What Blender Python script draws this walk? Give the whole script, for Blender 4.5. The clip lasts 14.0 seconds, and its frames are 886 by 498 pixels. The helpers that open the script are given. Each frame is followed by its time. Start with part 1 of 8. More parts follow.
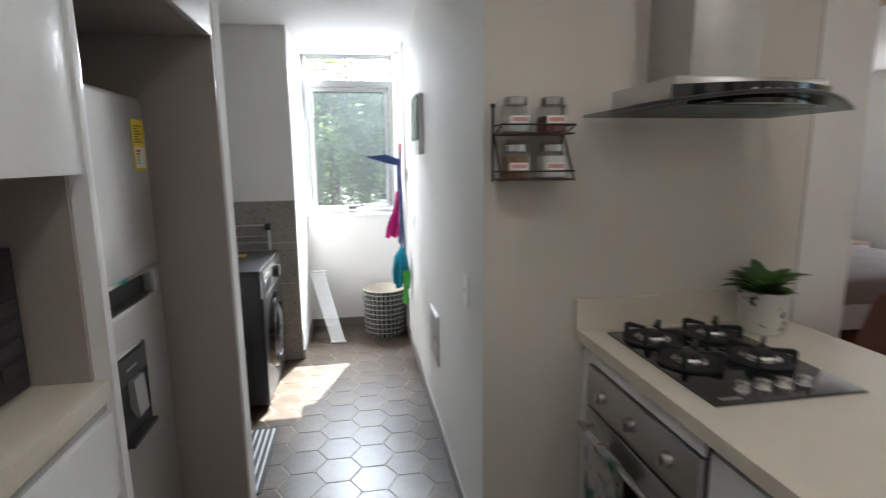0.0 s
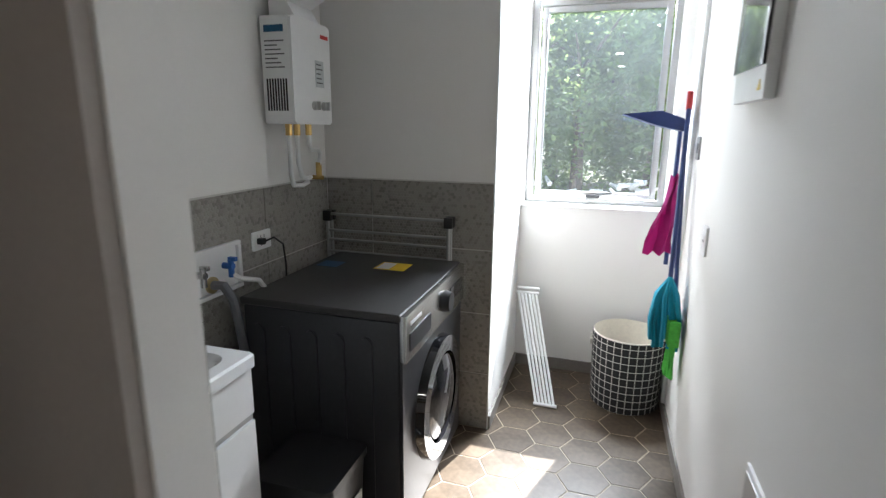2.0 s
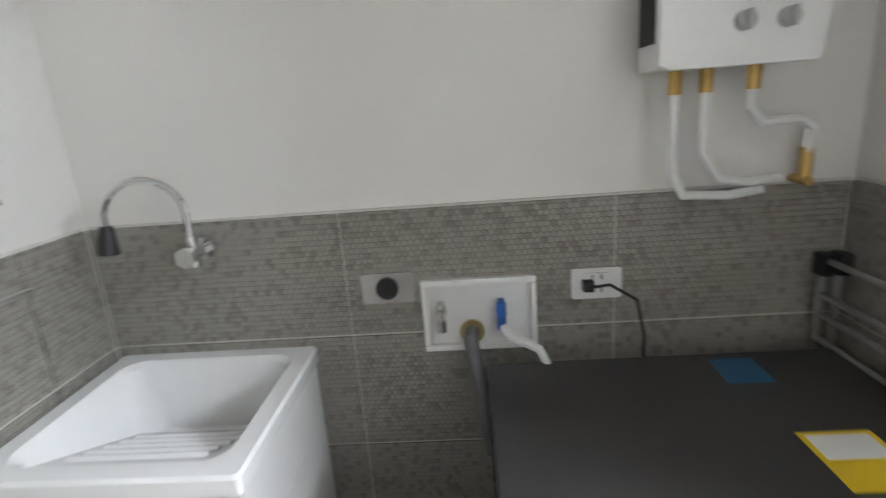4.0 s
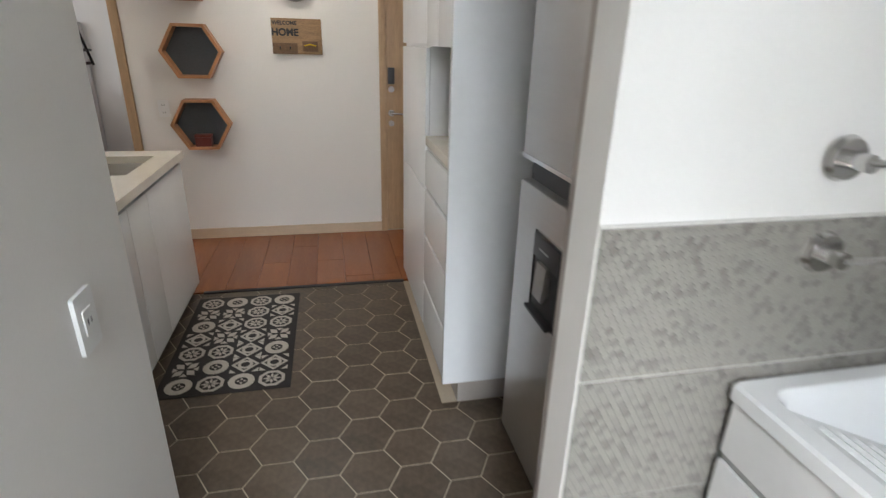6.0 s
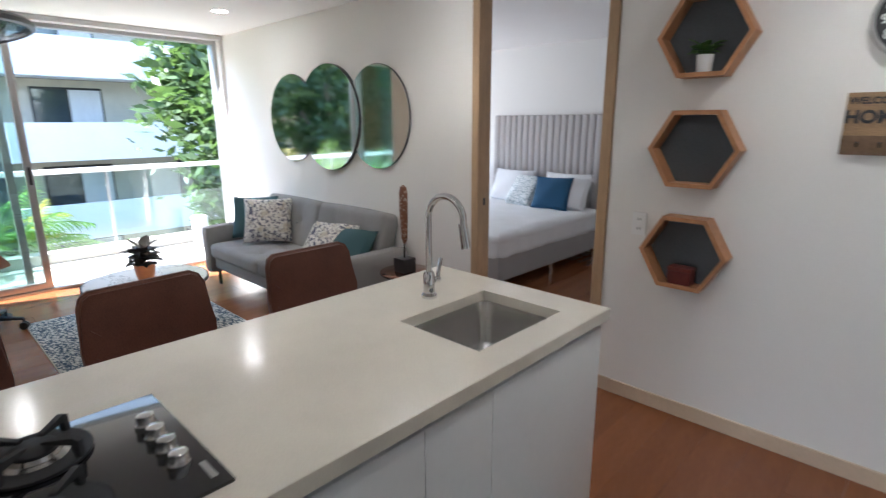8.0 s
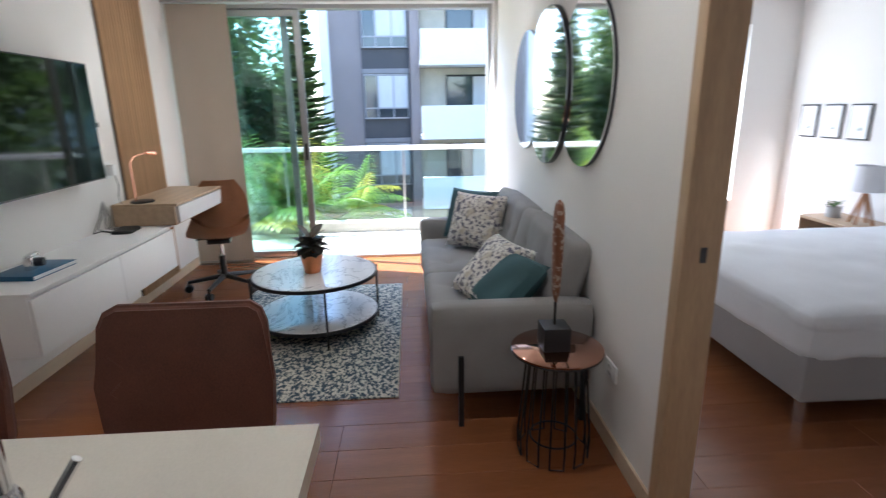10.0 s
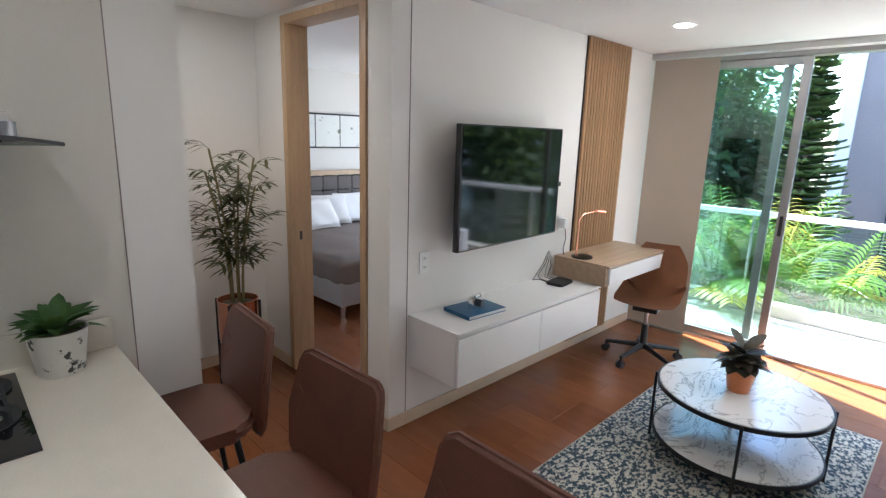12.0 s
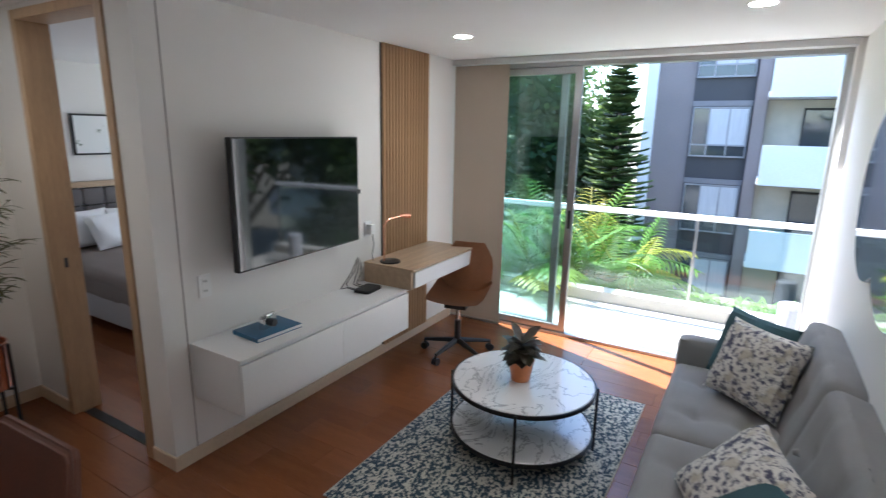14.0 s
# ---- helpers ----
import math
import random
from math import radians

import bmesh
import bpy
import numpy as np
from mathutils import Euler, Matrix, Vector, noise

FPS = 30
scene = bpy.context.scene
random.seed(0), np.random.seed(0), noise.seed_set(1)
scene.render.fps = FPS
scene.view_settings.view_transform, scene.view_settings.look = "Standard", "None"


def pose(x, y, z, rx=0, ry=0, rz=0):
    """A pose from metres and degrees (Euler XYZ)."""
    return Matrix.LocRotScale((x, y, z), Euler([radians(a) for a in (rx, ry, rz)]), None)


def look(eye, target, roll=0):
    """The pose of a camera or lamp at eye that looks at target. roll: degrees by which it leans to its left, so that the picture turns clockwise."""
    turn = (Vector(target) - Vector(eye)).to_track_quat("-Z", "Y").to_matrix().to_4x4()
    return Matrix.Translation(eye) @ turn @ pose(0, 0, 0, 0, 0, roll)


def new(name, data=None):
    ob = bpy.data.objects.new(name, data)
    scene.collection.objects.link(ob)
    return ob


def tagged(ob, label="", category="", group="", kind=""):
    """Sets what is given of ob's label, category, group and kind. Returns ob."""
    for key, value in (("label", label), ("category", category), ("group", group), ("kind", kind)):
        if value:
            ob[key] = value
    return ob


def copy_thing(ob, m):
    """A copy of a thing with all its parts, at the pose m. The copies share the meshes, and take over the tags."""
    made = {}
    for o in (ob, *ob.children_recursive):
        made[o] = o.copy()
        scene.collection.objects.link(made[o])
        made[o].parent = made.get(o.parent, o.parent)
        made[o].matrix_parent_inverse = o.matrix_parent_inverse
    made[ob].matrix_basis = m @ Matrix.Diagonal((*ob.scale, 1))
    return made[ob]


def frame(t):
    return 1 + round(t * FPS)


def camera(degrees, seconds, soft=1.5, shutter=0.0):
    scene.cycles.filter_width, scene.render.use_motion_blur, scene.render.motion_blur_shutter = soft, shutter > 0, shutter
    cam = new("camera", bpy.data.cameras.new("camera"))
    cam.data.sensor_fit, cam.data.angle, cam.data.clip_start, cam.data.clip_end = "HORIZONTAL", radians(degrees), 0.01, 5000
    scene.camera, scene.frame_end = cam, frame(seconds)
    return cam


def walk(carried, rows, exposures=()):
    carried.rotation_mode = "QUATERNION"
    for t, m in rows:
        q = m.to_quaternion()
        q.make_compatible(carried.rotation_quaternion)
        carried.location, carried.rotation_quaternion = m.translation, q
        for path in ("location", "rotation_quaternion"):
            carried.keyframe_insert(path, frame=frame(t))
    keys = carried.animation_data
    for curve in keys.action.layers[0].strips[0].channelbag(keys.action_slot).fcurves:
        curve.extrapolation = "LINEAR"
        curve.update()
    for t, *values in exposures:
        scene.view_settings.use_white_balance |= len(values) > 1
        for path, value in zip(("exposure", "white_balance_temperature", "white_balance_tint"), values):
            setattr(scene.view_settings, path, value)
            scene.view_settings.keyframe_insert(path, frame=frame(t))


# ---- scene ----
cam = camera(81.0, 14.0, soft=1.2, shutter=0.35)
PATH = [
    (0, (-0.424, -1.699, 1.510), (-0.098, 0.245, 1.170), -0.6),
    (0.5, (-0.362, -1.336, 1.516), (-0.454, 0.630, 1.158), 0.3),
    (1, (-0.296, -0.867, 1.506), (-0.628, 1.068, 1.128), 0.5),
    (1.5, (-0.352, -0.457, 1.491), (-0.828, 1.442, 1.082), 0.6),
    (2, (-0.404, -0.050, 1.463), (-0.970, 1.815, 1.011), 0.6),
    (2.5, (-0.501, 0.322, 1.411), (-1.203, 2.131, 0.925), 0.6),
    (5, (-0.543, 1.732, 1.468), (-1.601, 0.140, 0.880), -1.1),
    (5.5, (-0.534, 1.568, 1.441), (-1.113, -0.224, 0.768), 1.4),
    (6, (-0.476, 1.232, 1.504), (-0.875, -0.584, 0.766), 1.6),
    (6.5, (-0.480, 0.851, 1.549), (-0.587, -0.998, 0.794), 0.1),
    (7, (-0.405, 0.502, 1.593), (0.048, -1.306, 0.891), 0.1),
    (7.5, (-0.437, 0.100, 1.557), (0.471, -1.582, 0.968), 0.6),
    (7.7, (-0.434, -0.046, 1.545), (0.672, -1.623, 1.010), 0.1),
    (9.8, (0.217, -2.035, 1.468), (2.123, -2.353, 0.953), -0.6),
    (10, (0.311, -2.128, 1.460), (2.239, -2.245, 0.939), -0.9),
    (10.3, (0.436, -2.259, 1.512), (2.359, -2.118, 0.980), -0.1),
    (10.5, (0.544, -2.290, 1.502), (2.453, -2.005, 0.979), -0.6),
    (11, (0.690, -2.325, 1.538), (2.454, -1.498, 1.086), 0.2),
    (11.5, (0.708, -2.193, 1.684), (2.221, -0.981, 1.205), 1.4),
    (12, (0.760, -2.150, 1.706), (2.132, -0.761, 1.275), 1.8),
    (12.5, (0.885, -2.181, 1.766), (2.210, -0.748, 1.331), 1.7),
    (13, (1.028, -2.295, 1.821), (2.374, -0.888, 1.362), 1.5),
    (13.5, (1.068, -2.399, 1.810), (2.575, -1.162, 1.367), 1.0),
    (14, (1.075, -2.463, 1.820), (2.755, -1.474, 1.374), 1.1),
]
walk(cam, [(t, look(eye, target, roll)) for t, eye, target, roll in PATH],
     exposures=[(0.0, 2.85, 6050, 10), (1.0, 2.85, 6050, 10), (1.5, 2.8, 6050, 10), (2.0, 2.65, 6050, 10), (2.5, 3.05, 6150, 10), (5.0, 3.25, 6250, 11), (6.5, 3.4, 6150, 10), (7.0, 3.5, 6000, 10), (7.5, 3.25, 5750, 10), (7.7, 3.2, 5700, 10), (9.8, 2.95, 5600, 10), (10.5, 3.1, 5600, 10), (11.0, 3.05, 5600, 10), (11.5, 3.2, 5600, 10), (12.5, 3.3, 5600, 10), (13.0, 3.15, 5600, 10), (13.5, 3.0, 5550, 10), (14.0, 2.75, 5500, 10)])

# ---- world, sun and lamps ----
CEIL = 2.44
world = bpy.data.worlds.new("sky")
scene.world = world
world.use_nodes = True
wn = world.node_tree
wn.nodes.clear()
w_out, w_bg, w_sky = wn.nodes.new("ShaderNodeOutputWorld"), wn.nodes.new("ShaderNodeBackground"), wn.nodes.new("ShaderNodeTexSky")
w_sky.sky_type, w_sky.sun_disc = "NISHITA", False
w_sky.sun_elevation, w_sky.sun_rotation = radians(46), radians(18)
w_bg.inputs["Strength"].default_value = 0.15
wn.links.new(w_sky.outputs[0], w_bg.inputs["Color"])
wn.links.new(w_bg.outputs[0], w_out.inputs["Surface"])

sun = new("sun", bpy.data.lights.new("sun", "SUN"))
sun.data.energy, sun.data.angle, sun.data.color = 5.0, radians(0.6), (1.0, 0.95, 0.87)
sun.matrix_world = look((3.3, 10.0, 10.9), (0, 0, 0))
# area lamp added unseen above the laundry window's head, to boost its sky light
skyl = new("sky_fill_laundry", bpy.data.lights.new("sky_fill_laundry", "AREA"))
skyl.data.shape, skyl.data.size, skyl.data.size_y = "RECTANGLE", 1.5, 0.6
skyl.data.energy, skyl.data.color = 74.0, (0.92, 0.97, 1.0)
skyl.matrix_world = look((0.0, 3.85, 2.64), (-1.0, 1.2, 0.9))
# area lamps added in both bedrooms' window openings, standing in for sky light
for wy, wz, wide, tall_, watts in ((-4.475, 1.35, 1.85, 1.6, 4.5), (2.3, 1.4, 1.5, 1.2, 2.5)):
    la = new("sky_fill_bedroom", bpy.data.lights.new("sky_fill_bedroom", "AREA"))
    la.data.shape, la.data.size, la.data.size_y = "RECTANGLE", wide, tall_
    la.data.energy, la.data.color = watts, (0.95, 0.98, 1.0)
    la.matrix_world = look((5.56, wy, wz), (3.0, wy, wz))


# ---- materials ----
def rgb(c):
    return (c[0], c[1], c[2], 1.0)


def surface(name, colour, rough=0.5, metal=0.0, vary=0.12, scale=3.0, grain=60.0, bump=0.05, coat=0.0, spec=0.5, tint=None, stretch=(1, 1, 1), island=False):
    """A material with broad stains and fine grain at real-world size."""
    m = bpy.data.materials.new(name)
    m.use_nodes = True
    nt = m.node_tree
    b = nt.nodes["Principled BSDF"]
    b.inputs["Roughness"].default_value, b.inputs["Metallic"].default_value = rough, metal
    b.inputs["Coat Weight"].default_value, b.inputs["Specular IOR Level"].default_value = coat, spec
    co = nt.nodes.new("ShaderNodeTexCoord")
    mp = nt.nodes.new("ShaderNodeMapping")
    mp.inputs["Scale"].default_value = stretch
    nt.links.new(co.outputs["Object"], mp.inputs["Vector"])
    n1, n2 = nt.nodes.new("ShaderNodeTexNoise"), nt.nodes.new("ShaderNodeTexNoise")
    n1.inputs["Scale"].default_value, n1.inputs["Detail"].default_value = scale, 4
    n2.inputs["Scale"].default_value, n2.inputs["Detail"].default_value = grain, 3
    nt.links.new(mp.outputs[0], n1.inputs["Vector"])
    nt.links.new(mp.outputs[0], n2.inputs["Vector"])
    add = nt.nodes.new("ShaderNodeMath")
    add.operation = "ADD"
    nt.links.new(n1.outputs["Fac"], add.inputs[0])
    nt.links.new(n2.outputs["Fac"], add.inputs[1])
    last = add
    if island:
        inf, add2 = nt.nodes.new("ShaderNodeObjectInfo"), nt.nodes.new("ShaderNodeMath")
        add2.operation = "MULTIPLY_ADD"
        add2.inputs[1].default_value = 0.7 if island is True else island
        nt.links.new(inf.outputs["Random"], add2.inputs[0])
        nt.links.new(add.outputs[0], add2.inputs[2])
        last = add2
    ramp = nt.nodes.new("ShaderNodeMapRange")
    ramp.inputs["From Min"].default_value, ramp.inputs["From Max"].default_value = 0.6, 1.4 + ((0.7 if island is True else island) if island else 0)
    nt.links.new(last.outputs[0], ramp.inputs["Value"])
    mix = nt.nodes.new("ShaderNodeMix")
    mix.data_type = "RGBA"
    lo = tint if tint else tuple(c * (1 - vary) for c in colour)
    hi = colour if tint else tuple(min(1, c * (1 + vary)) for c in colour)
    mix.inputs["A"].default_value, mix.inputs["B"].default_value = rgb(lo), rgb(hi)
    nt.links.new(ramp.outputs[0], mix.inputs["Factor"])
    nt.links.new(mix.outputs["Result"], b.inputs["Base Color"])
    rr = nt.nodes.new("ShaderNodeMapRange")
    rr.inputs["To Min"].default_value, rr.inputs["To Max"].default_value = max(0.02, rough - 0.06), min(1, rough + 0.06)
    nt.links.new(n1.outputs["Fac"], rr.inputs["Value"])
    nt.links.new(rr.outputs[0], b.inputs["Roughness"])
    if bump:
        bp = nt.nodes.new("ShaderNodeBump")
        bp.inputs["Strength"].default_value, bp.inputs["Distance"].default_value = bump, 0.004
        nt.links.new(n2.outputs["Fac"], bp.inputs["Height"])
        nt.links.new(bp.outputs[0], b.inputs["Normal"])
    return m


def glow(name, colour, strength):
    m = bpy.data.materials.new(name)
    m.use_nodes = True
    b = m.node_tree.nodes["Principled BSDF"]
    b.inputs["Base Color"].default_value = rgb(colour)
    b.inputs["Emission Color"].default_value, b.inputs["Emission Strength"].default_value = rgb(colour), strength
    return m


def clear(name, colour=(1, 1, 1), rough=0.0, gloss=0.08):
    """Thin pane: see-through with a faint reflection."""
    m = bpy.data.materials.new(name)
    m.use_nodes = True
    nt = m.node_tree
    nt.nodes.clear()
    out, tr, gl, mx = (nt.nodes.new("ShaderNode" + k) for k in ("OutputMaterial", "BsdfTransparent", "BsdfGlossy", "MixShader"))
    tr.inputs["Color"].default_value = rgb(colour)
    gl.inputs["Roughness"].default_value = rough
    mx.inputs[0].default_value = gloss
    nt.links.new(tr.outputs[0], mx.inputs[1])
    nt.links.new(gl.outputs[0], mx.inputs[2])
    nt.links.new(mx.outputs[0], out.inputs["Surface"])
    return m


WALL = surface("wall_paint", (0.80, 0.78, 0.75), 0.75, vary=0.02, scale=1.5, grain=160, bump=0.06)
CEILM = surface("ceiling_paint", (0.84, 0.83, 0.82), 0.85, vary=0.02, grain=120, bump=0.03)
LACQ = surface("white_lacquer", (0.80, 0.81, 0.82), 0.22, vary=0.02, scale=2, grain=30, bump=0.01)
LACQW = surface("white_melamine", (0.78, 0.77, 0.76), 0.4, vary=0.02, scale=2, grain=60, bump=0.02)
PANEL = surface("taupe_melamine", (0.36, 0.32, 0.29), 0.5, vary=0.05, scale=4, grain=90, bump=0.03)
QUARTZ = surface("cream_quartz", (0.70, 0.65, 0.56), 0.16, vary=0.05, scale=9, grain=170, bump=0.0)
OAK = surface("oak_veneer", (0.46, 0.31, 0.18), 0.45, vary=0.2, scale=3, grain=26, bump=0.08, stretch=(9, 9, 0.7))
OAKH = surface("oak_veneer_flat", (0.46, 0.33, 0.21), 0.42, vary=0.2, scale=3, grain=26, bump=0.06, stretch=(0.8, 9, 9))
SLAT = surface("teak_slat", (0.40, 0.24, 0.12), 0.5, vary=0.22, scale=4, grain=30, bump=0.08, stretch=(9, 9, 0.8), island=True)
HEXW = surface("hex_shelf_wood", (0.42, 0.20, 0.09), 0.45, vary=0.2, scale=6, grain=40, bump=0.08)
SLATE = surface("slate_board", (0.075, 0.085, 0.095), 0.6, vary=0.15, grain=90)
PLANK = surface("floor_plank", (0.27, 0.098, 0.036), 0.22, vary=0.3, scale=3, grain=30, bump=0.02, stretch=(6, 0.5, 3), tint=(0.165, 0.056, 0.022), island=0.5)
HEXT = surface("hex_floor_tile", (0.128, 0.094, 0.064), 0.34, vary=0.2, scale=7, grain=38, bump=0.06, tint=(0.030, 0.022, 0.015), island=0.25, spec=0.38)
GROUT = surface("tile_grout", (0.40, 0.34, 0.26), 0.85, vary=0.1, grain=120)
STEEL = surface("brushed_steel", (0.55, 0.54, 0.53), 0.33, 1.0, vary=0.06, scale=3, grain=70, bump=0.02, stretch=(1, 1, 14))
STEELH = surface("satin_steel", (0.58, 0.57, 0.56), 0.25, 1.0, vary=0.05, grain=60, bump=0.01)
CHROME = surface("chrome", (0.75, 0.75, 0.76), 0.07, 1.0, vary=0.02, bump=0.0)
ALU = surface("anodised_aluminium", (0.46, 0.46, 0.455), 0.38, 0.85, vary=0.04, grain=80, bump=0.01)
BLACK = surface("black_plastic", (0.018, 0.018, 0.02), 0.4, vary=0.2, grain=90, bump=0.03)
BLACKM = surface("black_metal", (0.02, 0.02, 0.021), 0.45, 0.4, vary=0.2, grain=80, bump=0.02)
GLASSB = surface("black_glass", (0.01, 0.01, 0.012), 0.05, vary=0.2, bump=0.0, coat=0.5)
IRON = surface("cast_iron", (0.03, 0.03, 0.032), 0.6, 0.3, vary=0.2, grain=120, bump=0.12)
GRAPH = surface("graphite_enamel", (0.055, 0.055, 0.06), 0.36, 0.35, vary=0.1, grain=70, bump=0.01)
WHITEP = surface("white_plastic", (0.82, 0.82, 0.81), 0.35, vary=0.02, grain=40, bump=0.01)
CERAM = surface("white_ceramic", (0.86, 0.86, 0.86), 0.15, vary=0.01, bump=0.0)
LEATHER = surface("brown_leatherette", (0.125, 0.045, 0.027), 0.48, vary=0.3, scale=9, grain=180, bump=0.15)
TAN = surface("tan_leatherette", (0.33, 0.155, 0.075), 0.42, vary=0.22, scale=8, grain=170, bump=0.1)
SOFA = surface("grey_sofa_fabric", (0.265, 0.255, 0.25), 0.9, vary=0.14, scale=6, grain=420, bump=0.4)
HEADG = surface("grey_headboard_velvet", (0.15, 0.135, 0.13), 0.85, vary=0.12, grain=300, bump=0.2)
HEADL = surface("pale_grey_channel_fabric", (0.50, 0.47, 0.46), 0.85, vary=0.06, grain=300, bump=0.15)
LINEN = surface("white_linen", (0.80, 0.80, 0.81), 0.9, vary=0.04, scale=7, grain=260, bump=0.3)
TAUPE = surface("taupe_blanket", (0.19, 0.155, 0.135), 0.95, vary=0.12, grain=260, bump=0.3)
BASEG = surface("grey_bed_base", (0.36, 0.34, 0.33), 0.85, vary=0.08, grain=260, bump=0.2)
BLIND = surface("beige_roller_fabric", (0.50, 0.43, 0.35), 0.9, vary=0.04, grain=300, bump=0.1)
COPPER = surface("copper", (0.72, 0.36, 0.24), 0.22, 1.0, vary=0.08, grain=40, bump=0.01)
TERRA = surface("copper_orange_glaze", (0.62, 0.22, 0.08), 0.3, 0.35, vary=0.1, grain=40)
LEAF = surface("leaf_green", (0.055, 0.13, 0.035), 0.45, vary=0.4, scale=12, grain=40, bump=0.05)
LEAFD = surface("leaf_dark", (0.07, 0.06, 0.04), 0.45, vary=0.5, scale=14, grain=40, bump=0.05)
LEAFO = surface("leaf_olive", (0.085, 0.095, 0.035), 0.6, vary=0.4, scale=14, grain=40)
LEAFP = surface("palm_green", (0.13, 0.22, 0.04), 0.45, vary=0.4, scale=3, grain=30)
LEAFY = surface("palm_yellow", (0.38, 0.33, 0.05), 0.5, vary=0.4, scale=3, grain=30)
LEAFT = surface("tree_leaf", (0.05, 0.085, 0.03), 0.5, vary=0.6, scale=2.5, grain=15)
LEAFH = surface("hedge_leaf", (0.10, 0.15, 0.055), 0.45, vary=0.6, scale=2.5, grain=15)
BARK = surface("bark", (0.12, 0.09, 0.065), 0.9, vary=0.3, grain=30, bump=0.4)
SOIL = surface("ground_soil", (0.16, 0.14, 0.10), 0.95, vary=0.4, scale=0.6, grain=12, bump=0.3)
TEAL = surface("teal_cushion", (0.035, 0.085, 0.095), 0.85, vary=0.2, grain=260, bump=0.25)
BLUEC = surface("blue_cushion", (0.02, 0.09, 0.19), 0.8, vary=0.2, grain=260, bump=0.2)
BOOKB = surface("blue_book_cover", (0.015, 0.10, 0.21), 0.4, vary=0.15, grain=60)
GREYP = surface("grey_render", (0.25, 0.212, 0.205), 0.85, vary=0.12, scale=0.7, grain=30)
WHITER = surface("white_render", (0.80, 0.80, 0.79), 0.85, vary=0.05, scale=0.8, grain=30)
BALC = surface("balcony_tile", (0.44, 0.41, 0.36), 0.6, vary=0.08, scale=4, grain=60)
RUBBER = surface("dark_rubber", (0.03, 0.03, 0.03), 0.7, vary=0.2)
MIRROR = surface("mirror_silver", (0.86, 0.88, 0.88), 0.015, 1.0, vary=0.0, bump=0.0)
SCREEN = surface("tv_screen", (0.006, 0.008, 0.007), 0.03, vary=0.1, bump=0.0, spec=0.55)
PANE = clear("window_glass", (0.97, 0.99, 0.98), 0.0, 0.06)
PANEG = clear("green_tinted_glass", (0.80, 0.90, 0.89), 0.0, 0.09)
PANER = clear("rail_glass", (0.86, 0.94, 0.92), 0.0, 0.06)
PANEV = clear("hood_visor_glass", (0.55, 0.60, 0.60), 0.02, 0.18)
JARG = clear("jar_glass", (0.94, 0.96, 0.95), 0.02, 0.12)
# washed-out glare of the view put into the pane as a pale veil
HAZED = clear("hazed_window_glass", (0.86, 0.89, 0.90), 0.0, 0.06)
_dn = HAZED.node_tree
_do = [n for n in _dn.nodes if n.type == "OUTPUT_MATERIAL"][0]
_dt, _dm, _dz, _dr = (_dn.nodes.new("ShaderNode" + k) for k in ("BsdfTranslucent", "MixShader", "TexNoise", "MapRange"))
_dt.inputs["Color"].default_value = (0.80, 0.86, 0.90, 1)
_dz.inputs["Scale"].default_value, _dz.inputs["Detail"].default_value = 5.0, 6
_dr.inputs["To Min"].default_value, _dr.inputs["To Max"].default_value = 0.002, 0.014
_dn.links.new(_dz.outputs["Fac"], _dr.inputs["Value"])
_dn.links.new(_dr.outputs[0], _dm.inputs[0])
_dn.links.new(_do.inputs["Surface"].links[0].from_socket, _dm.inputs[1])
_dn.links.new(_dt.outputs[0], _dm.inputs[2])
_dn.links.new(_dm.outputs[0], _do.inputs["Surface"])
LAMPON = glow("downlight_diffuser", (1.0, 0.93, 0.82), 14)


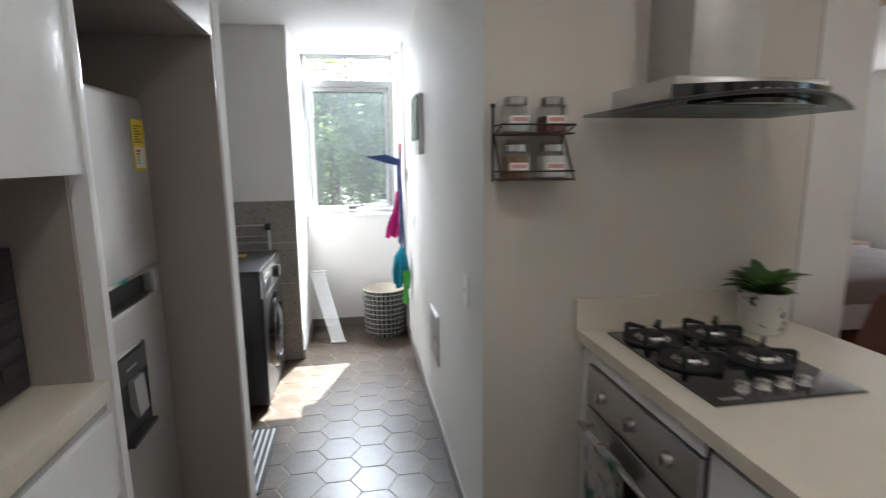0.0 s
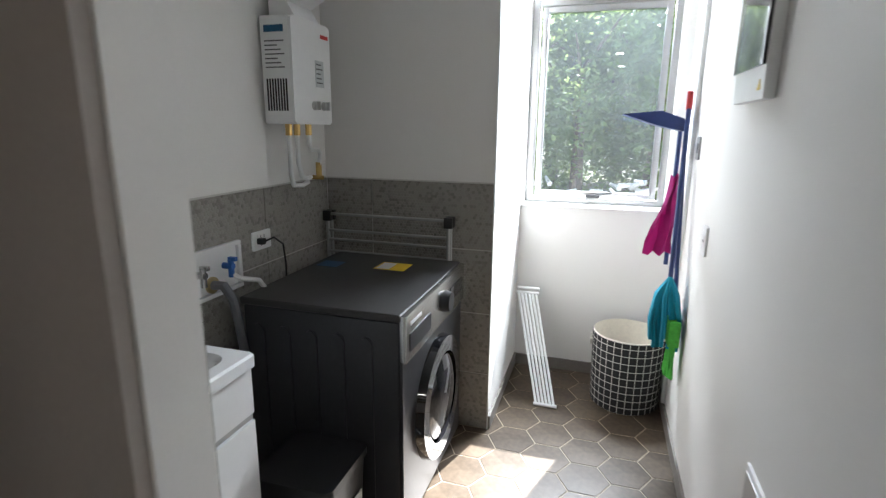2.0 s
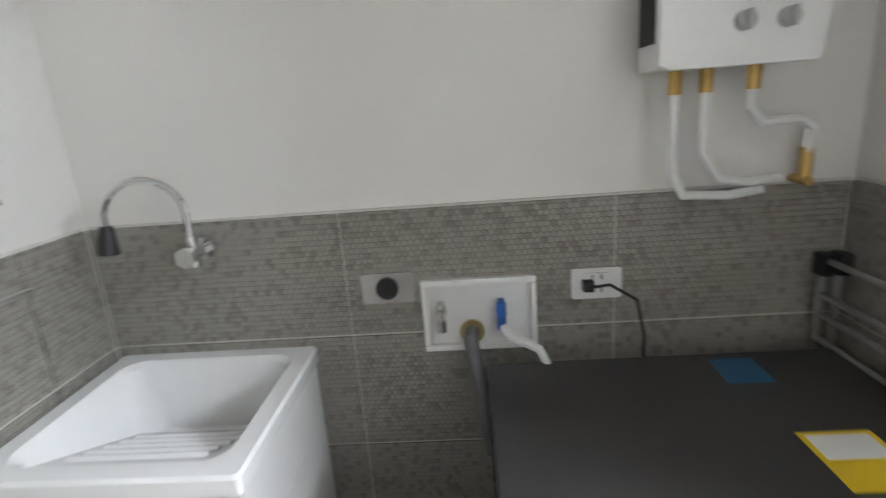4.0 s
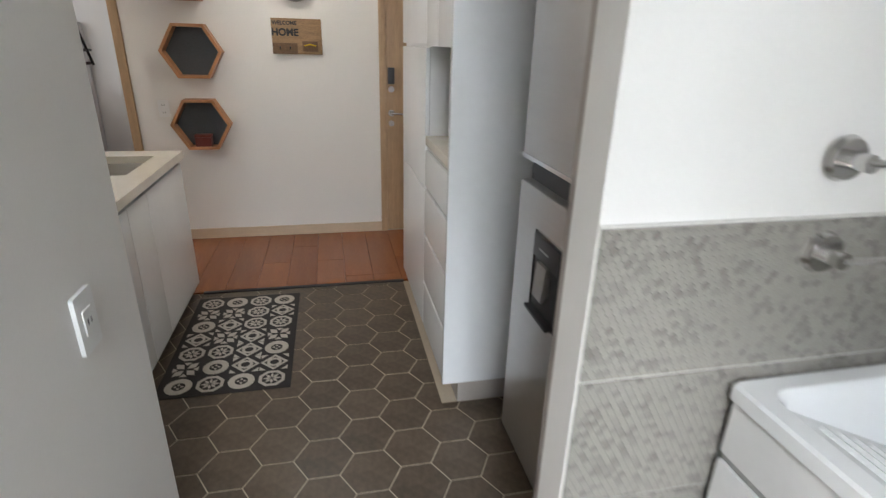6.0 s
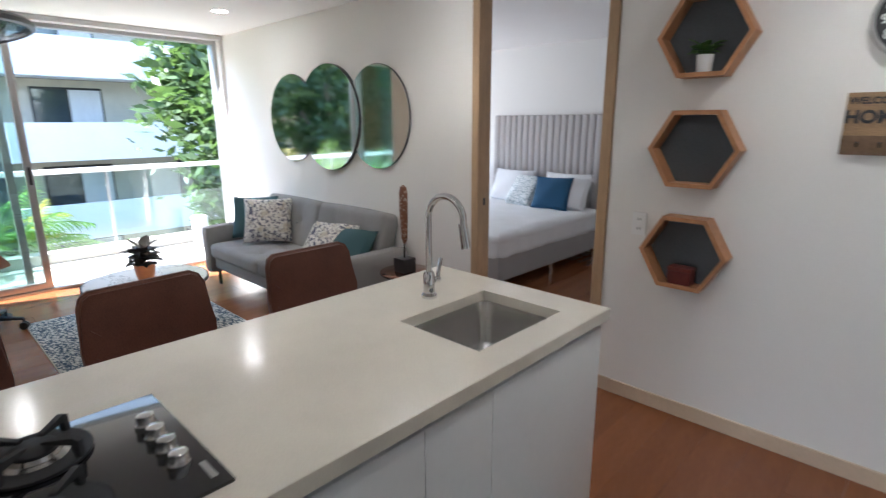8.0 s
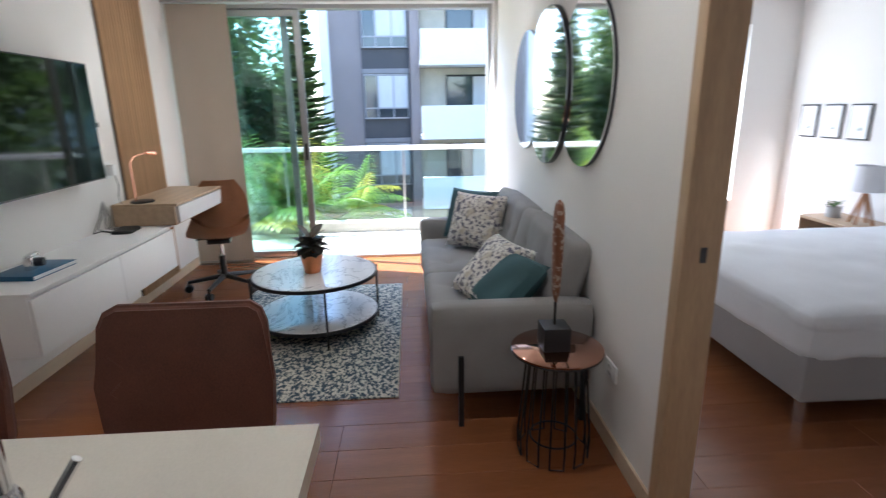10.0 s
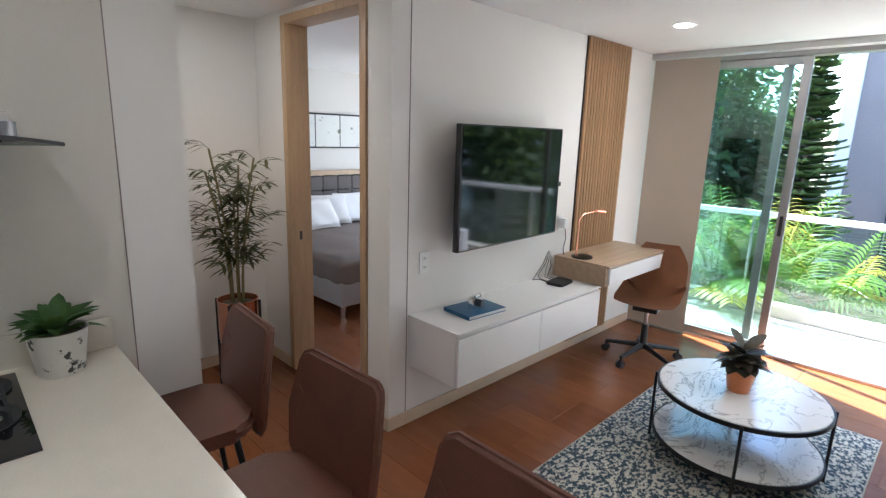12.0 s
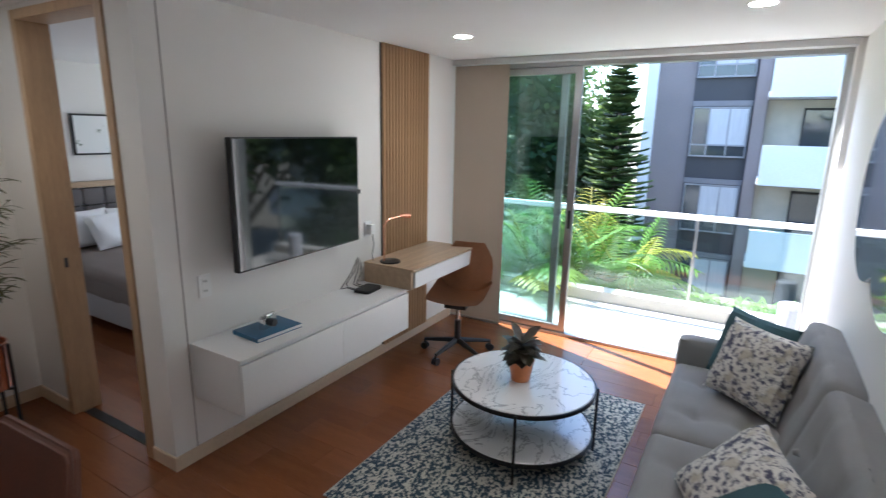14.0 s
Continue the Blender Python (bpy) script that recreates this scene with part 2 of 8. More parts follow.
def pattern(name, kind, a, b, c=None, scale=10.0, rough=0.8, thr=0.5, soft=0.06, stretch=(1, 1, 1), metal=0.0, bump=0.1):
    """Two- or three-colour material: 'veins', 'abstract', 'check', 'floral'."""
    m = bpy.data.materials.new(name)
    m.use_nodes = True
    nt = m.node_tree
    bs = nt.nodes["Principled BSDF"]
    bs.inputs["Roughness"].default_value, bs.inputs["Metallic"].default_value = rough, metal
    co, mp = nt.nodes.new("ShaderNodeTexCoord"), nt.nodes.new("ShaderNodeMapping")
    mp.inputs["Scale"].default_value = stretch
    nt.links.new(co.outputs["Object"], mp.inputs["Vector"])
    n1 = nt.nodes.new("ShaderNodeTexNoise")
    n1.inputs["Scale"].default_value, n1.inputs["Detail"].default_value, n1.inputs["Roughness"].default_value = scale, 6, 0.62
    nt.links.new(mp.outputs[0], n1.inputs["Vector"])
    val = n1.outputs["Fac"]
    if kind == "veins":
        n1.inputs["Distortion"].default_value = 1.4
        sub, ab = nt.nodes.new("ShaderNodeMath"), nt.nodes.new("ShaderNodeMath")
        sub.operation, ab.operation = "SUBTRACT", "ABSOLUTE"
        sub.inputs[1].default_value = 0.5
        nt.links.new(val, sub.inputs[0])
        nt.links.new(sub.outputs[0], ab.inputs[0])
        val = ab.outputs[0]
    mr = nt.nodes.new("ShaderNodeMapRange")
    mr.inputs["From Min"].default_value, mr.inputs["From Max"].default_value = thr - soft, thr + soft
    nt.links.new(val, mr.inputs["Value"])
    mix = nt.nodes.new("ShaderNodeMix")
    mix.data_type = "RGBA"
    mix.inputs["A"].default_value, mix.inputs["B"].default_value = rgb(a), rgb(b)
    nt.links.new(mr.outputs[0], mix.inputs["Factor"])
    colour = mix.outputs["Result"]
    if c:
        n2 = nt.nodes.new("ShaderNodeTexNoise")
        n2.inputs["Scale"].default_value, n2.inputs["Detail"].default_value = scale * 0.35, 3
        nt.links.new(mp.outputs[0], n2.inputs["Vector"])
        mr2, mix2 = nt.nodes.new("ShaderNodeMapRange"), nt.nodes.new("ShaderNodeMix")
        mr2.inputs["From Min"].default_value, mr2.inputs["From Max"].default_value = 0.52, 0.68
        mix2.data_type = "RGBA"
        mix2.inputs["B"].default_value = rgb(c)
        nt.links.new(n2.outputs["Fac"], mr2.inputs["Value"])
        nt.links.new(mr2.outputs[0], mix2.inputs["Factor"])
        nt.links.new(colour, mix2.inputs["A"])
        colour = mix2.outputs["Result"]
    nt.links.new(colour, bs.inputs["Base Color"])
    if bump:
        n3, bp = nt.nodes.new("ShaderNodeTexNoise"), nt.nodes.new("ShaderNodeBump")
        n3.inputs["Scale"].default_value = 250
        bp.inputs["Strength"].default_value, bp.inputs["Distance"].default_value = bump, 0.004
        nt.links.new(co.outputs["Object"], n3.inputs["Vector"])
        nt.links.new(n3.outputs["Fac"], bp.inputs["Height"])
        nt.links.new(bp.outputs[0], bs.inputs["Normal"])
    return m


MARBLE = pattern("white_marble", "veins", (0.20, 0.20, 0.21), (0.80, 0.79, 0.78), None, 2.3, 0.14, 0.006, 0.014, (1.0, 1.9, 1), bump=0)
RUG = pattern("distressed_rug", "abstract", (0.56, 0.54, 0.47), (0.03, 0.06, 0.09), None, 40, 0.95, 0.488, 0.04, (1, 1.5, 1), bump=0.6)
CUSHP = pattern("speckled_cushion", "abstract", (0.66, 0.63, 0.58), (0.085, 0.085, 0.13), (0.50, 0.45, 0.36), 40, 0.9, 0.53, 0.05)
CUSHD = pattern("dotted_cushion", "abstract", (0.72, 0.74, 0.74), (0.08, 0.16, 0.20), None, 60, 0.9, 0.56, 0.04)
ARTP = pattern("botanical_print", "abstract", (0.80, 0.81, 0.80), (0.16, 0.20, 0.15), None, 9, 0.5, 0.64, 0.03, bump=0)
MAINT = surface("wall_tile_mosaic", (0.33, 0.31, 0.275), 0.38, vary=0.1, bump=0.0, island=0.2)
_nt = MAINT.node_tree


def _node(kind, **sets):
    n = _nt.nodes.new("ShaderNode" + kind)
    if "op" in sets:
        n.operation = sets["op"]
    for k, v in sets.get("at", {}).items():
        n.inputs[k].default_value = v
    for k, v in sets.get("of", {}).items():
        _nt.links.new(v, n.inputs[k])
    return n


# a hexagon lattice of small raised chips, 15 mm across
_co = _node("TexCoord")
_xy = _node("SeparateXYZ", of={0: _co.outputs["Object"]})
_u = _node("Math", op="ADD", of={0: _xy.outputs["X"], 1: _xy.outputs["Y"]})
_uz = _node("CombineXYZ", of={0: _u.outputs[0], 1: _xy.outputs["Z"]})
_p = _node("VectorMath", op="SCALE", at={"Scale": 1 / 0.015}, of={0: _uz.outputs[0]})
_q = _node("VectorMath", op="ADD", at={1: (0.5, 0.866, 0)}, of={0: _p.outputs[0]})
_wa = _node("VectorMath", op="WRAP", at={1: (0.5, 0.866, 1), 2: (-0.5, -0.866, -1)}, of={0: _p.outputs[0]})
_wb = _node("VectorMath", op="WRAP", at={1: (0.5, 0.866, 1), 2: (-0.5, -0.866, -1)}, of={0: _q.outputs[0]})
_la = _node("VectorMath", op="LENGTH", of={0: _wa.outputs[0]})
_lb = _node("VectorMath", op="LENGTH", of={0: _wb.outputs[0]})
_pick = _node("Math", op="LESS_THAN", of={0: _lb.outputs["Value"], 1: _la.outputs["Value"]})
_g = _node("Mix")
_g.data_type = "VECTOR"
_nt.links.new(_pick.outputs[0], _g.inputs[0])
_nt.links.new(_wa.outputs[0], _g.inputs[4])
_nt.links.new(_wb.outputs[0], _g.inputs[5])
_ab = _node("VectorMath", op="ABSOLUTE", of={0: _g.outputs[1]})
_dot = _node("VectorMath", op="DOT_PRODUCT", at={1: (0.5, 0.866, 0)}, of={0: _ab.outputs[0]})
_ax = _node("SeparateXYZ", of={0: _ab.outputs[0]})
_dist = _node("Math", op="MAXIMUM", of={0: _dot.outputs["Value"], 1: _ax.outputs["X"]})
_mr = _node("MapRange", at={"From Min": 0.49, "From Max": 0.40}, of={"Value": _dist.outputs[0]})
_bp = _node("Bump", at={"Strength": 0.8, "Distance": 0.003}, of={"Height": _mr.outputs[0]})
_nt.links.new(_bp.outputs[0], _nt.nodes["Principled BSDF"].inputs["Normal"])
# each chip its own tone, a few of them darker
_cell = _node("VectorMath", op="SUBTRACT", of={0: _p.outputs[0], 1: _g.outputs[1]})
_snap = _node("VectorMath", op="SNAP", at={1: (0.25, 0.25, 0.25)}, of={0: _cell.outputs[0]})
_wn = _node("TexWhiteNoise", of={"Vector": _snap.outputs[0]})
_lt = _node("MapRange", at={"From Min": 0.62, "From Max": 1.0, "To Max": 0.48}, of={"Value": _wn.outputs["Value"]})
_mx = _nt.nodes.new("ShaderNodeMix")
_mx.data_type = "RGBA"
_mx.inputs["B"].default_value = (0.10, 0.092, 0.08, 1)
_bs = _nt.nodes["Principled BSDF"].inputs["Base Color"]
_nt.links.new(_bs.links[0].from_socket, _mx.inputs["A"])
_nt.links.new(_lt.outputs[0], _mx.inputs["Factor"])
_nt.links.new(_mx.outputs["Result"], _bs)


def translucent(m, colour, share):
    """Let a leaf glow where the sun shines through it."""
    nt = m.node_tree
    out = [n for n in nt.nodes if n.type == "OUTPUT_MATERIAL"][0]
    tl, mx = nt.nodes.new("ShaderNodeBsdfTranslucent"), nt.nodes.new("ShaderNodeMixShader")
    tl.inputs["Color"].default_value = rgb(colour)
    mx.inputs[0].default_value = share
    nt.links.new(nt.nodes["Principled BSDF"].outputs[0], mx.inputs[1])
    nt.links.new(tl.outputs[0], mx.inputs[2])
    nt.links.new(mx.outputs[0], out.inputs["Surface"])


translucent(LEAFH, (0.34, 0.42, 0.14), 0.5)
translucent(LEAFT, (0.10, 0.17, 0.04), 0.35)
translucent(LEAFP, (0.26, 0.42, 0.06), 0.45)
translucent(LEAFY, (0.55, 0.50, 0.08), 0.45)
translucent(LEAF, (0.12, 0.26, 0.05), 0.3)


# ---- mesh helpers ----
def box(bm, x0, x1, y0, y1, z0, z1, bevel=0.0, seg=2):
    vs = bmesh.ops.create_cube(bm, size=1.0)["verts"]
    for v in vs:
        v.co = Vector(((x0 + x1) / 2 + v.co.x * (x1 - x0), (y0 + y1) / 2 + v.co.y * (y1 - y0), (z0 + z1) / 2 + v.co.z * (z1 - z0)))
    if bevel:
        es = list({e for v in vs for e in v.link_edges})
        bmesh.ops.bevel(bm, geom=es, offset=bevel, segments=seg, profile=0.7, affect="EDGES")
    return bm


def rod(bm, p, q, r, r2=None, seg=12, caps=True):
    p, q = Vector(p), Vector(q)
    d = q - p
    res = bmesh.ops.create_cone(bm, cap_ends=caps, segments=seg, radius1=r, radius2=r if r2 is None else r2, depth=d.length)
    m = Matrix.Translation((p + q) / 2) @ d.to_track_quat("Z", "Y").to_matrix().to_4x4()
    bmesh.ops.transform(bm, matrix=m, verts=res["verts"])
    return bm


def tube(bm, pts, r, seg=8):
    """A round bar along points."""
    pts = [Vector(p) for p in pts]
    rings = []
    for i, p in enumerate(pts):
        d = (pts[min(i + 1, len(pts) - 1)] - pts[max(i - 1, 0)]).normalized()
        a = d.orthogonal().normalized() if i == 0 else (rings[-1][1] - d * rings[-1][1].dot(d)).normalized()
        b = d.cross(a)
        ring = [bm.verts.new(p + (a * math.cos(k * math.tau / seg) + b * math.sin(k * math.tau / seg)) * r) for k in range(seg)]
        rings.append((ring, a))
    for (r0, _), (r1, _) in zip(rings, rings[1:]):
        for k in range(seg):
            bm.faces.new((r0[k], r0[(k + 1) % seg], r1[(k + 1) % seg], r1[k]))
    bm.faces.new(rings[0][0][::-1])
    bm.faces.new(rings[-1][0])
    return bm


def arc(c, r, a0, a1, n=12, u=(1, 0, 0), v=(0, 0, 1)):
    c, u, v = Vector(c), Vector(u), Vector(v)
    return [c + u * r * math.cos(radians(a0 + (a1 - a0) * i / n)) + v * r * math.sin(radians(a0 + (a1 - a0) * i / n)) for i in range(n + 1)]


def lathe(bm, prof, c=(0, 0, 0), seg=28):
    rings = [[bm.verts.new((c[0] + r * math.cos(k * math.tau / seg), c[1] + r * math.sin(k * math.tau / seg), c[2] + z)) for k in range(seg)] for r, z in prof]
    for r0, r1 in zip(rings, rings[1:]):
        for k in range(seg):
            bm.faces.new((r0[k], r0[(k + 1) % seg], r1[(k + 1) % seg], r1[k]))
    bm.faces.new(rings[0][::-1])
    bm.faces.new(rings[-1])
    return bm


def prism(bm, outline, w0, w1, plane="xy"):
    """A plate with the given outline, thick from w0 to w1 across its plane."""
    def at(u, v, w):
        return {"xy": (u, v, w), "xz": (u, w, v), "yz": (w, u, v)}[plane]
    lo, hi = [bm.verts.new(at(u, v, w0)) for u, v in outline], [bm.verts.new(at(u, v, w1)) for u, v in outline]
    n = len(outline)
    for k in range(n):
        bm.faces.new((lo[k], lo[(k + 1) % n], hi[(k + 1) % n], hi[k]))
    bm.faces.new(lo[::-1])
    bm.faces.new(hi)
    return bm


def rounded(w, h, r, n=5):
    out = []
    for cx, cy, a in ((w / 2 - r, h / 2 - r, 0), (-w / 2 + r, h / 2 - r, 90), (-w / 2 + r, -h / 2 + r, 180), (w / 2 - r, -h / 2 + r, 270)):
        out += [(cx + r * math.cos(radians(a + 90 * k / n)), cy + r * math.sin(radians(a + 90 * k / n))) for k in range(n + 1)]
    return out


def mesh_of(name, bm, material, smooth=True):
    bmesh.ops.recalc_face_normals(bm, faces=bm.faces)
    me = bpy.data.meshes.new(name)
    bm.to_mesh(me)
    bm.free()
    me.materials.append(material)
    if smooth:
        me.shade_smooth()
        me.set_sharp_from_angle(angle=radians(35))
    return me


def part(name, bm, material, parent, label="", smooth=True):
    ob = new(name, mesh_of(name, bm, material, smooth))
    ob.parent = parent
    return tagged(ob, label) if label else ob


def thing(name, label, category, x=0, y=0, z=0, rz=0, group=""):
    ob = new(name)
    ob.empty_display_size = 0.1
    ob.matrix_world = pose(x, y, z, 0, 0, rz)
    return tagged(ob, label, category, group)


def solid(name, bm, material, label, category, group="", kind="", at=None, smooth=True):
    ob = new(name, mesh_of(name, bm, material, smooth))
    if at:
        ob.matrix_world = pose(*at)
    return tagged(ob, label, category, group, kind)


def bmnew():
    return bmesh.new()


def structure(name, boxes, material, label="", bevel=0.0):
    bm = bmnew()
    for b in boxes:
        box(bm, *b, bevel=bevel)
    return solid(name, bm, material, label, "", kind="structure", smooth=False)


# ---- structure ----
SY = -2.972      # face of the south wall
structure("floor", [(-2.0, 5.62, -6.4, 3.30, -0.12, -0.012), (2.3, 5.62, 3.30, 3.86, -0.12, -0.012)], GROUT, "concrete and grout bed under the floor finishes")
structure("ceiling", [(-2.0, 2.3, -6.4, 3.30, CEIL, CEIL + 0.15), (2.3, 5.62, -6.4, 3.86, CEIL, CEIL + 0.15)], CEILM, "plain white painted ceiling")
structure("wall_hall_east", [(0, 1.47, 0, 3.05, 0, CEIL)], WALL, "white painted wall between kitchen and nook")
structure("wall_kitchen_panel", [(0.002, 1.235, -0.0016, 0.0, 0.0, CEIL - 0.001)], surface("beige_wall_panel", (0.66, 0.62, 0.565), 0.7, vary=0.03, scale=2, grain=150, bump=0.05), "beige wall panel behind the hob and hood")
structure("wall_nook_north", [(1.47, 2.48, 1.516, 1.66, 0, CEIL)], WALL, "white painted back wall of the nook")
structure("wall_television", [(2.48, 5.48, 0, 0.14, 0, CEIL), (2.48, 2.62, 0.14, 0.20, 0, CEIL)], WALL, "white painted wall behind the television")
structure("wall_bedroom_door", [(2.48, 2.62, 1.13, 1.66, 0, CEIL), (2.48, 2.62, 0.20, 1.13, 2.41, CEIL)], WALL, "white wall beside the bedroom doorway")
structure("wall_bedroom_north", [(2.3, 5.62, 3.72, 3.86, 0, CEIL), (2.3, 2.48, 1.66, 3.72, 0, CEIL)], WALL, "white painted bedroom wall")
structure("wall_bedroom_east", [(5.48, 5.62, 0, 1.5, 0, CEIL), (5.48, 5.62, 3.1, 3.86, 0, CEIL), (5.48, 5.62, 1.5, 3.1, 0, 0.75), (5.48, 5.62, 1.5, 3.1, 2.05, CEIL)], WALL, "white bedroom wall with a window opening")
structure("wall_south", [(-2.0, -1.85, SY - 0.10, SY, 0, CEIL), (-0.86, 0.885, SY - 0.10, SY, 0, CEIL), (1.86, 5.62, SY - 0.10, SY, 0, CEIL),
                         (0.885, 1.86, SY - 0.10, SY, 2.41, CEIL), (-1.85, -0.86, SY - 0.10, SY, 2.30, CEIL)], WALL, "long white painted wall with doorways")
structure("wall_west", [(-2.0, -1.71, SY, 3.3, 0, CEIL)], WALL, "white painted wall behind the cabinets and laundry")
structure("wall_fridge", [(-1.71, -0.905, 0.385, 0.485, 0, CEIL)], WALL, "white stub wall between refrigerator and laundry")
structure("wall_laundry_north", [(-1.71, -0.86, 2.25, 3.30, 0, CEIL)], WALL, "white wall block behind the washing machine")
structure("wall_window", [(-0.86, 0.10, 3.05, 3.30, 0, 1.02), (-0.05, 0.10, 3.05, 3.30, 1.02, CEIL)], WALL, "white parapet wall under the laundry window")
structure("wall_slider_jamb", [(5.40, 5.62, SY, SY + 0.04, 0, CEIL)], WALL, "white reveal beside the sliding door")
structure("wall_bedroom_south", [(0.5, 5.62, -6.1, -5.96, 0, CEIL), (0.5, 0.64, -5.96, SY - 0.10, 0, CEIL)], WALL, "white wall of the second bedroom")
structure("wall_bedroom_south_east", [(5.48, 5.62, -5.96, -5.45, 0, CEIL), (5.48, 5.62, -3.5, SY - 0.10, 0, CEIL), (5.48, 5.62, -5.45, -3.5, 0, 0.5), (5.48, 5.62, -5.45, -3.5, 2.2, CEIL)], WALL, "white bedroom wall with a window opening")
structure("wall_entry_outer", [(-2.0, -0.7, -3.4, -3.25, 0, CEIL)], WALL, "corridor wall behind the entrance door")
# shadow gaps of the wall panels
structure("trim_groove", [(1.235, 1.239, -0.003, 0.0, 0.08, CEIL)], GREYP, "dark joint between two wall panels")
structure("trim_groove_television", [(2.604, 2.608, -0.003, 0.0, 0.08, CEIL)], GREYP, "dark joint between two wall panels")

# baseboards
SKIRT = surface("beige_baseboard", (0.60, 0.47, 0.34), 0.5, vary=0.06, scale=5, grain=60)
SKIRTG = surface("tile_baseboard", (0.22, 0.20, 0.18), 0.5, vary=0.1, scale=5, grain=60)
structure("baseboard_south", [(-0.86, 0.885, SY, SY + 0.012, 0, 0.08)], SKIRT, "beige wooden baseboard", 0.002)
structure("baseboard_sofa", [(1.86, 5.40, SY, SY + 0.012, 0, 0.08)], SKIRT, "beige wooden baseboard", 0.002)
structure("baseboard_television", [(2.468, 5.40, -0.012, 0, 0, 0.08), (2.468, 2.48, 0, 0.20, 0, 0.08)], SKIRT, "beige wooden baseboard", 0.002)
structure("baseboard_nook", [(1.482, 2.48, 1.504, 1.516, 0, 0.08), (1.47, 1.482, -0.012, 1.504, 0, 0.08), (1.22, 1.47, -0.012, 0, 0, 0.08), (2.468, 2.48, 1.13, 1.504, 0, 0.08)], SKIRT, "beige wooden baseboard", 0.002)
structure("baseboard_laundry", [(-0.012, 0, 0.0, 3.038, 0, 0.07), (-0.86, -0.012, 3.038, 3.05, 0, 0.07), (-0.86, -0.848, 2.25, 3.038, 0, 0.07)], SKIRTG, "grey tile baseboard", 0.002)


def doorway(name, plane, a0, a1, face, thick, top, label):
    """Oak casing round an opening: two jambs and a head, part by part."""
    t = thing(name, label, "door frame")
    t["kind"] = "structure"
    for nm, u0, u1, z0, z1 in (("jamb", a0 - 0.06, a0 - 0.004, 0, top), ("jamb", a1 + 0.004, a1 + 0.06, 0, top), ("head", a0 - 0.004, a1 + 0.004, top - 0.05, top)):
        bm = bmnew()
        if plane == "y":
            box(bm, u0, u1, face - thick - 0.012, face + 0.012, z0, z1, 0.003)
        else:
            box(bm, face - 0.012, face + thick + 0.012, u0, u1, z0, z1, 0.003)
        part(nm, bm, OAK, t)
    return t


d1 = doorway("door_1", "y", 0.95, 1.80, SY, 0.10, 2.41, "oak frame of the open bedroom doorway")
d2 = doorway("door_2", "x", 0.265, 1.065, 2.48, 0.14, 2.41, "oak frame of the open bedroom doorway beside the nook")
for par, p, q in ((d1, (1.8015, SY - 0.045, 0.985), (1.8045, SY - 0.065, 1.035)), (d2, (2.535, 1.0665, 0.96), (2.555, 1.0695, 1.02))):
    bm = bmnew()
    box(bm, min(p[0], q[0]), max(p[0], q[0]), min(p[1], q[1]), max(p[1], q[1]), p[2], q[2], 0.001)
    part("strike_plate", bm, GRAPH, par, "small steel strike plate")
structure("threshold_bedroom", [(2.52, 2.58, 0.28, 1.05, -0.004, 0.004)], BLACKM, "dark metal threshold strip")
structure("threshold_bedroom_south", [(0.96, 1.78, SY - 0.09, SY - 0.05, -0.004, 0.004)], BLACKM, "dark metal threshold strip")
structure("threshold_kitchen", [(-0.905, 0.36, -1.955, -1.925, -0.006, 0.006)], BLACKM, "dark metal strip between tiles and planks")

# entrance door
ed = thing("door_3", "closed oak entrance door with black electronic lock", "door", -0.86, SY, 0)
ed["kind"] = "structure"
for nm, b in (("jamb", (-0.05, 0.0, -0.02, 0.02, 0, 2.30)), ("jamb", (-0.99, -0.94, -0.02, 0.02, 0, 2.30)), ("head", (-0.94, -0.05, -0.02, 0.02, 2.25, 2.30)), ("leaf", (-0.938, -0.052, -0.045, 0.006, 0.01, 2.248))):
    bm = bmnew()
    box(bm, *b, bevel=0.003)
    lf = part(nm, bm, OAK, ed)
bm = bmnew()
box(bm, -0.115, -0.065, 0.006, 0.03, 1.20, 1.32, 0.006)
part("lock", bm, BLACK, ed, "black electronic lock")
bm = bmnew()
rod(bm, (-0.09, 0.006, 1.16), (-0.09, 0.02, 1.16), 0.024)
part("lock_cylinder", bm, STEELH, ed)
bm = bmnew()
rod(bm, (-0.09, 0.006, 0.98), (-0.09, 0.018, 0.98), 0.026)
tube(bm, [(-0.09, 0.01, 0.98), (-0.09, 0.055, 0.98), (-0.10, 0.06, 0.98), (-0.21, 0.06, 0.975)], 0.009)
part("door_handle", bm, STEELH, ed, "satin steel lever handle")
bm = bmnew()
rod(bm, (-0.09, 0.006, 0.90), (-0.09, 0.014, 0.90), 0.024)
part("escutcheon", bm, STEELH, ed)

# laundry window
wnd = thing("window_1", "aluminium laundry window with fixed louvres above", "window", 0, 3.22, 0)
wnd["kind"] = "structure"
for b in ((-0.86, -0.815, 0, 0.05, 1.02, CEIL), (-0.085, -0.05, 0, 0.05, 1.02, CEIL), (-0.815, -0.085, 0, 0.05, 1.02, 1.06), (-0.815, -0.085, 0, 0.05, 2.16, 2.215), (-0.815, -0.085, 0, 0.05, 2.41, CEIL), (-0.475, -0.45, 0, 0.05, 2.215, 2.41)):
    bm = bmnew()
    box(bm, *b, bevel=0.004)
    part("window_frame", bm, ALU, wnd)
for x0, x1 in ((-0.812, -0.478), (-0.447, -0.088)):
    for i in range(6):
        bm = bmnew()
        prism(bm, [(0.0, 2.222 + i * 0.031), (0.004, 2.222 + i * 0.031), (0.046, 2.242 + i * 0.031), (0.046, 2.246 + i * 0.031)], x0, x1, "yz")
        part("louvre_slat", bm, ALU, wnd)
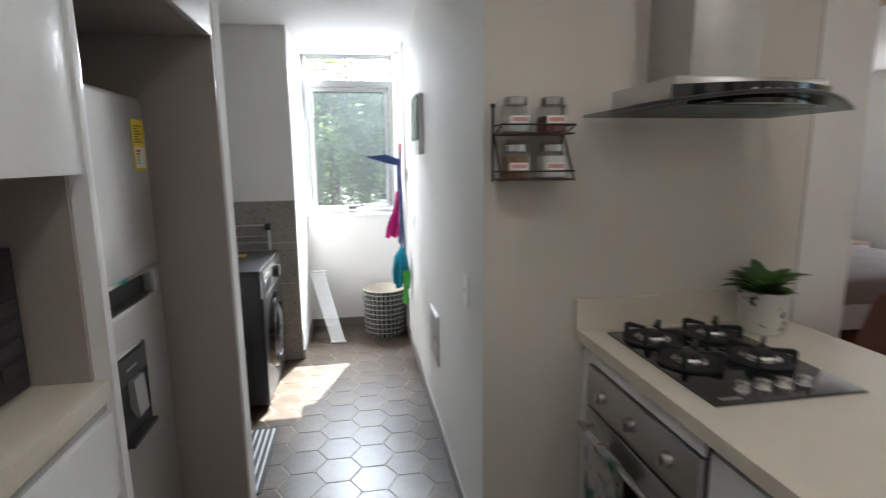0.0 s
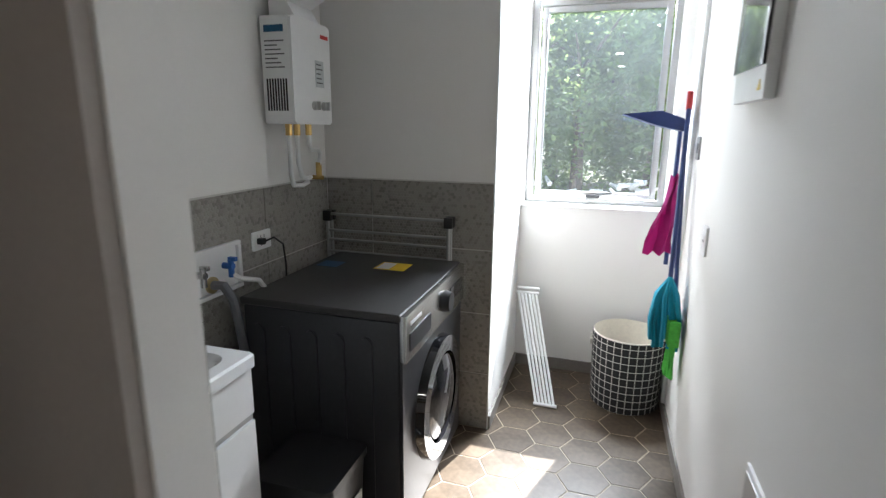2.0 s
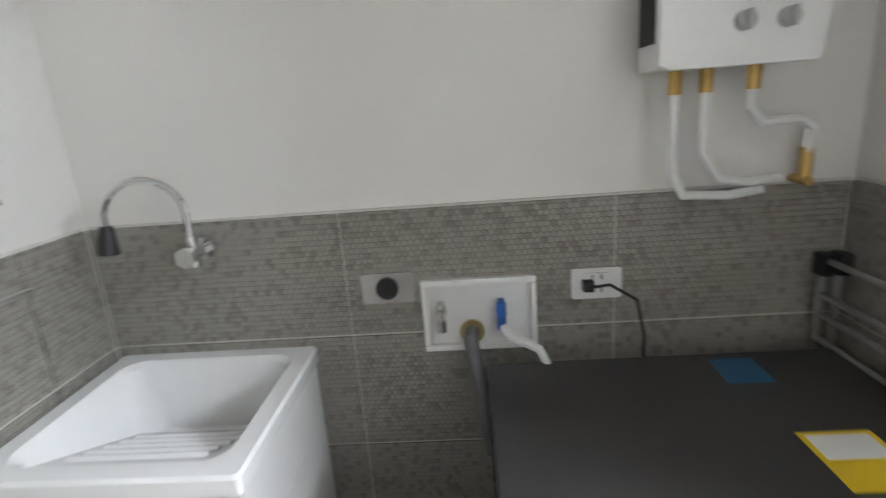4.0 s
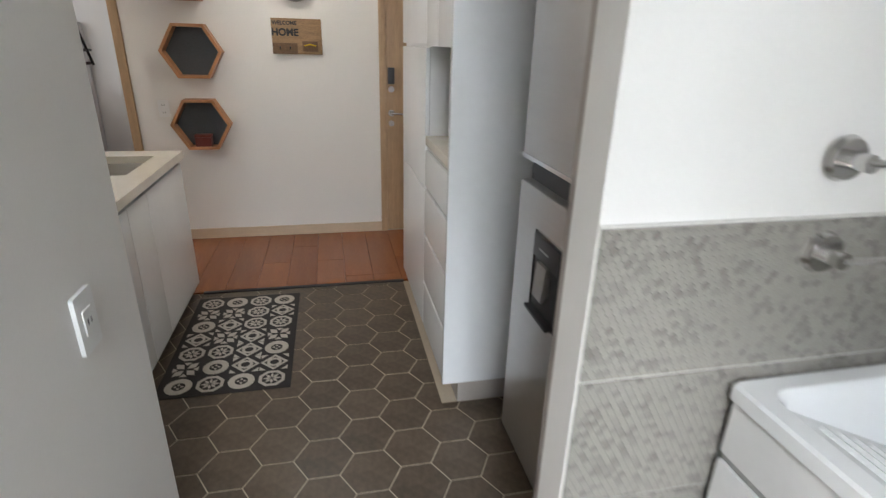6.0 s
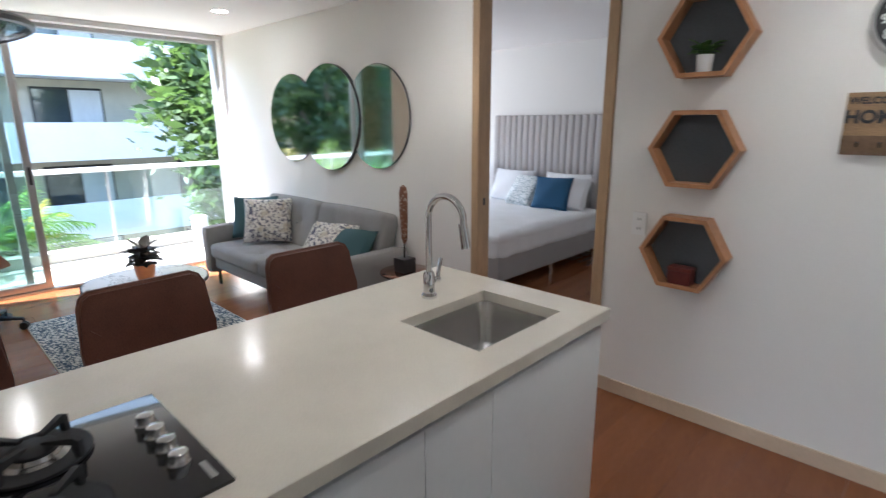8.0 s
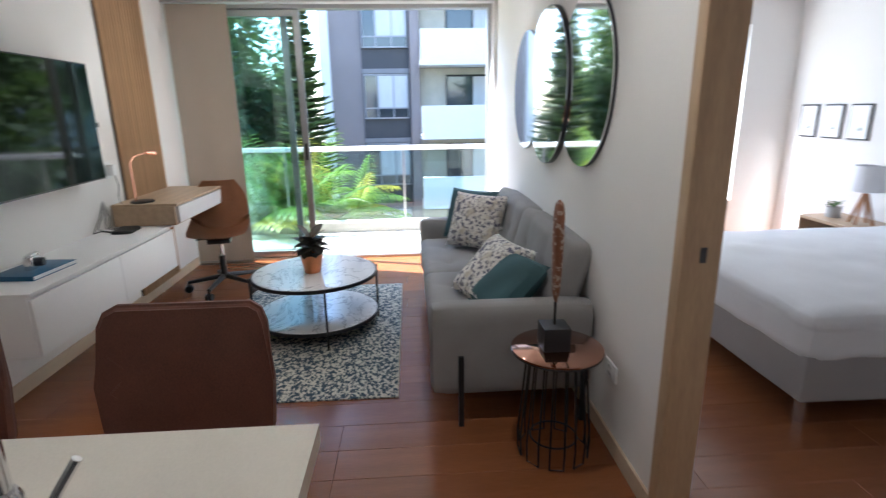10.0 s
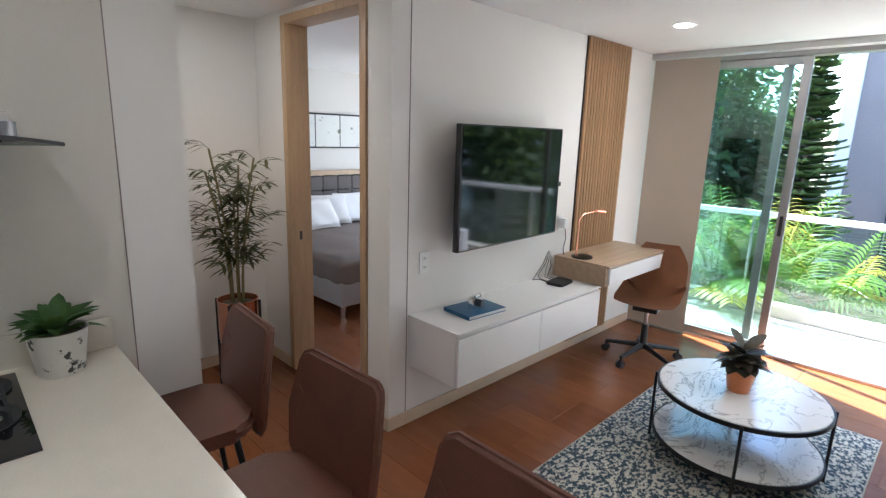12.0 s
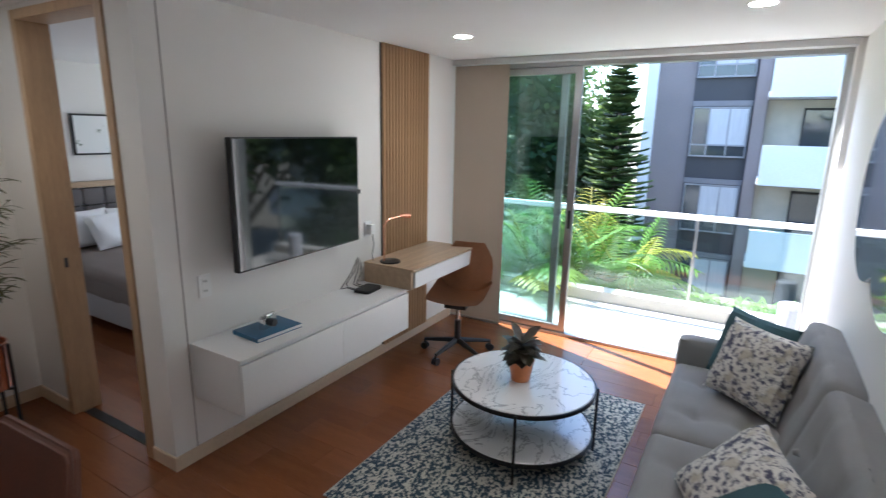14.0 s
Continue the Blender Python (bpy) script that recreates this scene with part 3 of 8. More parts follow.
for b in ((-0.80, -0.765, -0.018, 0.018, 1.07, 2.15), (-0.135, -0.10, -0.018, 0.018, 1.07, 2.15), (-0.765, -0.135, -0.018, 0.018, 1.07, 1.10), (-0.765, -0.135, -0.018, 0.018, 2.12, 2.15)):
    bm = bmnew()
    box(bm, *b, bevel=0.004)
    part("sash", bm, ALU, wnd)
bm = bmnew()
box(bm, -0.765, -0.135, 0.0, 0.006, 1.10, 2.12)
pn = part("pane", bm, HAZED, wnd, "glass pane with a pale haze mixed in")
pn.visible_shadow = False
bm = bmnew()
box(bm, -0.49, -0.41, -0.035, -0.018, 1.065, 1.085, 0.003)
tube(bm, [(-0.44, -0.03, 1.08), (-0.40, -0.06, 1.095), (-0.34, -0.07, 1.105)], 0.007)
part("window_handle", bm, BLACK, wnd, "black window stay handle")
bm = bmnew()
box(bm, -0.86, -0.05, -0.19, 0.0, 1.02, 1.028, 0.002)
part("window_sill", bm, WHITEP, wnd)

# sliding door to the balcony
sld = thing("window_2", "aluminium sliding balcony door standing open", "sliding door", 5.48, 0, 0)
sld["kind"] = "structure"
for b in ((0.0, 0.12, SY + 0.04, 0.0, 2.36, CEIL), (0.0, 0.12, SY + 0.04, 0.0, 0.0, 0.025), (0.0, 0.12, SY + 0.04, SY + 0.08, 0.025, 2.36), (0.0, 0.12, -0.05, 0.0, 0.025, 2.36)):
    bm = bmnew()
    box(bm, *b, bevel=0.003)
    part("window_frame", bm, ALU, sld)
for x, y0, y1 in ((0.02, -1.16, -0.05), (0.07, -1.03, -0.05)):
    for b in ((x, x + 0.035, y0, y0 + 0.06, 0.03, 2.355), (x, x + 0.035, y1 - 0.05, y1, 0.03, 2.355), (x, x + 0.035, y0 + 0.06, y1 - 0.05, 0.03, 0.09), (x, x + 0.035, y0 + 0.06, y1 - 0.05, 2.30, 2.355)):
        bm = bmnew()
        box(bm, *b, bevel=0.003)
        part("sash", bm, ALU, sld)
    bm = bmnew()
    box(bm, x + 0.014, x + 0.02, y0 + 0.06, y1 - 0.05, 0.09, 2.30)
    pn = part("pane", bm, PANEG, sld, "green-tinted glass pane")
    pn.visible_shadow = False
bm = bmnew()
box(bm, 0.004, 0.02, -1.145, -1.12, 1.0, 1.16, 0.004)
part("pull_handle", bm, BLACK, sld, "black recessed pull")
structure("trim_blind_box", [(5.36, 5.478, SY + 0.04, -0.002, 2.393, CEIL - 0.002)], surface("pale_powder_coat", (0.62, 0.62, 0.61), 0.4, vary=0.03), "slim aluminium blind track under the ceiling", 0.003)
bl = thing("roller_blind", "beige fabric panel blind drawn to one side", "blind", 5.40, 0, 0)
for y0, y1 in ((-0.55, -0.02),):
    bm = bmnew()
    pts = [(0.004 * math.sin(i * 0.9), y0 + (y1 - y0) * i / 12) for i in range(13)]
    prism(bm, [(x, y) for x, y in pts] + [(x + 0.004, y) for x, y in pts[::-1]], 0.03, 2.385)
    part("fabric", bm, BLIND, bl)
bm = bmnew()
box(bm, -0.006, 0.012, -0.55, -0.02, 0.015, 0.04, 0.004)
part("bottom_bar", bm, ALU, bl)

# balcony
structure("balcony_floor", [(5.62, 6.95, -3.6, 1.2, -0.14, -0.02), (5.48, 5.62, SY + 0.04, 0, -0.1, -0.005)], BALC, "pale tiled balcony floor")
structure("balcony_kerb", [(6.75, 6.95, -3.6, 1.2, -0.02, 0.10)], BALC, "raised balcony edge", 0.006)
rl = thing("balcony_railing", "glass balcony railing with white top rail", "railing", 6.85, 0, 0)
rl["kind"] = "structure"
bm = bmnew()
box(bm, -0.035, 0.035, -3.6, 1.2, 0.98, 1.035, 0.008)
part("top_rail", bm, WHITEP, rl)
for y in (-3.55, -2.05, -0.6, 0.85):
    bm = bmnew()
    box(bm, -0.012, 0.012, y - 0.012, y + 0.012, 0.08, 0.985, 0.003)
    part("post", bm, ALU, rl)
for y0, y1 in ((-3.53, -2.07), (-2.03, -0.62), (-0.58, 0.83)):
    bm = bmnew()
    box(bm, -0.005, 0.005, y0, y1, 0.12, 0.97)
    pn = part("pane", bm, PANER, rl)
    pn.visible_shadow = False
bin_ = thing("balcony_bin", "grey cylindrical bin on the balcony", "bin", 6.42, -2.91, -0.02)
bm = bmnew()
lathe(bm, [(0.09, 0), (0.095, 0.02), (0.095, 0.37), (0.09, 0.38), (0.08, 0.385)])
part("body", bm, surface("grey_bin", (0.34, 0.34, 0.36), 0.5), bin_)
bm = bmnew()
lathe(bm, [(0.097, 0.36), (0.10, 0.37), (0.096, 0.395), (0.07, 0.405)])
part("lid", bm, surface("grey_bin_lid", (0.42, 0.42, 0.44), 0.5), bin_)

# ---- downlights ----
def downlight(x, y, watts, z=CEIL, tone=(1.0, 0.90, 0.76)):
    t = thing("downlight", "round recessed white ceiling downlight, lit", "ceiling lamp", x, y, z, group="recessed downlights")
    bm = bmnew()
    lathe(bm, [(0.058, -0.001), (0.075, -0.004), (0.078, 0.0), (0.058, 0.0)])
    part("rim", bm, WHITEP, t)
    bm = bmnew()
    lathe(bm, [(0.02, -0.003), (0.056, -0.003), (0.056, -0.0015), (0.02, -0.0015)])
    part("diffuser", bm, LAMPON, t)
    lamp = new("downlight_beam", bpy.data.lights.new("downlight_beam", "SPOT"))
    lamp.data.energy, lamp.data.color, lamp.data.spot_size, lamp.data.spot_blend, lamp.data.shadow_soft_size = watts, tone, radians(125), 0.8, 0.05
    lamp.matrix_world = look((x, y, z - 0.02), (x, y, 0))
    return t


for dx, dy, dw in ((4.35, -0.66, 2), (4.15, -2.40, 2), (1.95, -2.40, 2.5), (0.75, -0.95, 0.2), (-0.25, -2.45, 1.5), (-0.30, -1.00, 0.12)):
    downlight(dx, dy, dw)
downlight(1.95, 0.75, 1.5, tone=(1.0, 0.74, 0.46))

# ---- kitchen: tall cabinets on the west side ----
XC = -0.905
tall = thing("tall_cabinet", "white glossy tall pantry cabinet with flush doors", "cabinet", -1.3, -1.555, 0)
bm = bmnew()
box(bm, -0.40, 0.375, -0.385, 0.378, 0.10, CEIL - 0.002)
part("body", bm, LACQ, tall)
bm = bmnew()
box(bm, -0.40, 0.33, -0.385, 0.378, 0.0, 0.10)
part("plinth", bm, PANEL, tall)
for z0, z1 in ((0.105, 0.84), (0.846, 1.482), (1.50, 2.42)):
    bm = bmnew()
    box(bm, 0.377, 0.395, -0.383, 0.376, z0, z1, 0.002)
    part("door", bm, LACQ, tall)
low = thing("drawer_cabinet", "white glossy drawer cabinet with handleless fronts", "cabinet", -1.3, -0.91, 0)
bm = bmnew()
box(bm, -0.40, 0.375, -0.262, 0.25, 0.10, 1.06)
part("body", bm, LACQ, low)
bm = bmnew()
box(bm, -0.40, 0.33, -0.262, 0.25, 0.0, 0.10)
part("plinth", bm, PANEL, low)
for z0, z1 in ((0.105, 0.345), (0.365, 0.605), (0.625, 0.845), (0.865, 1.035)):
    bm = bmnew()
    box(bm, 0.377, 0.395, -0.26, 0.248, z0, z1, 0.002)
    part("drawer_front", bm, LACQ, low)
    bm = bmnew()
    box(bm, 0.376, 0.386, -0.258, 0.246, z1 + 0.003, z1 + 0.017)
    part("finger_groove", bm, STEELH, low)
solid("niche_worktop", box(bmnew(), -1.69, -0.905, -1.172, -0.662, 1.06, 1.10, 0.003), QUARTZ, "cream stone shelf in the cabinet niche", "worktop")
part("niche_back", box(bmnew(), -0.40, -0.38, -0.262, 0.248, 1.101, 1.497), PANEL, low)
part("niche_side", box(bmnew(), -0.38, 0.37, 0.236, 0.248, 1.101, 1.488), PANEL, low)
upc = thing("upper_cabinet", "white glossy upper cabinet over the niche", "cabinet", -1.3, -0.91, 1.49)
bm = bmnew()
box(bm, -0.40, 0.375, -0.262, 0.25, 0.01, CEIL - 1.49 - 0.002)
part("body", bm, LACQ, upc)
for y0, y1 in ((-0.26, -0.008), (-0.004, 0.248)):
    bm = bmnew()
    box(bm, 0.377, 0.395, y0, y1, 0.0, 0.93, 0.002)
    part("door", bm, LACQ, upc)
cep = thing("cabinet_end_panel", "white end panel beside the refrigerator", "panel", -1.30, -0.645, 0)
part("panel_board", box(bmnew(), -0.40, 0.40, -0.013, 0.013, 0.10, CEIL - 0.002, 0.002), LACQ, cep)
part("plinth", box(bmnew(), -0.40, 0.33, -0.013, 0.013, 0.0, 0.10), PANEL, cep)
# added board: its taupe holds the shade on the stub wall's south face
rsp = thing("refrigerator_side_panel", "panel beside the refrigerator, wall shade put into its taupe colour", "panel", -1.30, 0.37, 0)
part("board", box(bmnew(), -0.40, 0.390, -0.012, 0.013, 0.0, CEIL - 0.002, 0.001), PANEL, rsp)
part("edge_band", box(bmnew(), 0.390, 0.392, -0.012, 0.013, 0.0, CEIL - 0.002), PANEL, rsp)
over = thing("bridge_cabinet", "taupe cabinet above the refrigerator", "cabinet", -1.3, -0.137, 1.95)
bm = bmnew()
box(bm, -0.40, 0.375, -0.493, 0.493, 0, CEIL - 1.95 - 0.002)
part("body", bm, PANEL, over)
for y0, y1 in ((-0.491, -0.003), (0.003, 0.491)):
    bm = bmnew()
    box(bm, 0.377, 0.395, y0, y1, 0.002, 0.47, 0.002)
    part("door", bm, LACQ, over)

# microwave
mw = thing("microwave", "black and steel microwave in the cabinet niche", "microwave", -1.235, -0.915, 1.102)
bm = bmnew()
box(bm, -0.20, 0.20, -0.21, 0.21, 0.01, 0.27, 0.008)
part("body", bm, BLACK, mw)
bm = bmnew()
box(bm, 0.20, 0.222, -0.21, 0.12, 0.012, 0.268, 0.006)
dm = part("door", bm, STEELH, mw)
bm = bmnew()
box(bm, 0.221, 0.225, -0.18, 0.09, 0.05, 0.235, 0.002)
part("window", bm, GLASSB, dm)
bm = bmnew()
box(bm, 0.20, 0.222, 0.124, 0.21, 0.012, 0.268, 0.006)
pm = part("control_panel", bm, BLACK, mw)
for i in range(4):
    bm = bmnew()
    box(bm, 0.221, 0.226, 0.137, 0.197, 0.05 + i * 0.035, 0.072 + i * 0.035, 0.002)
    part("button", bm, GRAPH, pm)

# refrigerator
fr = thing("refrigerator", "tall stainless steel refrigerator with water dispenser", "refrigerator", -1.40, -0.105, 0)
bm = bmnew()
box(bm, -0.28, 0.24, -0.30, 0.30, 0.03, 1.71, 0.01)
part("body", bm, GRAPH, fr)
for nm, z0, z1 in (("lower_door", 0.06, 1.085), ("upper_door", 1.165, 1.715)):
    bm = bmnew()
    box(bm, 0.245, 0.30, -0.30, 0.30, z0, z1, 0.016, 4)
    part(nm, bm, STEEL, fr)
bm = bmnew()
box(bm, 0.235, 0.262, -0.298, 0.298, 1.08, 1.17)
part("handle_recess", bm, BLACK, fr)
bm = bmnew()
box(bm, 0.245, 0.298, 0.252, 0.299, 1.080, 1.168, 0.008)
part("handle_cap", bm, STEEL, fr)
bm = bmnew()
prism(bm, [(0.25, 1.150), (0.296, 1.158), (0.308, 1.166), (0.308, 1.178), (0.25, 1.172)], -0.298, 0.298, "xy")
for v in bm.verts:
    v.co = Vector((v.co.x, v.co.z, v.co.y))
part("handle_trim", bm, CHROME, fr, "bright metal handle trim")
bm = bmnew()
box(bm, 0.296, 0.303, -0.115, 0.095, 0.695, 0.968, 0.010)
dp = part("dispenser_frame", bm, STEELH, fr)
bm = bmnew()
box(bm, 0.302, 0.3055, -0.107, 0.087, 0.703, 0.960, 0.008)
part("dispenser_recess", bm, BLACK, dp)
bm = bmnew()
box(bm, 0.3045, 0.312, -0.107, 0.087, 0.885, 0.960, 0.004)
part("dispenser_header", bm, GRAPH, dp)
bm = bmnew()
box(bm, 0.3118, 0.3128, -0.06, 0.01, 0.918, 0.924)
part("mark", bm, ALU, dp, "pale printed maker's mark")
bm = bmnew()
box(bm, 0.304, 0.330, -0.10, 0.08, 0.703, 0.715, 0.003)
part("drip_tray", bm, GRAPH, dp)
bm = bmnew()
prism(bm, [(0.306, 0.885), (0.322, 0.885), (0.330, 0.775), (0.322, 0.770), (0.306, 0.80)], -0.045, 0.025, "xy")
for v in bm.verts:
    v.co = Vector((v.co.x, v.co.z, v.co.y))
part("dispenser_lever", bm, ALU, dp, "pale grey dispenser paddle")
YEL = surface("yellow_label", (0.80, 0.56, 0.02), 0.5, vary=0.03)
lab = thing("energy_label", "yellow energy label stuck on the refrigerator door", "label", -1.099, 0.082, 1.485)
lab.scale = (1, 0.68, 0.68)
bm = bmnew()
box(bm, 0, 0.002, 0.0, 0.13, 0.0, 0.235)
part("sheet", bm, YEL, lab)
bm = bmnew()
box(bm, 0.002, 0.003, 0.012, 0.118, 0.012, 0.11)
part("white_field", bm, WHITEP, lab)
for i in range(5):
    bm = bmnew()
    box(bm, 0.003, 0.0038, 0.02, 0.04 + i * 0.006, 0.03 + i * 0.014, 0.04 + i * 0.014)
    part("bar", bm, surface("label_bar", ((0.1, 0.4, 0.1), (0.3, 0.5, 0.1), (0.6, 0.5, 0.05), (0.6, 0.25, 0.05), (0.5, 0.05, 0.03))[i], 0.5), lab)
for i in range(7):
    bm = bmnew()
    box(bm, 0.002, 0.0032, 0.015, 0.10 - (i % 3) * 0.02, 0.13 + i * 0.012, 0.135 + i * 0.012)
    part("text_bar", bm, BLACK, lab)

# ---- kitchen island ----
IX0, IX1, IY0 = 0.35, 1.17, -1.945
top = thing("island_worktop", "cream quartz island worktop with upstand", "worktop", 0.78, -0.97, 0.86)
SNK = (0.46, 0.80, -1.80, -1.36)
for b in ((IX0, SNK[0], IY0, -0.002), (SNK[1], IX1, IY0, -0.002), (SNK[0], SNK[1], IY0, SNK[2]), (SNK[0], SNK[1], SNK[3], -0.002)):
    bm = bmnew()
    box(bm, b[0] - 0.78, b[1] - 0.78, b[2] + 0.97, b[3] + 0.97, 0, 0.04)
    part("slab", bm, QUARTZ, top)
bm = bmnew()
box(bm, IX0 - 0.78 - 0.012, IX1 - 0.008 - 0.78, 0.97 - 0.022, 0.97 - 0.002, 0.04, 0.155, 0.002)
part("upstand", bm, QUARTZ, top)


def base_unit(y0, y1, fronts, label):
    t = thing("base_cabinet", label, "cabinet", 0.375, (y0 + y1) / 2, 0, group="island base cabinets")
    h = (y1 - y0) / 2 - 0.001
    bm = bmnew()
    box(bm, 0.02, 0.56, -h, h, 0.08, 0.68 if y0 < -1.9 else 0.858)
    if y0 < -1.9:
        box(bm, 0.02, 0.56, -h, -h + 0.018, 0.68, 0.858)
        box(bm, 0.02, 0.04, -h + 0.018, h, 0.68, 0.83)
    part("body", bm, LACQ, t)
    bm = bmnew()
    box(bm, 0.05, 0.56, -h, h, 0.0, 0.08)
    part("plinth", bm, PANEL, t)
    for a0, a1, z0, z1 in fronts:
        bm = bmnew()
        box(bm, 0.0, 0.018, a0 + 0.0015 - (y0 + y1) / 2, a1 - 0.0015 - (y0 + y1) / 2, z0, z1, 0.002)
        part("door", bm, LACQ, t)
    bm = bmnew()
    box(bm, 0.012, 0.02, -h, h, 0.832, 0.856)
    part("finger_groove", bm, STEELH, t)
    return t


base_unit(-1.94, -1.32, [(-1.94, -1.32, 0.082, 0.828)], "white glossy base cabinet under the sink")
base_unit(-1.32, -0.70, [(-1.32, -1.06, 0.082, 0.828), (-1.06, -0.70, 0.082, 0.828)], "white glossy base cabinet beside the oven")
base_unit(-0.09, -0.004, [(-0.09, -0.004, 0.082, 0.828)], "narrow white filler cabinet beside the wall")
solid("island_back_panel", box(bmnew(), 0.937, 0.957, -1.94, -0.004, 0, 0.858, 0.002), LACQ, "white panel on the seating side of the island", "panel")

# oven
ov = thing("oven", "built-in stainless steel oven with a tea towel", "oven", 0.36, -0.395, 0)
bm = bmnew()
box(bm, 0.012, 0.55, -0.30, 0.30, 0.16, 0.856)
part("body", bm, GRAPH, ov)
bm = bmnew()
box(bm, -0.008, 0.012, -0.30, 0.30, 0.665, 0.805, 0.004)
cp = part("control_panel", bm, STEEL, ov)
for y in (-0.18, 0.0, 0.18):
    bm = bmnew()
    rod(bm, (-0.008, y, 0.735), (-0.03, y, 0.735), 0.022, 0.018, 18)
    box(bm, -0.036, -0.02, y - 0.004, y + 0.004, 0.717, 0.753, 0.002)
    part("knob", bm, STEELH, cp)
bm = bmnew()
box(bm, -0.008, 0.012, -0.30, 0.30, 0.17, 0.655, 0.004)
dr_ = part("door", bm, STEEL, ov)
bm = bmnew()
box(bm, -0.011, -0.007, -0.26, 0.26, 0.22, 0.57, 0.002)
part("window", bm, GLASSB, dr_)
bm = bmnew()
tube(bm, [(-0.05, -0.26, 0.610), (-0.05, 0.26, 0.610)], 0.011, 10)
for y in (-0.24, 0.24):
    rod(bm, (-0.05, y, 0.610), (-0.006, y, 0.610), 0.009)
part("handle", bm, STEELH, dr_)
bm = bmnew()
box(bm, 0.0, 0.02, -0.30, 0.30, 0.082, 0.16, 0.002)
part("drawer", bm, LACQ, ov)
bm = bmnew()
box(bm, 0.002, 0.02, -0.30, 0.30, 0.812, 0.856, 0.002)
part("filler_strip", bm, LACQ, ov, "white filler strip")

# tea towel over the oven handle
TOWEL = pattern("printed_tea_towel", "abstract", (0.74, 0.74, 0.72), (0.55, 0.10, 0.05), (0.10, 0.22, 0.16), 26, 0.9, 0.60, 0.02)
bm = bmnew()
n = 14
prof = [(-0.064 - 0.004 * math.sin(i * 0.8), 0.30 + i * 0.35 / 9) for i in range(10)] + [(-0.05, 0.66), (-0.036, 0.65)] + [(-0.034, 0.65 - i * 0.03) for i in range(1, 8)]
grid = []
for j in range(n + 1):
    y = -0.05 + j * 0.20 / n
    grid.append([bm.verts.new((x - 0.006 * math.sin(j * 1.3) * (0.66 - z) * 3, y, z)) for x, z in prof])
for a, b in zip(grid, grid[1:]):
    for k in range(len(prof) - 1):
        bm.faces.new((a[k], b[k], b[k + 1], a[k + 1]))
bmesh.ops.solidify(bm, geom=bm.faces[:], thickness=0.003)
solid("tea_towel", bm, TOWEL, "white tea towel with coloured fruit print on the oven handle", "towel", at=(0.36, -0.36, -0.035))

# hob
hob = thing("gas_hob", "black glass gas hob with four burners", "hob", 0.65, -0.355, 0.90)
bm = bmnew()
box(bm, -0.22, 0.22, -0.28, 0.28, 0.0, 0.008, 0.003)
part("glass_plate", bm, GLASSB, hob)
for bx, by, br in ((-0.11, -0.02, 0.038), (0.11, -0.04, 0.045), (-0.11, 0.18, 0.045), (0.11, 0.18, 0.034)):
    bm = bmnew()
    lathe(bm, [(br + 0.012, 0.008), (br + 0.012, 0.016), (br, 0.020), (br - 0.004, 0.028)], (bx, by, 0))
    bn = part("burner", bm, STEELH, hob)
    bm = bmnew()
    lathe(bm, [(br - 0.006, 0.028), (br - 0.005, 0.034), (br - 0.012, 0.037)], (bx, by, 0))
    part("cap", bm, IRON, bn)
    bm = bmnew()
    lathe(bm, [(0.086, 0.008), (0.094, 0.010), (0.094, 0.016), (0.086, 0.016)], (bx, by, 0))
    for k in range(4):
        a = k * math.pi / 2 + math.pi / 4
        ux, uy = math.cos(a), math.sin(a)
        px, py = -uy * 0.006, ux * 0.006
        q = [(0.092, 0.010), (0.092, 0.050), (0.080, 0.056), (0.022, 0.048), (0.022, 0.043), (0.076, 0.040), (0.084, 0.010)]
        lo = [bm.verts.new((bx + ux * r + px, by + uy * r + py, z)) for r, z in q]
        hi = [bm.verts.new((bx + ux * r - px, by + uy * r - py, z)) for r, z in q]
        for i in range(len(q)):
            bm.faces.new((lo[i], lo[(i + 1) % len(q)], hi[(i + 1) % len(q)], hi[i]))
        bm.faces.new(lo[::-1])
        bm.faces.new(hi)
    part("pan_support", bm, IRON, hob)
for i in range(4):
    bm = bmnew()
    x = -0.105 + i * 0.062
    lathe(bm, [(0.021, 0.008), (0.021, 0.014), (0.018, 0.018), (0.017, 0.034), (0.014, 0.036)], (x, -0.225, 0), 20)
    part("knob", bm, STEELH, hob)
bm = bmnew()
box(bm, -0.19, -0.13, -0.262, -0.25, 0.008, 0.0086)
part("mark", bm, ALU, hob, "pale printed maker's mark")

# island sink and tap
sk = thing("kitchen_sink", "stainless steel undermount kitchen sink", "sink", 0.63, -1.58, 0.862)
bm = bmnew()
out = rounded(0.37, 0.47, 0.07)
inn = rounded(0.34, 0.44, 0.06)
bot = rounded(0.28, 0.38, 0.05)
ra = [bm.verts.new((x, y, 0.0)) for x, y in out]
rb = [bm.verts.new((x, y, 0.0)) for x, y in inn]
rc = [bm.verts.new((x, y, -0.15)) for x, y in bot]
for a, b in ((ra, rb), (rb, rc)):
    for k in range(len(a)):
        bm.faces.new((a[k], a[(k + 1) % len(a)], b[(k + 1) % len(a)], b[k]))
bm.faces.new(rc)
part("basin", bm, STEELH, sk)
bm = bmnew()
lathe(bm, [(0.03, -0.149), (0.045, -0.146), (0.04, -0.144), (0.01, -0.146)])
part("drain", bm, CHROME, sk)
tp = thing("kitchen_tap", "tall chrome gooseneck kitchen tap", "tap", 0.90, -1.60, 0.90)
bm = bmnew()
lathe(bm, [(0.03, 0), (0.03, 0.01), (0.022, 0.02), (0.021, 0.09), (0.016, 0.10)])
part("body", bm, CHROME, tp)
bm = bmnew()
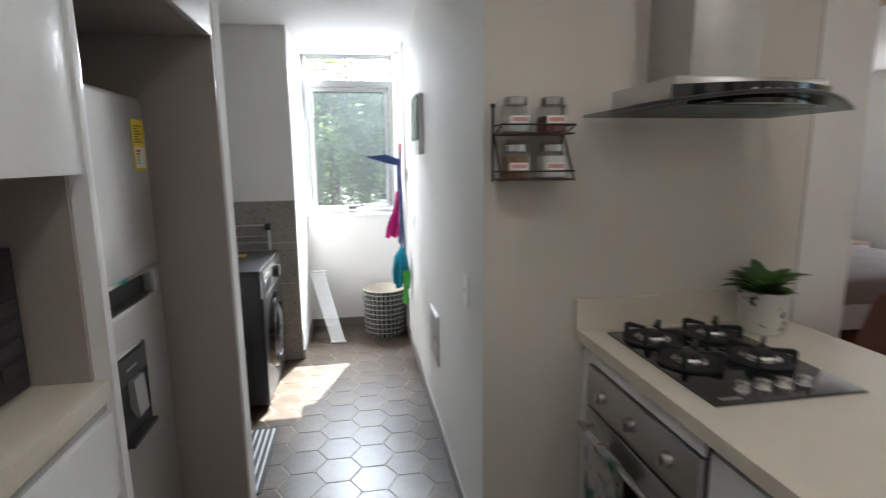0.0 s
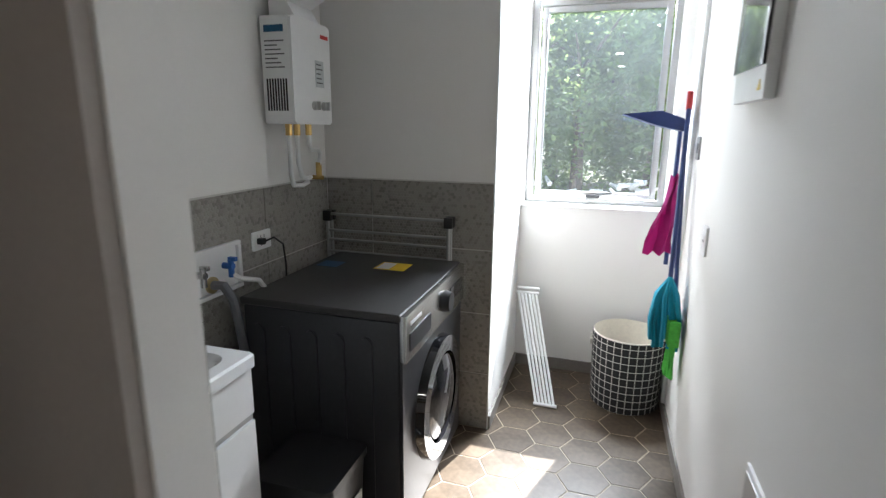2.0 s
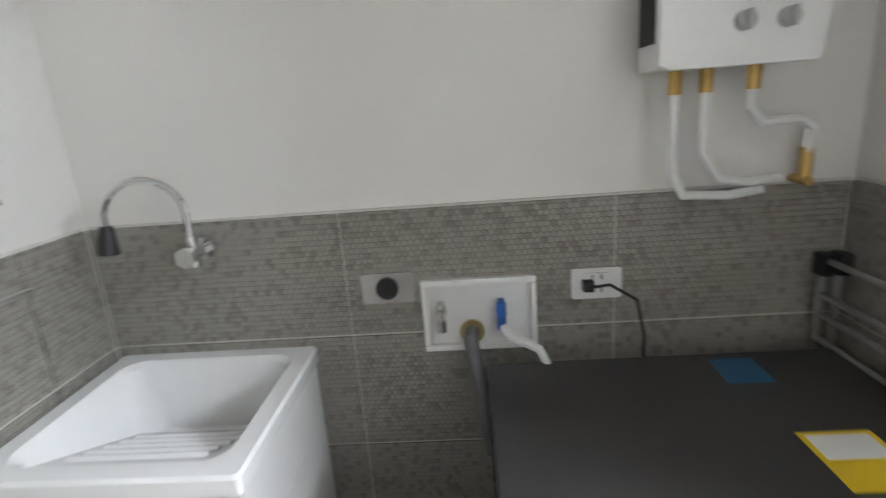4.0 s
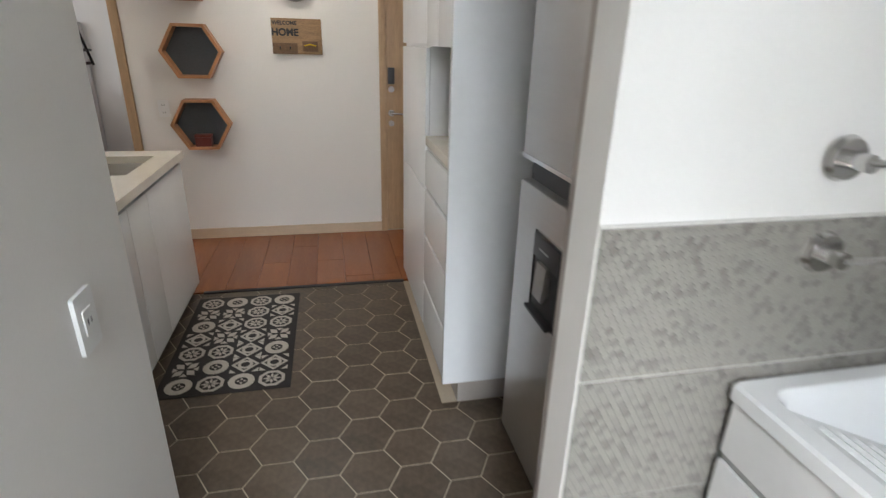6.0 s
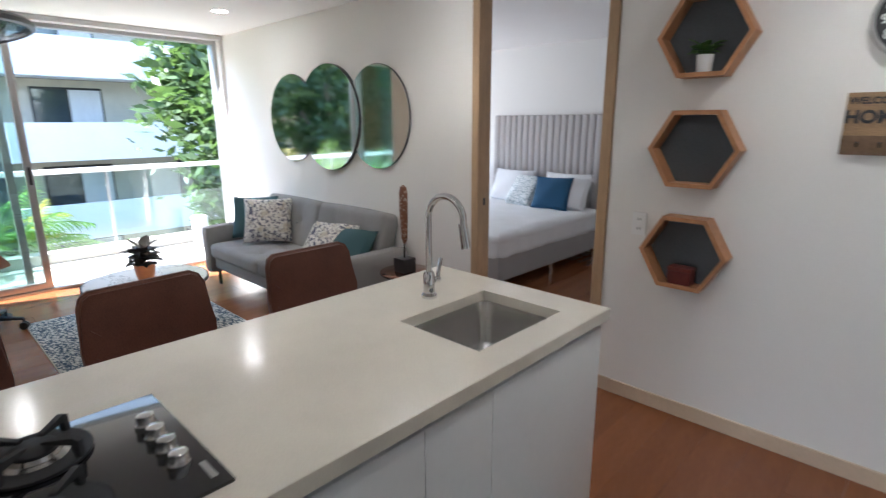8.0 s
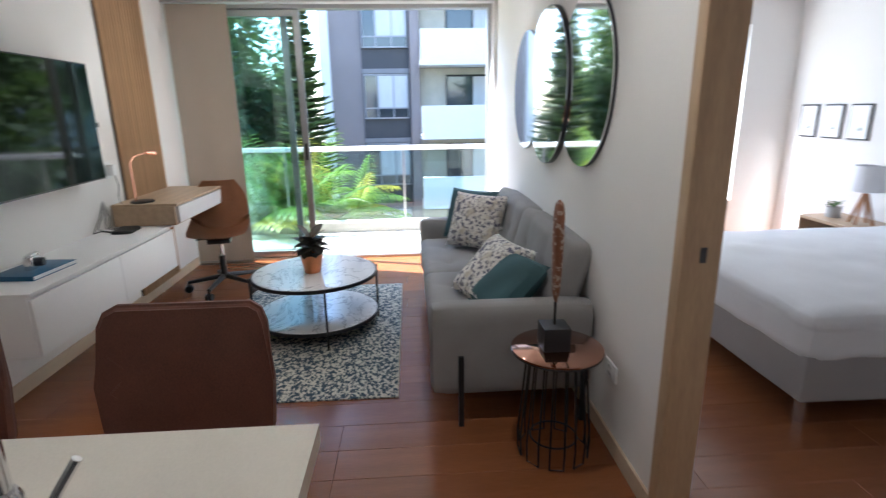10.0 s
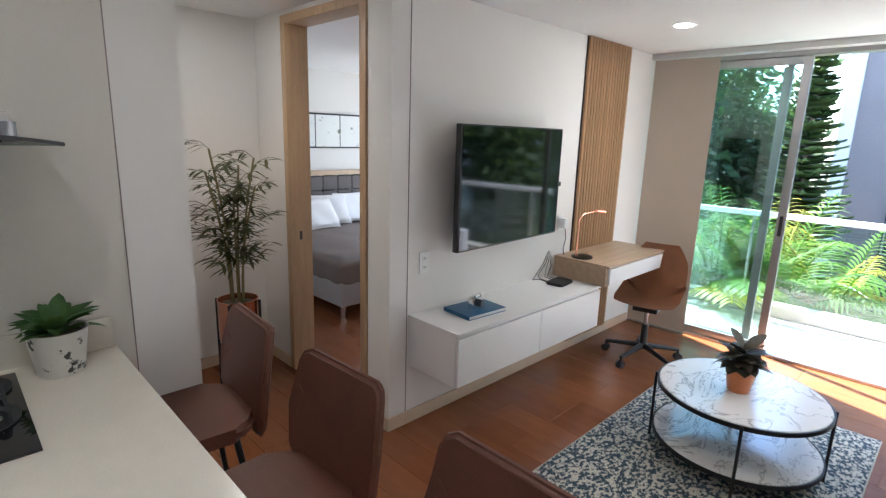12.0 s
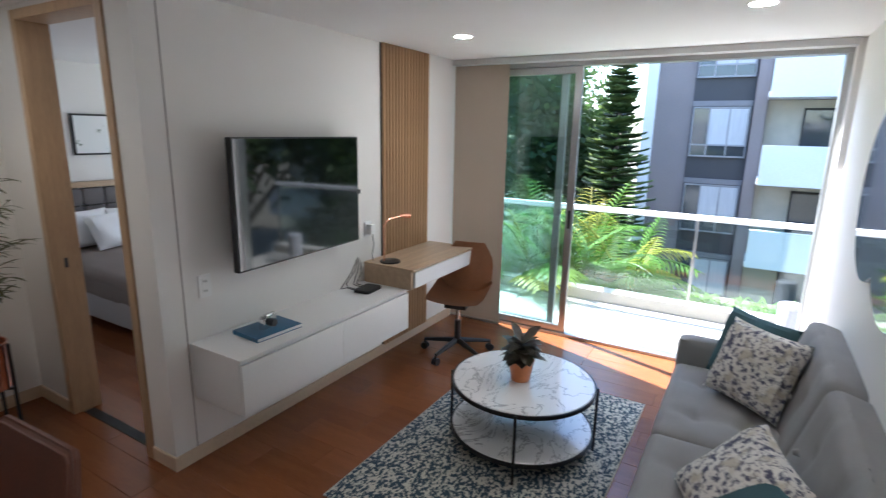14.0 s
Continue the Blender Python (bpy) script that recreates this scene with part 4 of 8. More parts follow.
tube(bm, [(0, 0, 0.09), (0, 0, 0.28)] + arc((-0.085, 0, 0.30), 0.085, 0, 160, 14) + [(-0.175, 0, 0.24)], 0.012, 12)
part("spout", bm, CHROME, tp)
bm = bmnew()
rod(bm, (-0.164, 0, 0.30), (-0.182, 0, 0.215), 0.016, 0.018, 14)
part("spray_head", bm, CHROME, tp)
bm = bmnew()
rod(bm, (0, -0.02, 0.06), (0, -0.05, 0.06), 0.014)
tube(bm, [(0, -0.045, 0.06), (0.01, -0.06, 0.09), (0.02, -0.085, 0.13)], 0.007)
part("lever", bm, CHROME, tp)

# hood
hd = thing("cooker_hood", "stainless chimney cooker hood with curved glass visor", "cooker hood", 0.685, -0.002, 1.63)
bm = bmnew()
box(bm, -0.115, 0.115, -0.24, 0, 0.10, CEIL - 1.632, 0.002)
part("chimney", bm, STEEL, hd)
bm = bmnew()
box(bm, -0.24, 0.24, -0.36, 0, 0.015, 0.10, 0.01)
part("motor_box", bm, STEELH, hd)
bm = bmnew()
o = [(-0.35, -0.02), (-0.35, -0.34)] + [(-0.35 + 0.70 * i / 16, -0.34 - 0.15 * math.sin(math.pi * i / 16)) for i in range(1, 16)] + [(0.35, -0.34), (0.35, -0.02)]
prism(bm, o, 0.042, 0.050)
for v in bm.verts:
    v.co.z += -0.03 * (v.co.x / 0.35) ** 2
part("visor", bm, PANEV, hd, "curved smoked glass visor")
bm = bmnew()
tube(bm, [(x, y, 0.046 - 0.03 * (x / 0.35) ** 2) for x, y in o[1:-1]], 0.006, 6)
part("visor_edge", bm, GRAPH, hd)
bm = bmnew()
o2 = [(-0.25, -0.36)] + [(-0.25 + 0.5 * i / 12, -0.36 - 0.085 * math.sin(math.pi * i / 12)) for i in range(1, 12)] + [(0.25, -0.36)]
prism(bm, o2, 0.02, 0.075)
cpn = part("control_panel", bm, GLASSB, hd)
for i in range(5):
    bm = bmnew()
    rod(bm, (-0.07 + i * 0.035, -0.438, 0.048), (-0.07 + i * 0.035, -0.450, 0.048), 0.011)
    part("button", bm, CHROME, cpn)

# ---- counter chairs ----
def counter_chair(x, y, rz):
    t = thing("counter_chair", "brown quilted leatherette counter chair with black legs", "chair", x, y, 0, rz, group="chairs at the kitchen island")
    # the sitter faces -x
    bm = bmnew()
    prism(bm, rounded(0.42, 0.44, 0.10, 6), 0.0, 0.055)
    bmesh.ops.bevel(bm, geom=[e for e in bm.edges if abs(e.verts[0].co.z - e.verts[1].co.z) < 1e-4], offset=0.018, segments=3, affect="EDGES")
    bmesh.ops.translate(bm, verts=bm.verts, vec=(-0.05, 0, 0.585))
    part("seat", bm, LEATHER, t)
    bm = bmnew()
    w = [(-0.20, 0.0), (-0.215, 0.06), (-0.225, 0.20), (-0.215, 0.35), (-0.20, 0.385), (-0.17, 0.40), (0.17, 0.40), (0.20, 0.385), (0.215, 0.35), (0.225, 0.20), (0.215, 0.06), (0.20, 0.0), (0.15, -0.055), (-0.15, -0.055)]
    prism(bm, w, 0.0, 0.034, "yz")
    bmesh.ops.bevel(bm, geom=[e for e in bm.edges if abs(e.verts[0].co.x - e.verts[1].co.x) < 1e-4], offset=0.012, segments=3, affect="EDGES")
    for v in bm.verts:
        v.co.x += 0.165 + 0.13 * v.co.z + 0.25 * (v.co.z - 0.2) ** 2 - 0.7 * v.co.y ** 2
        v.co.z += 0.585
    bk = part("backrest", bm, LEATHER, t)
    for s in (1, -1):
        for k in range(-3, 5):
            pts = []
            for i in range(9):
                yy = -0.19 + i * 0.0475
                zz = 0.18 + s * yy * 1.0 + k * 0.095
                if -0.03 < zz < 0.37:
                    pts.append((0.165 + 0.13 * zz + 0.25 * (zz - 0.2) ** 2 - 0.7 * yy ** 2 - 0.0005, yy, zz + 0.585))
            if len(pts) > 2:
                bm = bmnew()
                tube(bm, pts, 0.0022, 5)
                part("stitching", bm, LEATHER, bk)
    for sy in (-1, 1):
        bm = bmnew()
        tube(bm, [(-0.02, sy * 0.11, 0.575), (0.12, sy * 0.12, 0.57), (0.185, sy * 0.125, 0.60), (0.205, sy * 0.125, 0.68)], 0.011, 8)
        part("back_bracket", bm, BLACKM, t)
        for sx in (-1, 1):
            bm = bmnew()
            rod(bm, (-0.05 + sx * 0.13, sy * 0.13, 0.59), (-0.05 + sx * 0.21, sy * 0.20, 0.0), 0.013, 0.010, 10)
            part("leg", bm, BLACKM, t)
        bm = bmnew()
        rod(bm, (-0.225, sy * 0.182, 0.17), (0.125, sy * 0.182, 0.17), 0.008)
        part("footrest", bm, BLACKM, t)
    for sx in (-0.225, 0.125):
        bm = bmnew()
        rod(bm, (sx, -0.182, 0.17), (sx, 0.182, 0.17), 0.008)
        part("footrest", bm, BLACKM, t)
    return t


ch = counter_chair(1.395, -1.53, 0)
copy_thing(ch, pose(1.395, -0.86, 0, 0, 0, 3))
copy_thing(ch, pose(1.385, -0.21, 0, 0, 0, -4))

# ---- living room ----
# television
tv = thing("television", "large flat television on a wall bracket, switched off", "television", 3.345, -0.142, 1.41, 3.0)
bm = bmnew()
box(bm, -0.527, 0.527, -0.012, 0.03, -0.357, 0.357, 0.006)
part("case", bm, BLACK, tv)
bm = bmnew()
box(bm, -0.518, 0.518, -0.0145, -0.011, -0.346, 0.348)
part("screen", bm, SCREEN, tv)
bm = bmnew()
box(bm, -0.15, 0.15, 0.03, 0.130, -0.12, 0.12, 0.004)
part("bracket", bm, BLACKM, tv)
bm = bmnew()
box(bm, 0.50, 0.545, -0.018, 0.0, -0.03, 0.0, 0.003)
part("sensor", bm, BLACK, tv)

# media unit
mu = thing("media_unit", "wall-hung white lacquer media unit with two drawers", "media unit", 2.62, 0, 0.375)
bm = bmnew()
box(bm, 0, 1.47, -0.385, -0.001, 0.0, 0.295, 0.003)
part("body", bm, LACQW, mu)
for x0, x1 in ((0.004, 0.747), (0.751, 1.466)):
    bm = bmnew()
    box(bm, x0, x1, -0.404, -0.386, 0.004, 0.278, 0.002)
    part("drawer_front", bm, LACQW, mu)
bm = bmnew()
box(bm, -0.004, 1.474, -0.407, -0.001, 0.296, 0.312, 0.002)
part("top_panel", bm, LACQW, mu)
# desk
dk = thing("wall_desk", "oak wall-hung desk with white drawer front", "desk", 4.04, 0, 0.69)
bm = bmnew()
box(bm, 0, 0.93, -0.455, -0.03, 0.0, 0.135, 0.002)
part("body", bm, OAKH, dk)
bm = bmnew()
box(bm, -0.002, 0.932, -0.478, -0.028, 0.136, 0.155, 0.002)
part("top_panel", bm, OAKH, dk)
bm = bmnew()
box(bm, 0.03, 0.90, -0.474, -0.456, 0.012, 0.128, 0.002)
part("drawer_front", bm, LACQW, dk)
# slat panel
sp = thing("slat_panel", "vertical oak slat wall panel from floor to ceiling", "wall panel", 4.29, 0, 0)
bm = bmnew()
box(bm, 0, 0.64, -0.010, -0.001, 0.08, CEIL - 0.003)
part("backing", bm, BLACK, sp, "dark felt backing")
slat_me = mesh_of("slat", box(bmnew(), 0, 0.026, -0.032, -0.010, 0.08, CEIL - 0.004, 0.003, 1), SLAT)
for i in range(16):
    s_ = new("slat", slat_me)
    s_.parent, s_.location = sp, (0.004 + i * 0.0404, 0, 0)


# office chair
oc = thing("office_chair", "tan leatherette swivel chair on a black five-star base", "office chair", 4.66, -0.52, 0, 12)
bm = bmnew()
nu, nv = 12, 14
g = []
for j in range(nv + 1):
    v = j / nv
    if v < 0.5:
        x, z = -0.24 + v * 2 * 0.40, 0.49 - 0.03 * math.sin(v * 2 * math.pi)
    else:
        a = (v - 0.5) * 2
        x, z = 0.16 + 0.09 * math.sin(a * 1.2) + 0.05 * a, 0.49 + 0.04 * a + 0.36 * a ** 1.15
    half = 0.235 - 0.05 * max(0, v - 0.55) - 0.05 * max(0, 0.12 - v) * 4 - 1.1 * max(0, v - 0.80) ** 1.6
    row = []
    for i in range(nu + 1):
        u = -1 + 2 * i / nu
        lift = 0.075 * abs(u) ** 2.6 * (0.35 + math.sin(math.pi * min(1, v * 1.2)))
        row.append(bm.verts.new((x - (lift * 0.9 if v > 0.5 else 0), u * half, z + (lift if v <= 0.6 else lift * 0.3))))
    g.append(row)
for a, b in zip(g, g[1:]):
    for i in range(nu):
        bm.faces.new((a[i], a[i + 1], b[i + 1], b[i]))
bmesh.ops.solidify(bm, geom=bm.faces[:], thickness=0.03)
part("seat_shell", bm, TAN, oc)
bm = bmnew()
rod(bm, (-0.03, 0, 0.10), (-0.03, 0, 0.30), 0.027)
part("column_sleeve", bm, BLACK, oc)
bm = bmnew()
rod(bm, (-0.03, 0, 0.30), (-0.03, 0, 0.43), 0.016)
part("gas_lift", bm, CHROME, oc)
bm = bmnew()
box(bm, -0.13, 0.08, -0.09, 0.09, 0.42, 0.452, 0.008)
tube(bm, [(0.02, 0.05, 0.43), (0.06, 0.16, 0.43), (0.08, 0.20, 0.42)], 0.008)
part("seat_plate", bm, BLACK, oc)
for k in range(5):
    a = k * math.tau / 5 + 0.3
    ex, ey = -0.03 + 0.29 * math.cos(a), 0.29 * math.sin(a)
    bm = bmnew()
    rod(bm, (-0.03, 0, 0.125), (ex, ey, 0.085), 0.024, 0.014, 8)
    lg = part("base_arm", bm, BLACK, oc)
    bm = bmnew()
    rod(bm, (ex - 0.022 * math.sin(a), ey + 0.022 * math.cos(a), 0.03), (ex - 0.008 * math.sin(a), ey + 0.008 * math.cos(a), 0.03), 0.03, None, 14)
    rod(bm, (ex + 0.022 * math.sin(a), ey - 0.022 * math.cos(a), 0.03), (ex + 0.008 * math.sin(a), ey - 0.008 * math.cos(a), 0.03), 0.03, None, 14)
    rod(bm, (ex, ey, 0.03), (ex, ey, 0.085), 0.008)
    part("caster", bm, BLACK, lg)

# rug
rg = thing("area_rug", "cream and blue distressed woven rug on the floor", "rug", 3.67, -1.415, 0)
bm = bmnew()
box(bm, -0.92, 0.92, -0.61, 0.61, 0.0, 0.009, 0.003)
part("woven_top", bm, RUG, rg)
for s in (-1, 1):
    bm = bmnew()
    box(bm, -0.922, 0.922, s * 0.61 - 0.006, s * 0.61 + 0.006, 0.0, 0.008, 0.002)
    part("binding", bm, surface("rug_binding", (0.45, 0.42, 0.35), 0.95), rg)

# coffee table
ct = thing("coffee_table", "round two-tier marble coffee table with black metal frame", "coffee table", 3.735, -1.46, 0.009)
for nm, z in (("tabletop", 0.382), ("lower_shelf", 0.10)):
    bm = bmnew()
    lathe(bm, [(0.40, z), (0.408, z + 0.004), (0.408, z + 0.016), (0.404, z + 0.02)], seg=56)
    part(nm, bm, MARBLE, ct)
    bm = bmnew()
    lathe(bm, [(0.409, z - 0.006), (0.418, z - 0.006), (0.418, z + 0.016), (0.409, z + 0.016), (0.409, z - 0.006)], seg=56)
    part("rim", bm, BLACKM, ct)
for k in range(4):
    a = radians(197 + 90 * k)
    bm = bmnew()
    rod(bm, (0.424 * math.cos(a), 0.424 * math.sin(a), 0.0), (0.424 * math.cos(a), 0.424 * math.sin(a), 0.398), 0.008)
    part("leg", bm, BLACKM, ct)

# sofa
def soft(bm, x0, x1, y0, y1, z0, z1, r=0.05, puff=0.02, n=8):
    """A padded block."""
    box(bm, x0, x1, y0, y1, z0, z1)
    bmesh.ops.subdivide_edges(bm, edges=bm.edges[:], cuts=n, use_grid_fill=True)
    cx, cy, cz, hx, hy, hz = (x0 + x1) / 2, (y0 + y1) / 2, (z0 + z1) / 2, (x1 - x0) / 2, (y1 - y0) / 2, (z1 - z0) / 2
    for v in bm.verts:
        p = v.co - Vector((cx, cy, cz))
        q = Vector((max(-hx + r, min(hx - r, p.x)), max(-hy + r, min(hy - r, p.y)), max(-hz + r, min(hz - r, p.z))))
        d = p - q
        if d.length > 1e-6:
            p = q + d.normalized() * r
        u, w, s = p.x / hx, p.y / hy, p.z / hz
        p += Vector((0, 0, puff * (1 - u * u) * (1 - w * w) * (1 if s > 0 else -0.3) * abs(s)))
        v.co = Vector((cx, cy, cz)) + p
    return bm


sf = thing("sofa", "grey fabric two-seat sofa with button-tufted seat", "sofa", 3.515, -2.555, 0)
bm = bmnew()
soft(bm, -0.90, 0.90, -0.40, 0.32, 0.20, 0.34, 0.03, 0)
part("base", bm, SOFA, sf)
for x0, x1 in ((-0.90, 0.0), (0.0, 0.90)):
    bm = bmnew()
    soft(bm, x0 + 0.002, x1 - 0.002, -0.28, 0.355, 0.31, 0.45, 0.045, 0.012, 30)
    for v in bm.verts:
        if v.co.z > 0.4:
            for byy in (-0.05, 0.18):
                run = max(0.0, 1 - abs(v.co.x - (x0 + x1) / 2) / 0.36)
                v.co.z -= 0.016 * min(1, run * 3) * math.exp(-abs(v.co.y - byy) / 0.026)
            for bxx in (x0 + 0.25, x1 - 0.25):
                v.co.z -= 0.014 * math.exp(-abs(v.co.x - bxx) / 0.024) * (1 if -0.05 < v.co.y < 0.30 else 0.3)
            for bxx in (x0 + 0.25, x1 - 0.25):
                for byy in (-0.05, 0.18):
                    d = math.hypot(v.co.x - bxx, v.co.y - byy)
                    v.co.z -= 0.034 * math.exp(-d / 0.045)
    st = part("seat_cushion", bm, SOFA, sf)
    for bxx in (x0 + 0.25, x1 - 0.25):
        for byy in (-0.05, 0.18):
            bm = bmnew()
            lathe(bm, [(0.013, 0.404), (0.013, 0.411), (0.007, 0.414)], (bxx, byy, 0), 12)
            part("button", bm, SOFA, st)
    bm = bmnew()
    soft(bm, x0 + 0.003, x1 - 0.003, -0.09, 0.09, 0.0, 0.46, 0.05, 0.01, 24)
    for v in bm.verts:
        if v.co.y > 0.05:
            for bxx in (x0 + 0.25, x1 - 0.25):
                v.co.y -= 0.014 * math.exp(-abs(v.co.x - bxx) / 0.026)
                v.co.y -= 0.024 * math.exp(-math.hypot(v.co.x - bxx, v.co.z - 0.26) / 0.045)
    bmesh.ops.rotate(bm, verts=bm.verts, cent=(0, 0, 0), matrix=Matrix.Rotation(radians(16), 3, "X"))
    bmesh.ops.translate(bm, verts=bm.verts, vec=(0, -0.24, 0.40))
    bc_ = part("back_cushion", bm, SOFA, sf)
    for bxx in (x0 + 0.25, x1 - 0.25):
        bm = bmnew()
        rod(bm, (bxx, -0.195, 0.66), (bxx, -0.175, 0.655), 0.016, 0.010, 12)
        part("button", bm, SOFA, bc_)
for s in (-1, 1):
    bm = bmnew()
    soft(bm, min(s * 0.905, s * 1.035), max(s * 0.905, s * 1.035), -0.405, 0.36, 0.15, 0.60, 0.045, 0, 8)
    part("armrest", bm, SOFA, sf)
    for y in (-0.36, 0.22):
        bm = bmnew()
        box(bm, s * 1.04 - 0.011, s * 1.04 + 0.011, y - 0.012, y + 0.012, 0, 0.36, 0.002)
        part("leg", bm, BLACKM, sf)
for y in (0.22, -0.36):
    bm = bmnew()
    box(bm, -1.03, 1.03, y - 0.01, y + 0.01, 0.17, 0.195)
    part("frame_rail", bm, BLACKM, sf)


def cushion(name, w, h, d, m, material, label, group="sofa cushions"):
    bm = bmnew()
    n = 14
    for side in (1, -1):
        rows = []
        for j in range(n + 1):
            row = []
            for i in range(n + 1):
                u, v = -1 + 2 * i / n, -1 + 2 * j / n
                pinch = 1 - 0.07 * (1 - abs(u) ** 2) * abs(v) ** 4 - 0.0
                pinch2 = 1 - 0.07 * (1 - abs(v) ** 2) * abs(u) ** 4
                th = d / 2 * ((1 - u ** 4) * (1 - v ** 4)) ** 0.5 * (1 + 0.10 * math.sin(5 * u + 3 * v + side))
                row.append(bm.verts.new((u * w / 2 * pinch2, side * th, v * h / 2 * pinch)))
            rows.append(row)
        for a, b in zip(rows, rows[1:]):
            for i in range(n):
                bm.faces.new((a[i], a[i + 1], b[i + 1], b[i]))
    bmesh.ops.remove_doubles(bm, verts=bm.verts, dist=0.0006)
    ob = solid(name, bm, material, label, "cushion", group)
    ob.matrix_world = m
    return ob


cushion("cushion", 0.44, 0.42, 0.15, pose(4.01, -2.60, 0.665, 24, 0, 50), CUSHP, "speckled cream and navy square sofa cushion")
cushion("cushion", 0.42, 0.40, 0.14, pose(4.21, -2.58, 0.675, 22, 0, 50), TEAL, "dark teal square cushion at the sofa corner")
cushion("cushion", 0.44, 0.42, 0.15, pose(3.00, -2.56, 0.60, 46, 0, 18), CUSHP, "speckled cream square cushion leaning on the backrest")
cushion("cushion", 0.42, 0.38, 0.14, pose(2.80, -2.60, 0.59, 44, 0, 14), TEAL, "dark teal square cushion leaning on the backrest")

# mirrors
def mirror(x, z, r, depth, label, rz_=1.0):
    t = thing("round_mirror", label, "mirror", x, SY, z, group="three overlapping wall mirrors")
    bm = bmnew()
    prism(bm, [(r * math.cos(k * math.tau / 64), r * rz_ * math.sin(k * math.tau / 64)) for k in range(64)], depth, depth + 0.006, "xz")
    part("glass", bm, MIRROR, t)
    bm = bmnew()
    prism(bm, [((r + 0.003) * math.cos(k * math.tau / 64), (r * rz_ + 0.003) * math.sin(k * math.tau / 64)) for k in range(64)], 0.0, depth - 0.0005, "xz")
    part("backing", bm, GRAPH, t)


mirror(2.83, 1.575, 0.375, 0.014, "round frameless wall mirror over the sofa", 1.05)
mirror(3.46, 1.575, 0.43, 0.030, "larger round frameless mirror overlapping its neighbours", 1.02)
mirror(4.06, 1.575, 0.385, 0.014, "round frameless wall mirror over the sofa", 1.02)


# ---- laundry ----
# wall tiles: a sheet of grout with tiles standing proud of it
def tile_rows(name, face, u_edges, plane, label, flip=1):
    t = thing(name, label, "wall tiles")
    t["kind"] = "structure"
    bm = bmnew()
    u0, u1 = u_edges[0], u_edges[-1]
    if plane == "x":
        box(bm, face, face + flip * 0.004, u0, u1, 0.0, 1.228)
    else:
        box(bm, u0, u1, face, face + flip * 0.004, 0.0, 1.228)
    part("grout", bm, surface("pale_grout", (0.62, 0.60, 0.56), 0.85), t)
    zs = (0.0, 0.295, 0.605, 0.915, 1.225)
    for a, b in zip(u_edges, u_edges[1:]):
        for z0, z1 in zip(zs, zs[1:]):
            bm = bmnew()
            if plane == "x":
                box(bm, face + flip * 0.0038, face + flip * 0.009, a + 0.002, b - 0.002, z0 + 0.003, z1 - 0.003, 0.001, 1)
            else:
                box(bm, a + 0.002, b - 0.002, face + flip * 0.0038, face + flip * 0.009, z0 + 0.003, z1 - 0.003, 0.001, 1)
            part("tile", bm, MAINT, t)


tile_rows("wall_tiles_west", -1.71, (0.494, 1.10, 1.733, 2.241), "x", "grey hexagon-relief tiles on the laundry wall")
tile_rows("wall_tiles_south", 0.485, (-1.70, -1.50, -0.907), "y", "grey hexagon-relief tiles behind the laundry sink")
tile_rows("wall_tiles_north", 2.25, (-1.70, -1.46, -0.862), "y", "grey hexagon-relief tiles behind the washing machine", -1)
structure("trim_tile_corner", [(-0.864, -0.858, 2.24, 2.249, 0, CEIL)], WHITEP, "white corner bead")

# utility sink on a white cabinet
us = thing("laundry_sink", "white laundry sink with washboard ridges on a white cabinet", "sink", -1.465, 0.757, 0)
bm = bmnew()
box(bm, -0.225, 0.205, -0.245, 0.245, 0.08, 0.705, 0.003)
for b in ((-0.225, -0.205, -0.245, 0.245), (0.187, 0.205, -0.245, 0.245), (-0.205, 0.187, -0.245, -0.227), (-0.205, 0.187, 0.227, 0.245)):
    box(bm, *b, 0.705, 0.855)
part("cabinet", bm, LACQW, us)
for z0, z1 in ((0.10, 0.70), (0.722, 0.85)):
    bm = bmnew()
    box(bm, 0.206, 0.222, -0.243, 0.243, z0, z1, 0.002)
    part("door" if z0 < 0.5 else "drawer_front", bm, LACQW, us)
bm = bmnew()
box(bm, 0.205, 0.214, -0.243, 0.243, 0.702, 0.72)
part("finger_groove", bm, ALU, us)
bm = bmnew()
rings = []
for w, h, r, z in ((0.475, 0.505, 0.012, 0.855), (0.475, 0.505, 0.012, 0.885), (0.465, 0.495, 0.012, 0.892), (0.39, 0.42, 0.05, 0.892), (0.37, 0.40, 0.05, 0.88), (0.33, 0.35, 0.05, 0.72)):
    rings.append([bm.verts.new((x - 0.005, y, z)) for x, y in rounded(w, h, r)])
for a, b in zip(rings, rings[1:]):
    for k in range(len(a)):
        bm.faces.new((a[k], a[(k + 1) % len(a)], b[(k + 1) % len(a)], b[k]))
bm.faces.new(rings[-1])
bsn = part("basin", bm, CERAM, us)
bm = bmnew()
prism(bm, [(-0.13, 0.735), (0.168, 0.872), (0.172, 0.872), (0.172, 0.735)], -0.178, 0.178)
for v in bm.verts:
    v.co = Vector((v.co.x, v.co.z, v.co.y))
part("washboard", bm, CERAM, bsn)
for i in range(5):
    bm = bmnew()
    tube(bm, [(-0.06 + i * 0.045, -0.135, 0.768 + i * 0.0207), (-0.06 + i * 0.045, 0.135, 0.768 + i * 0.0207)], 0.009, 8)
    part("ridge", bm, CERAM, bsn)
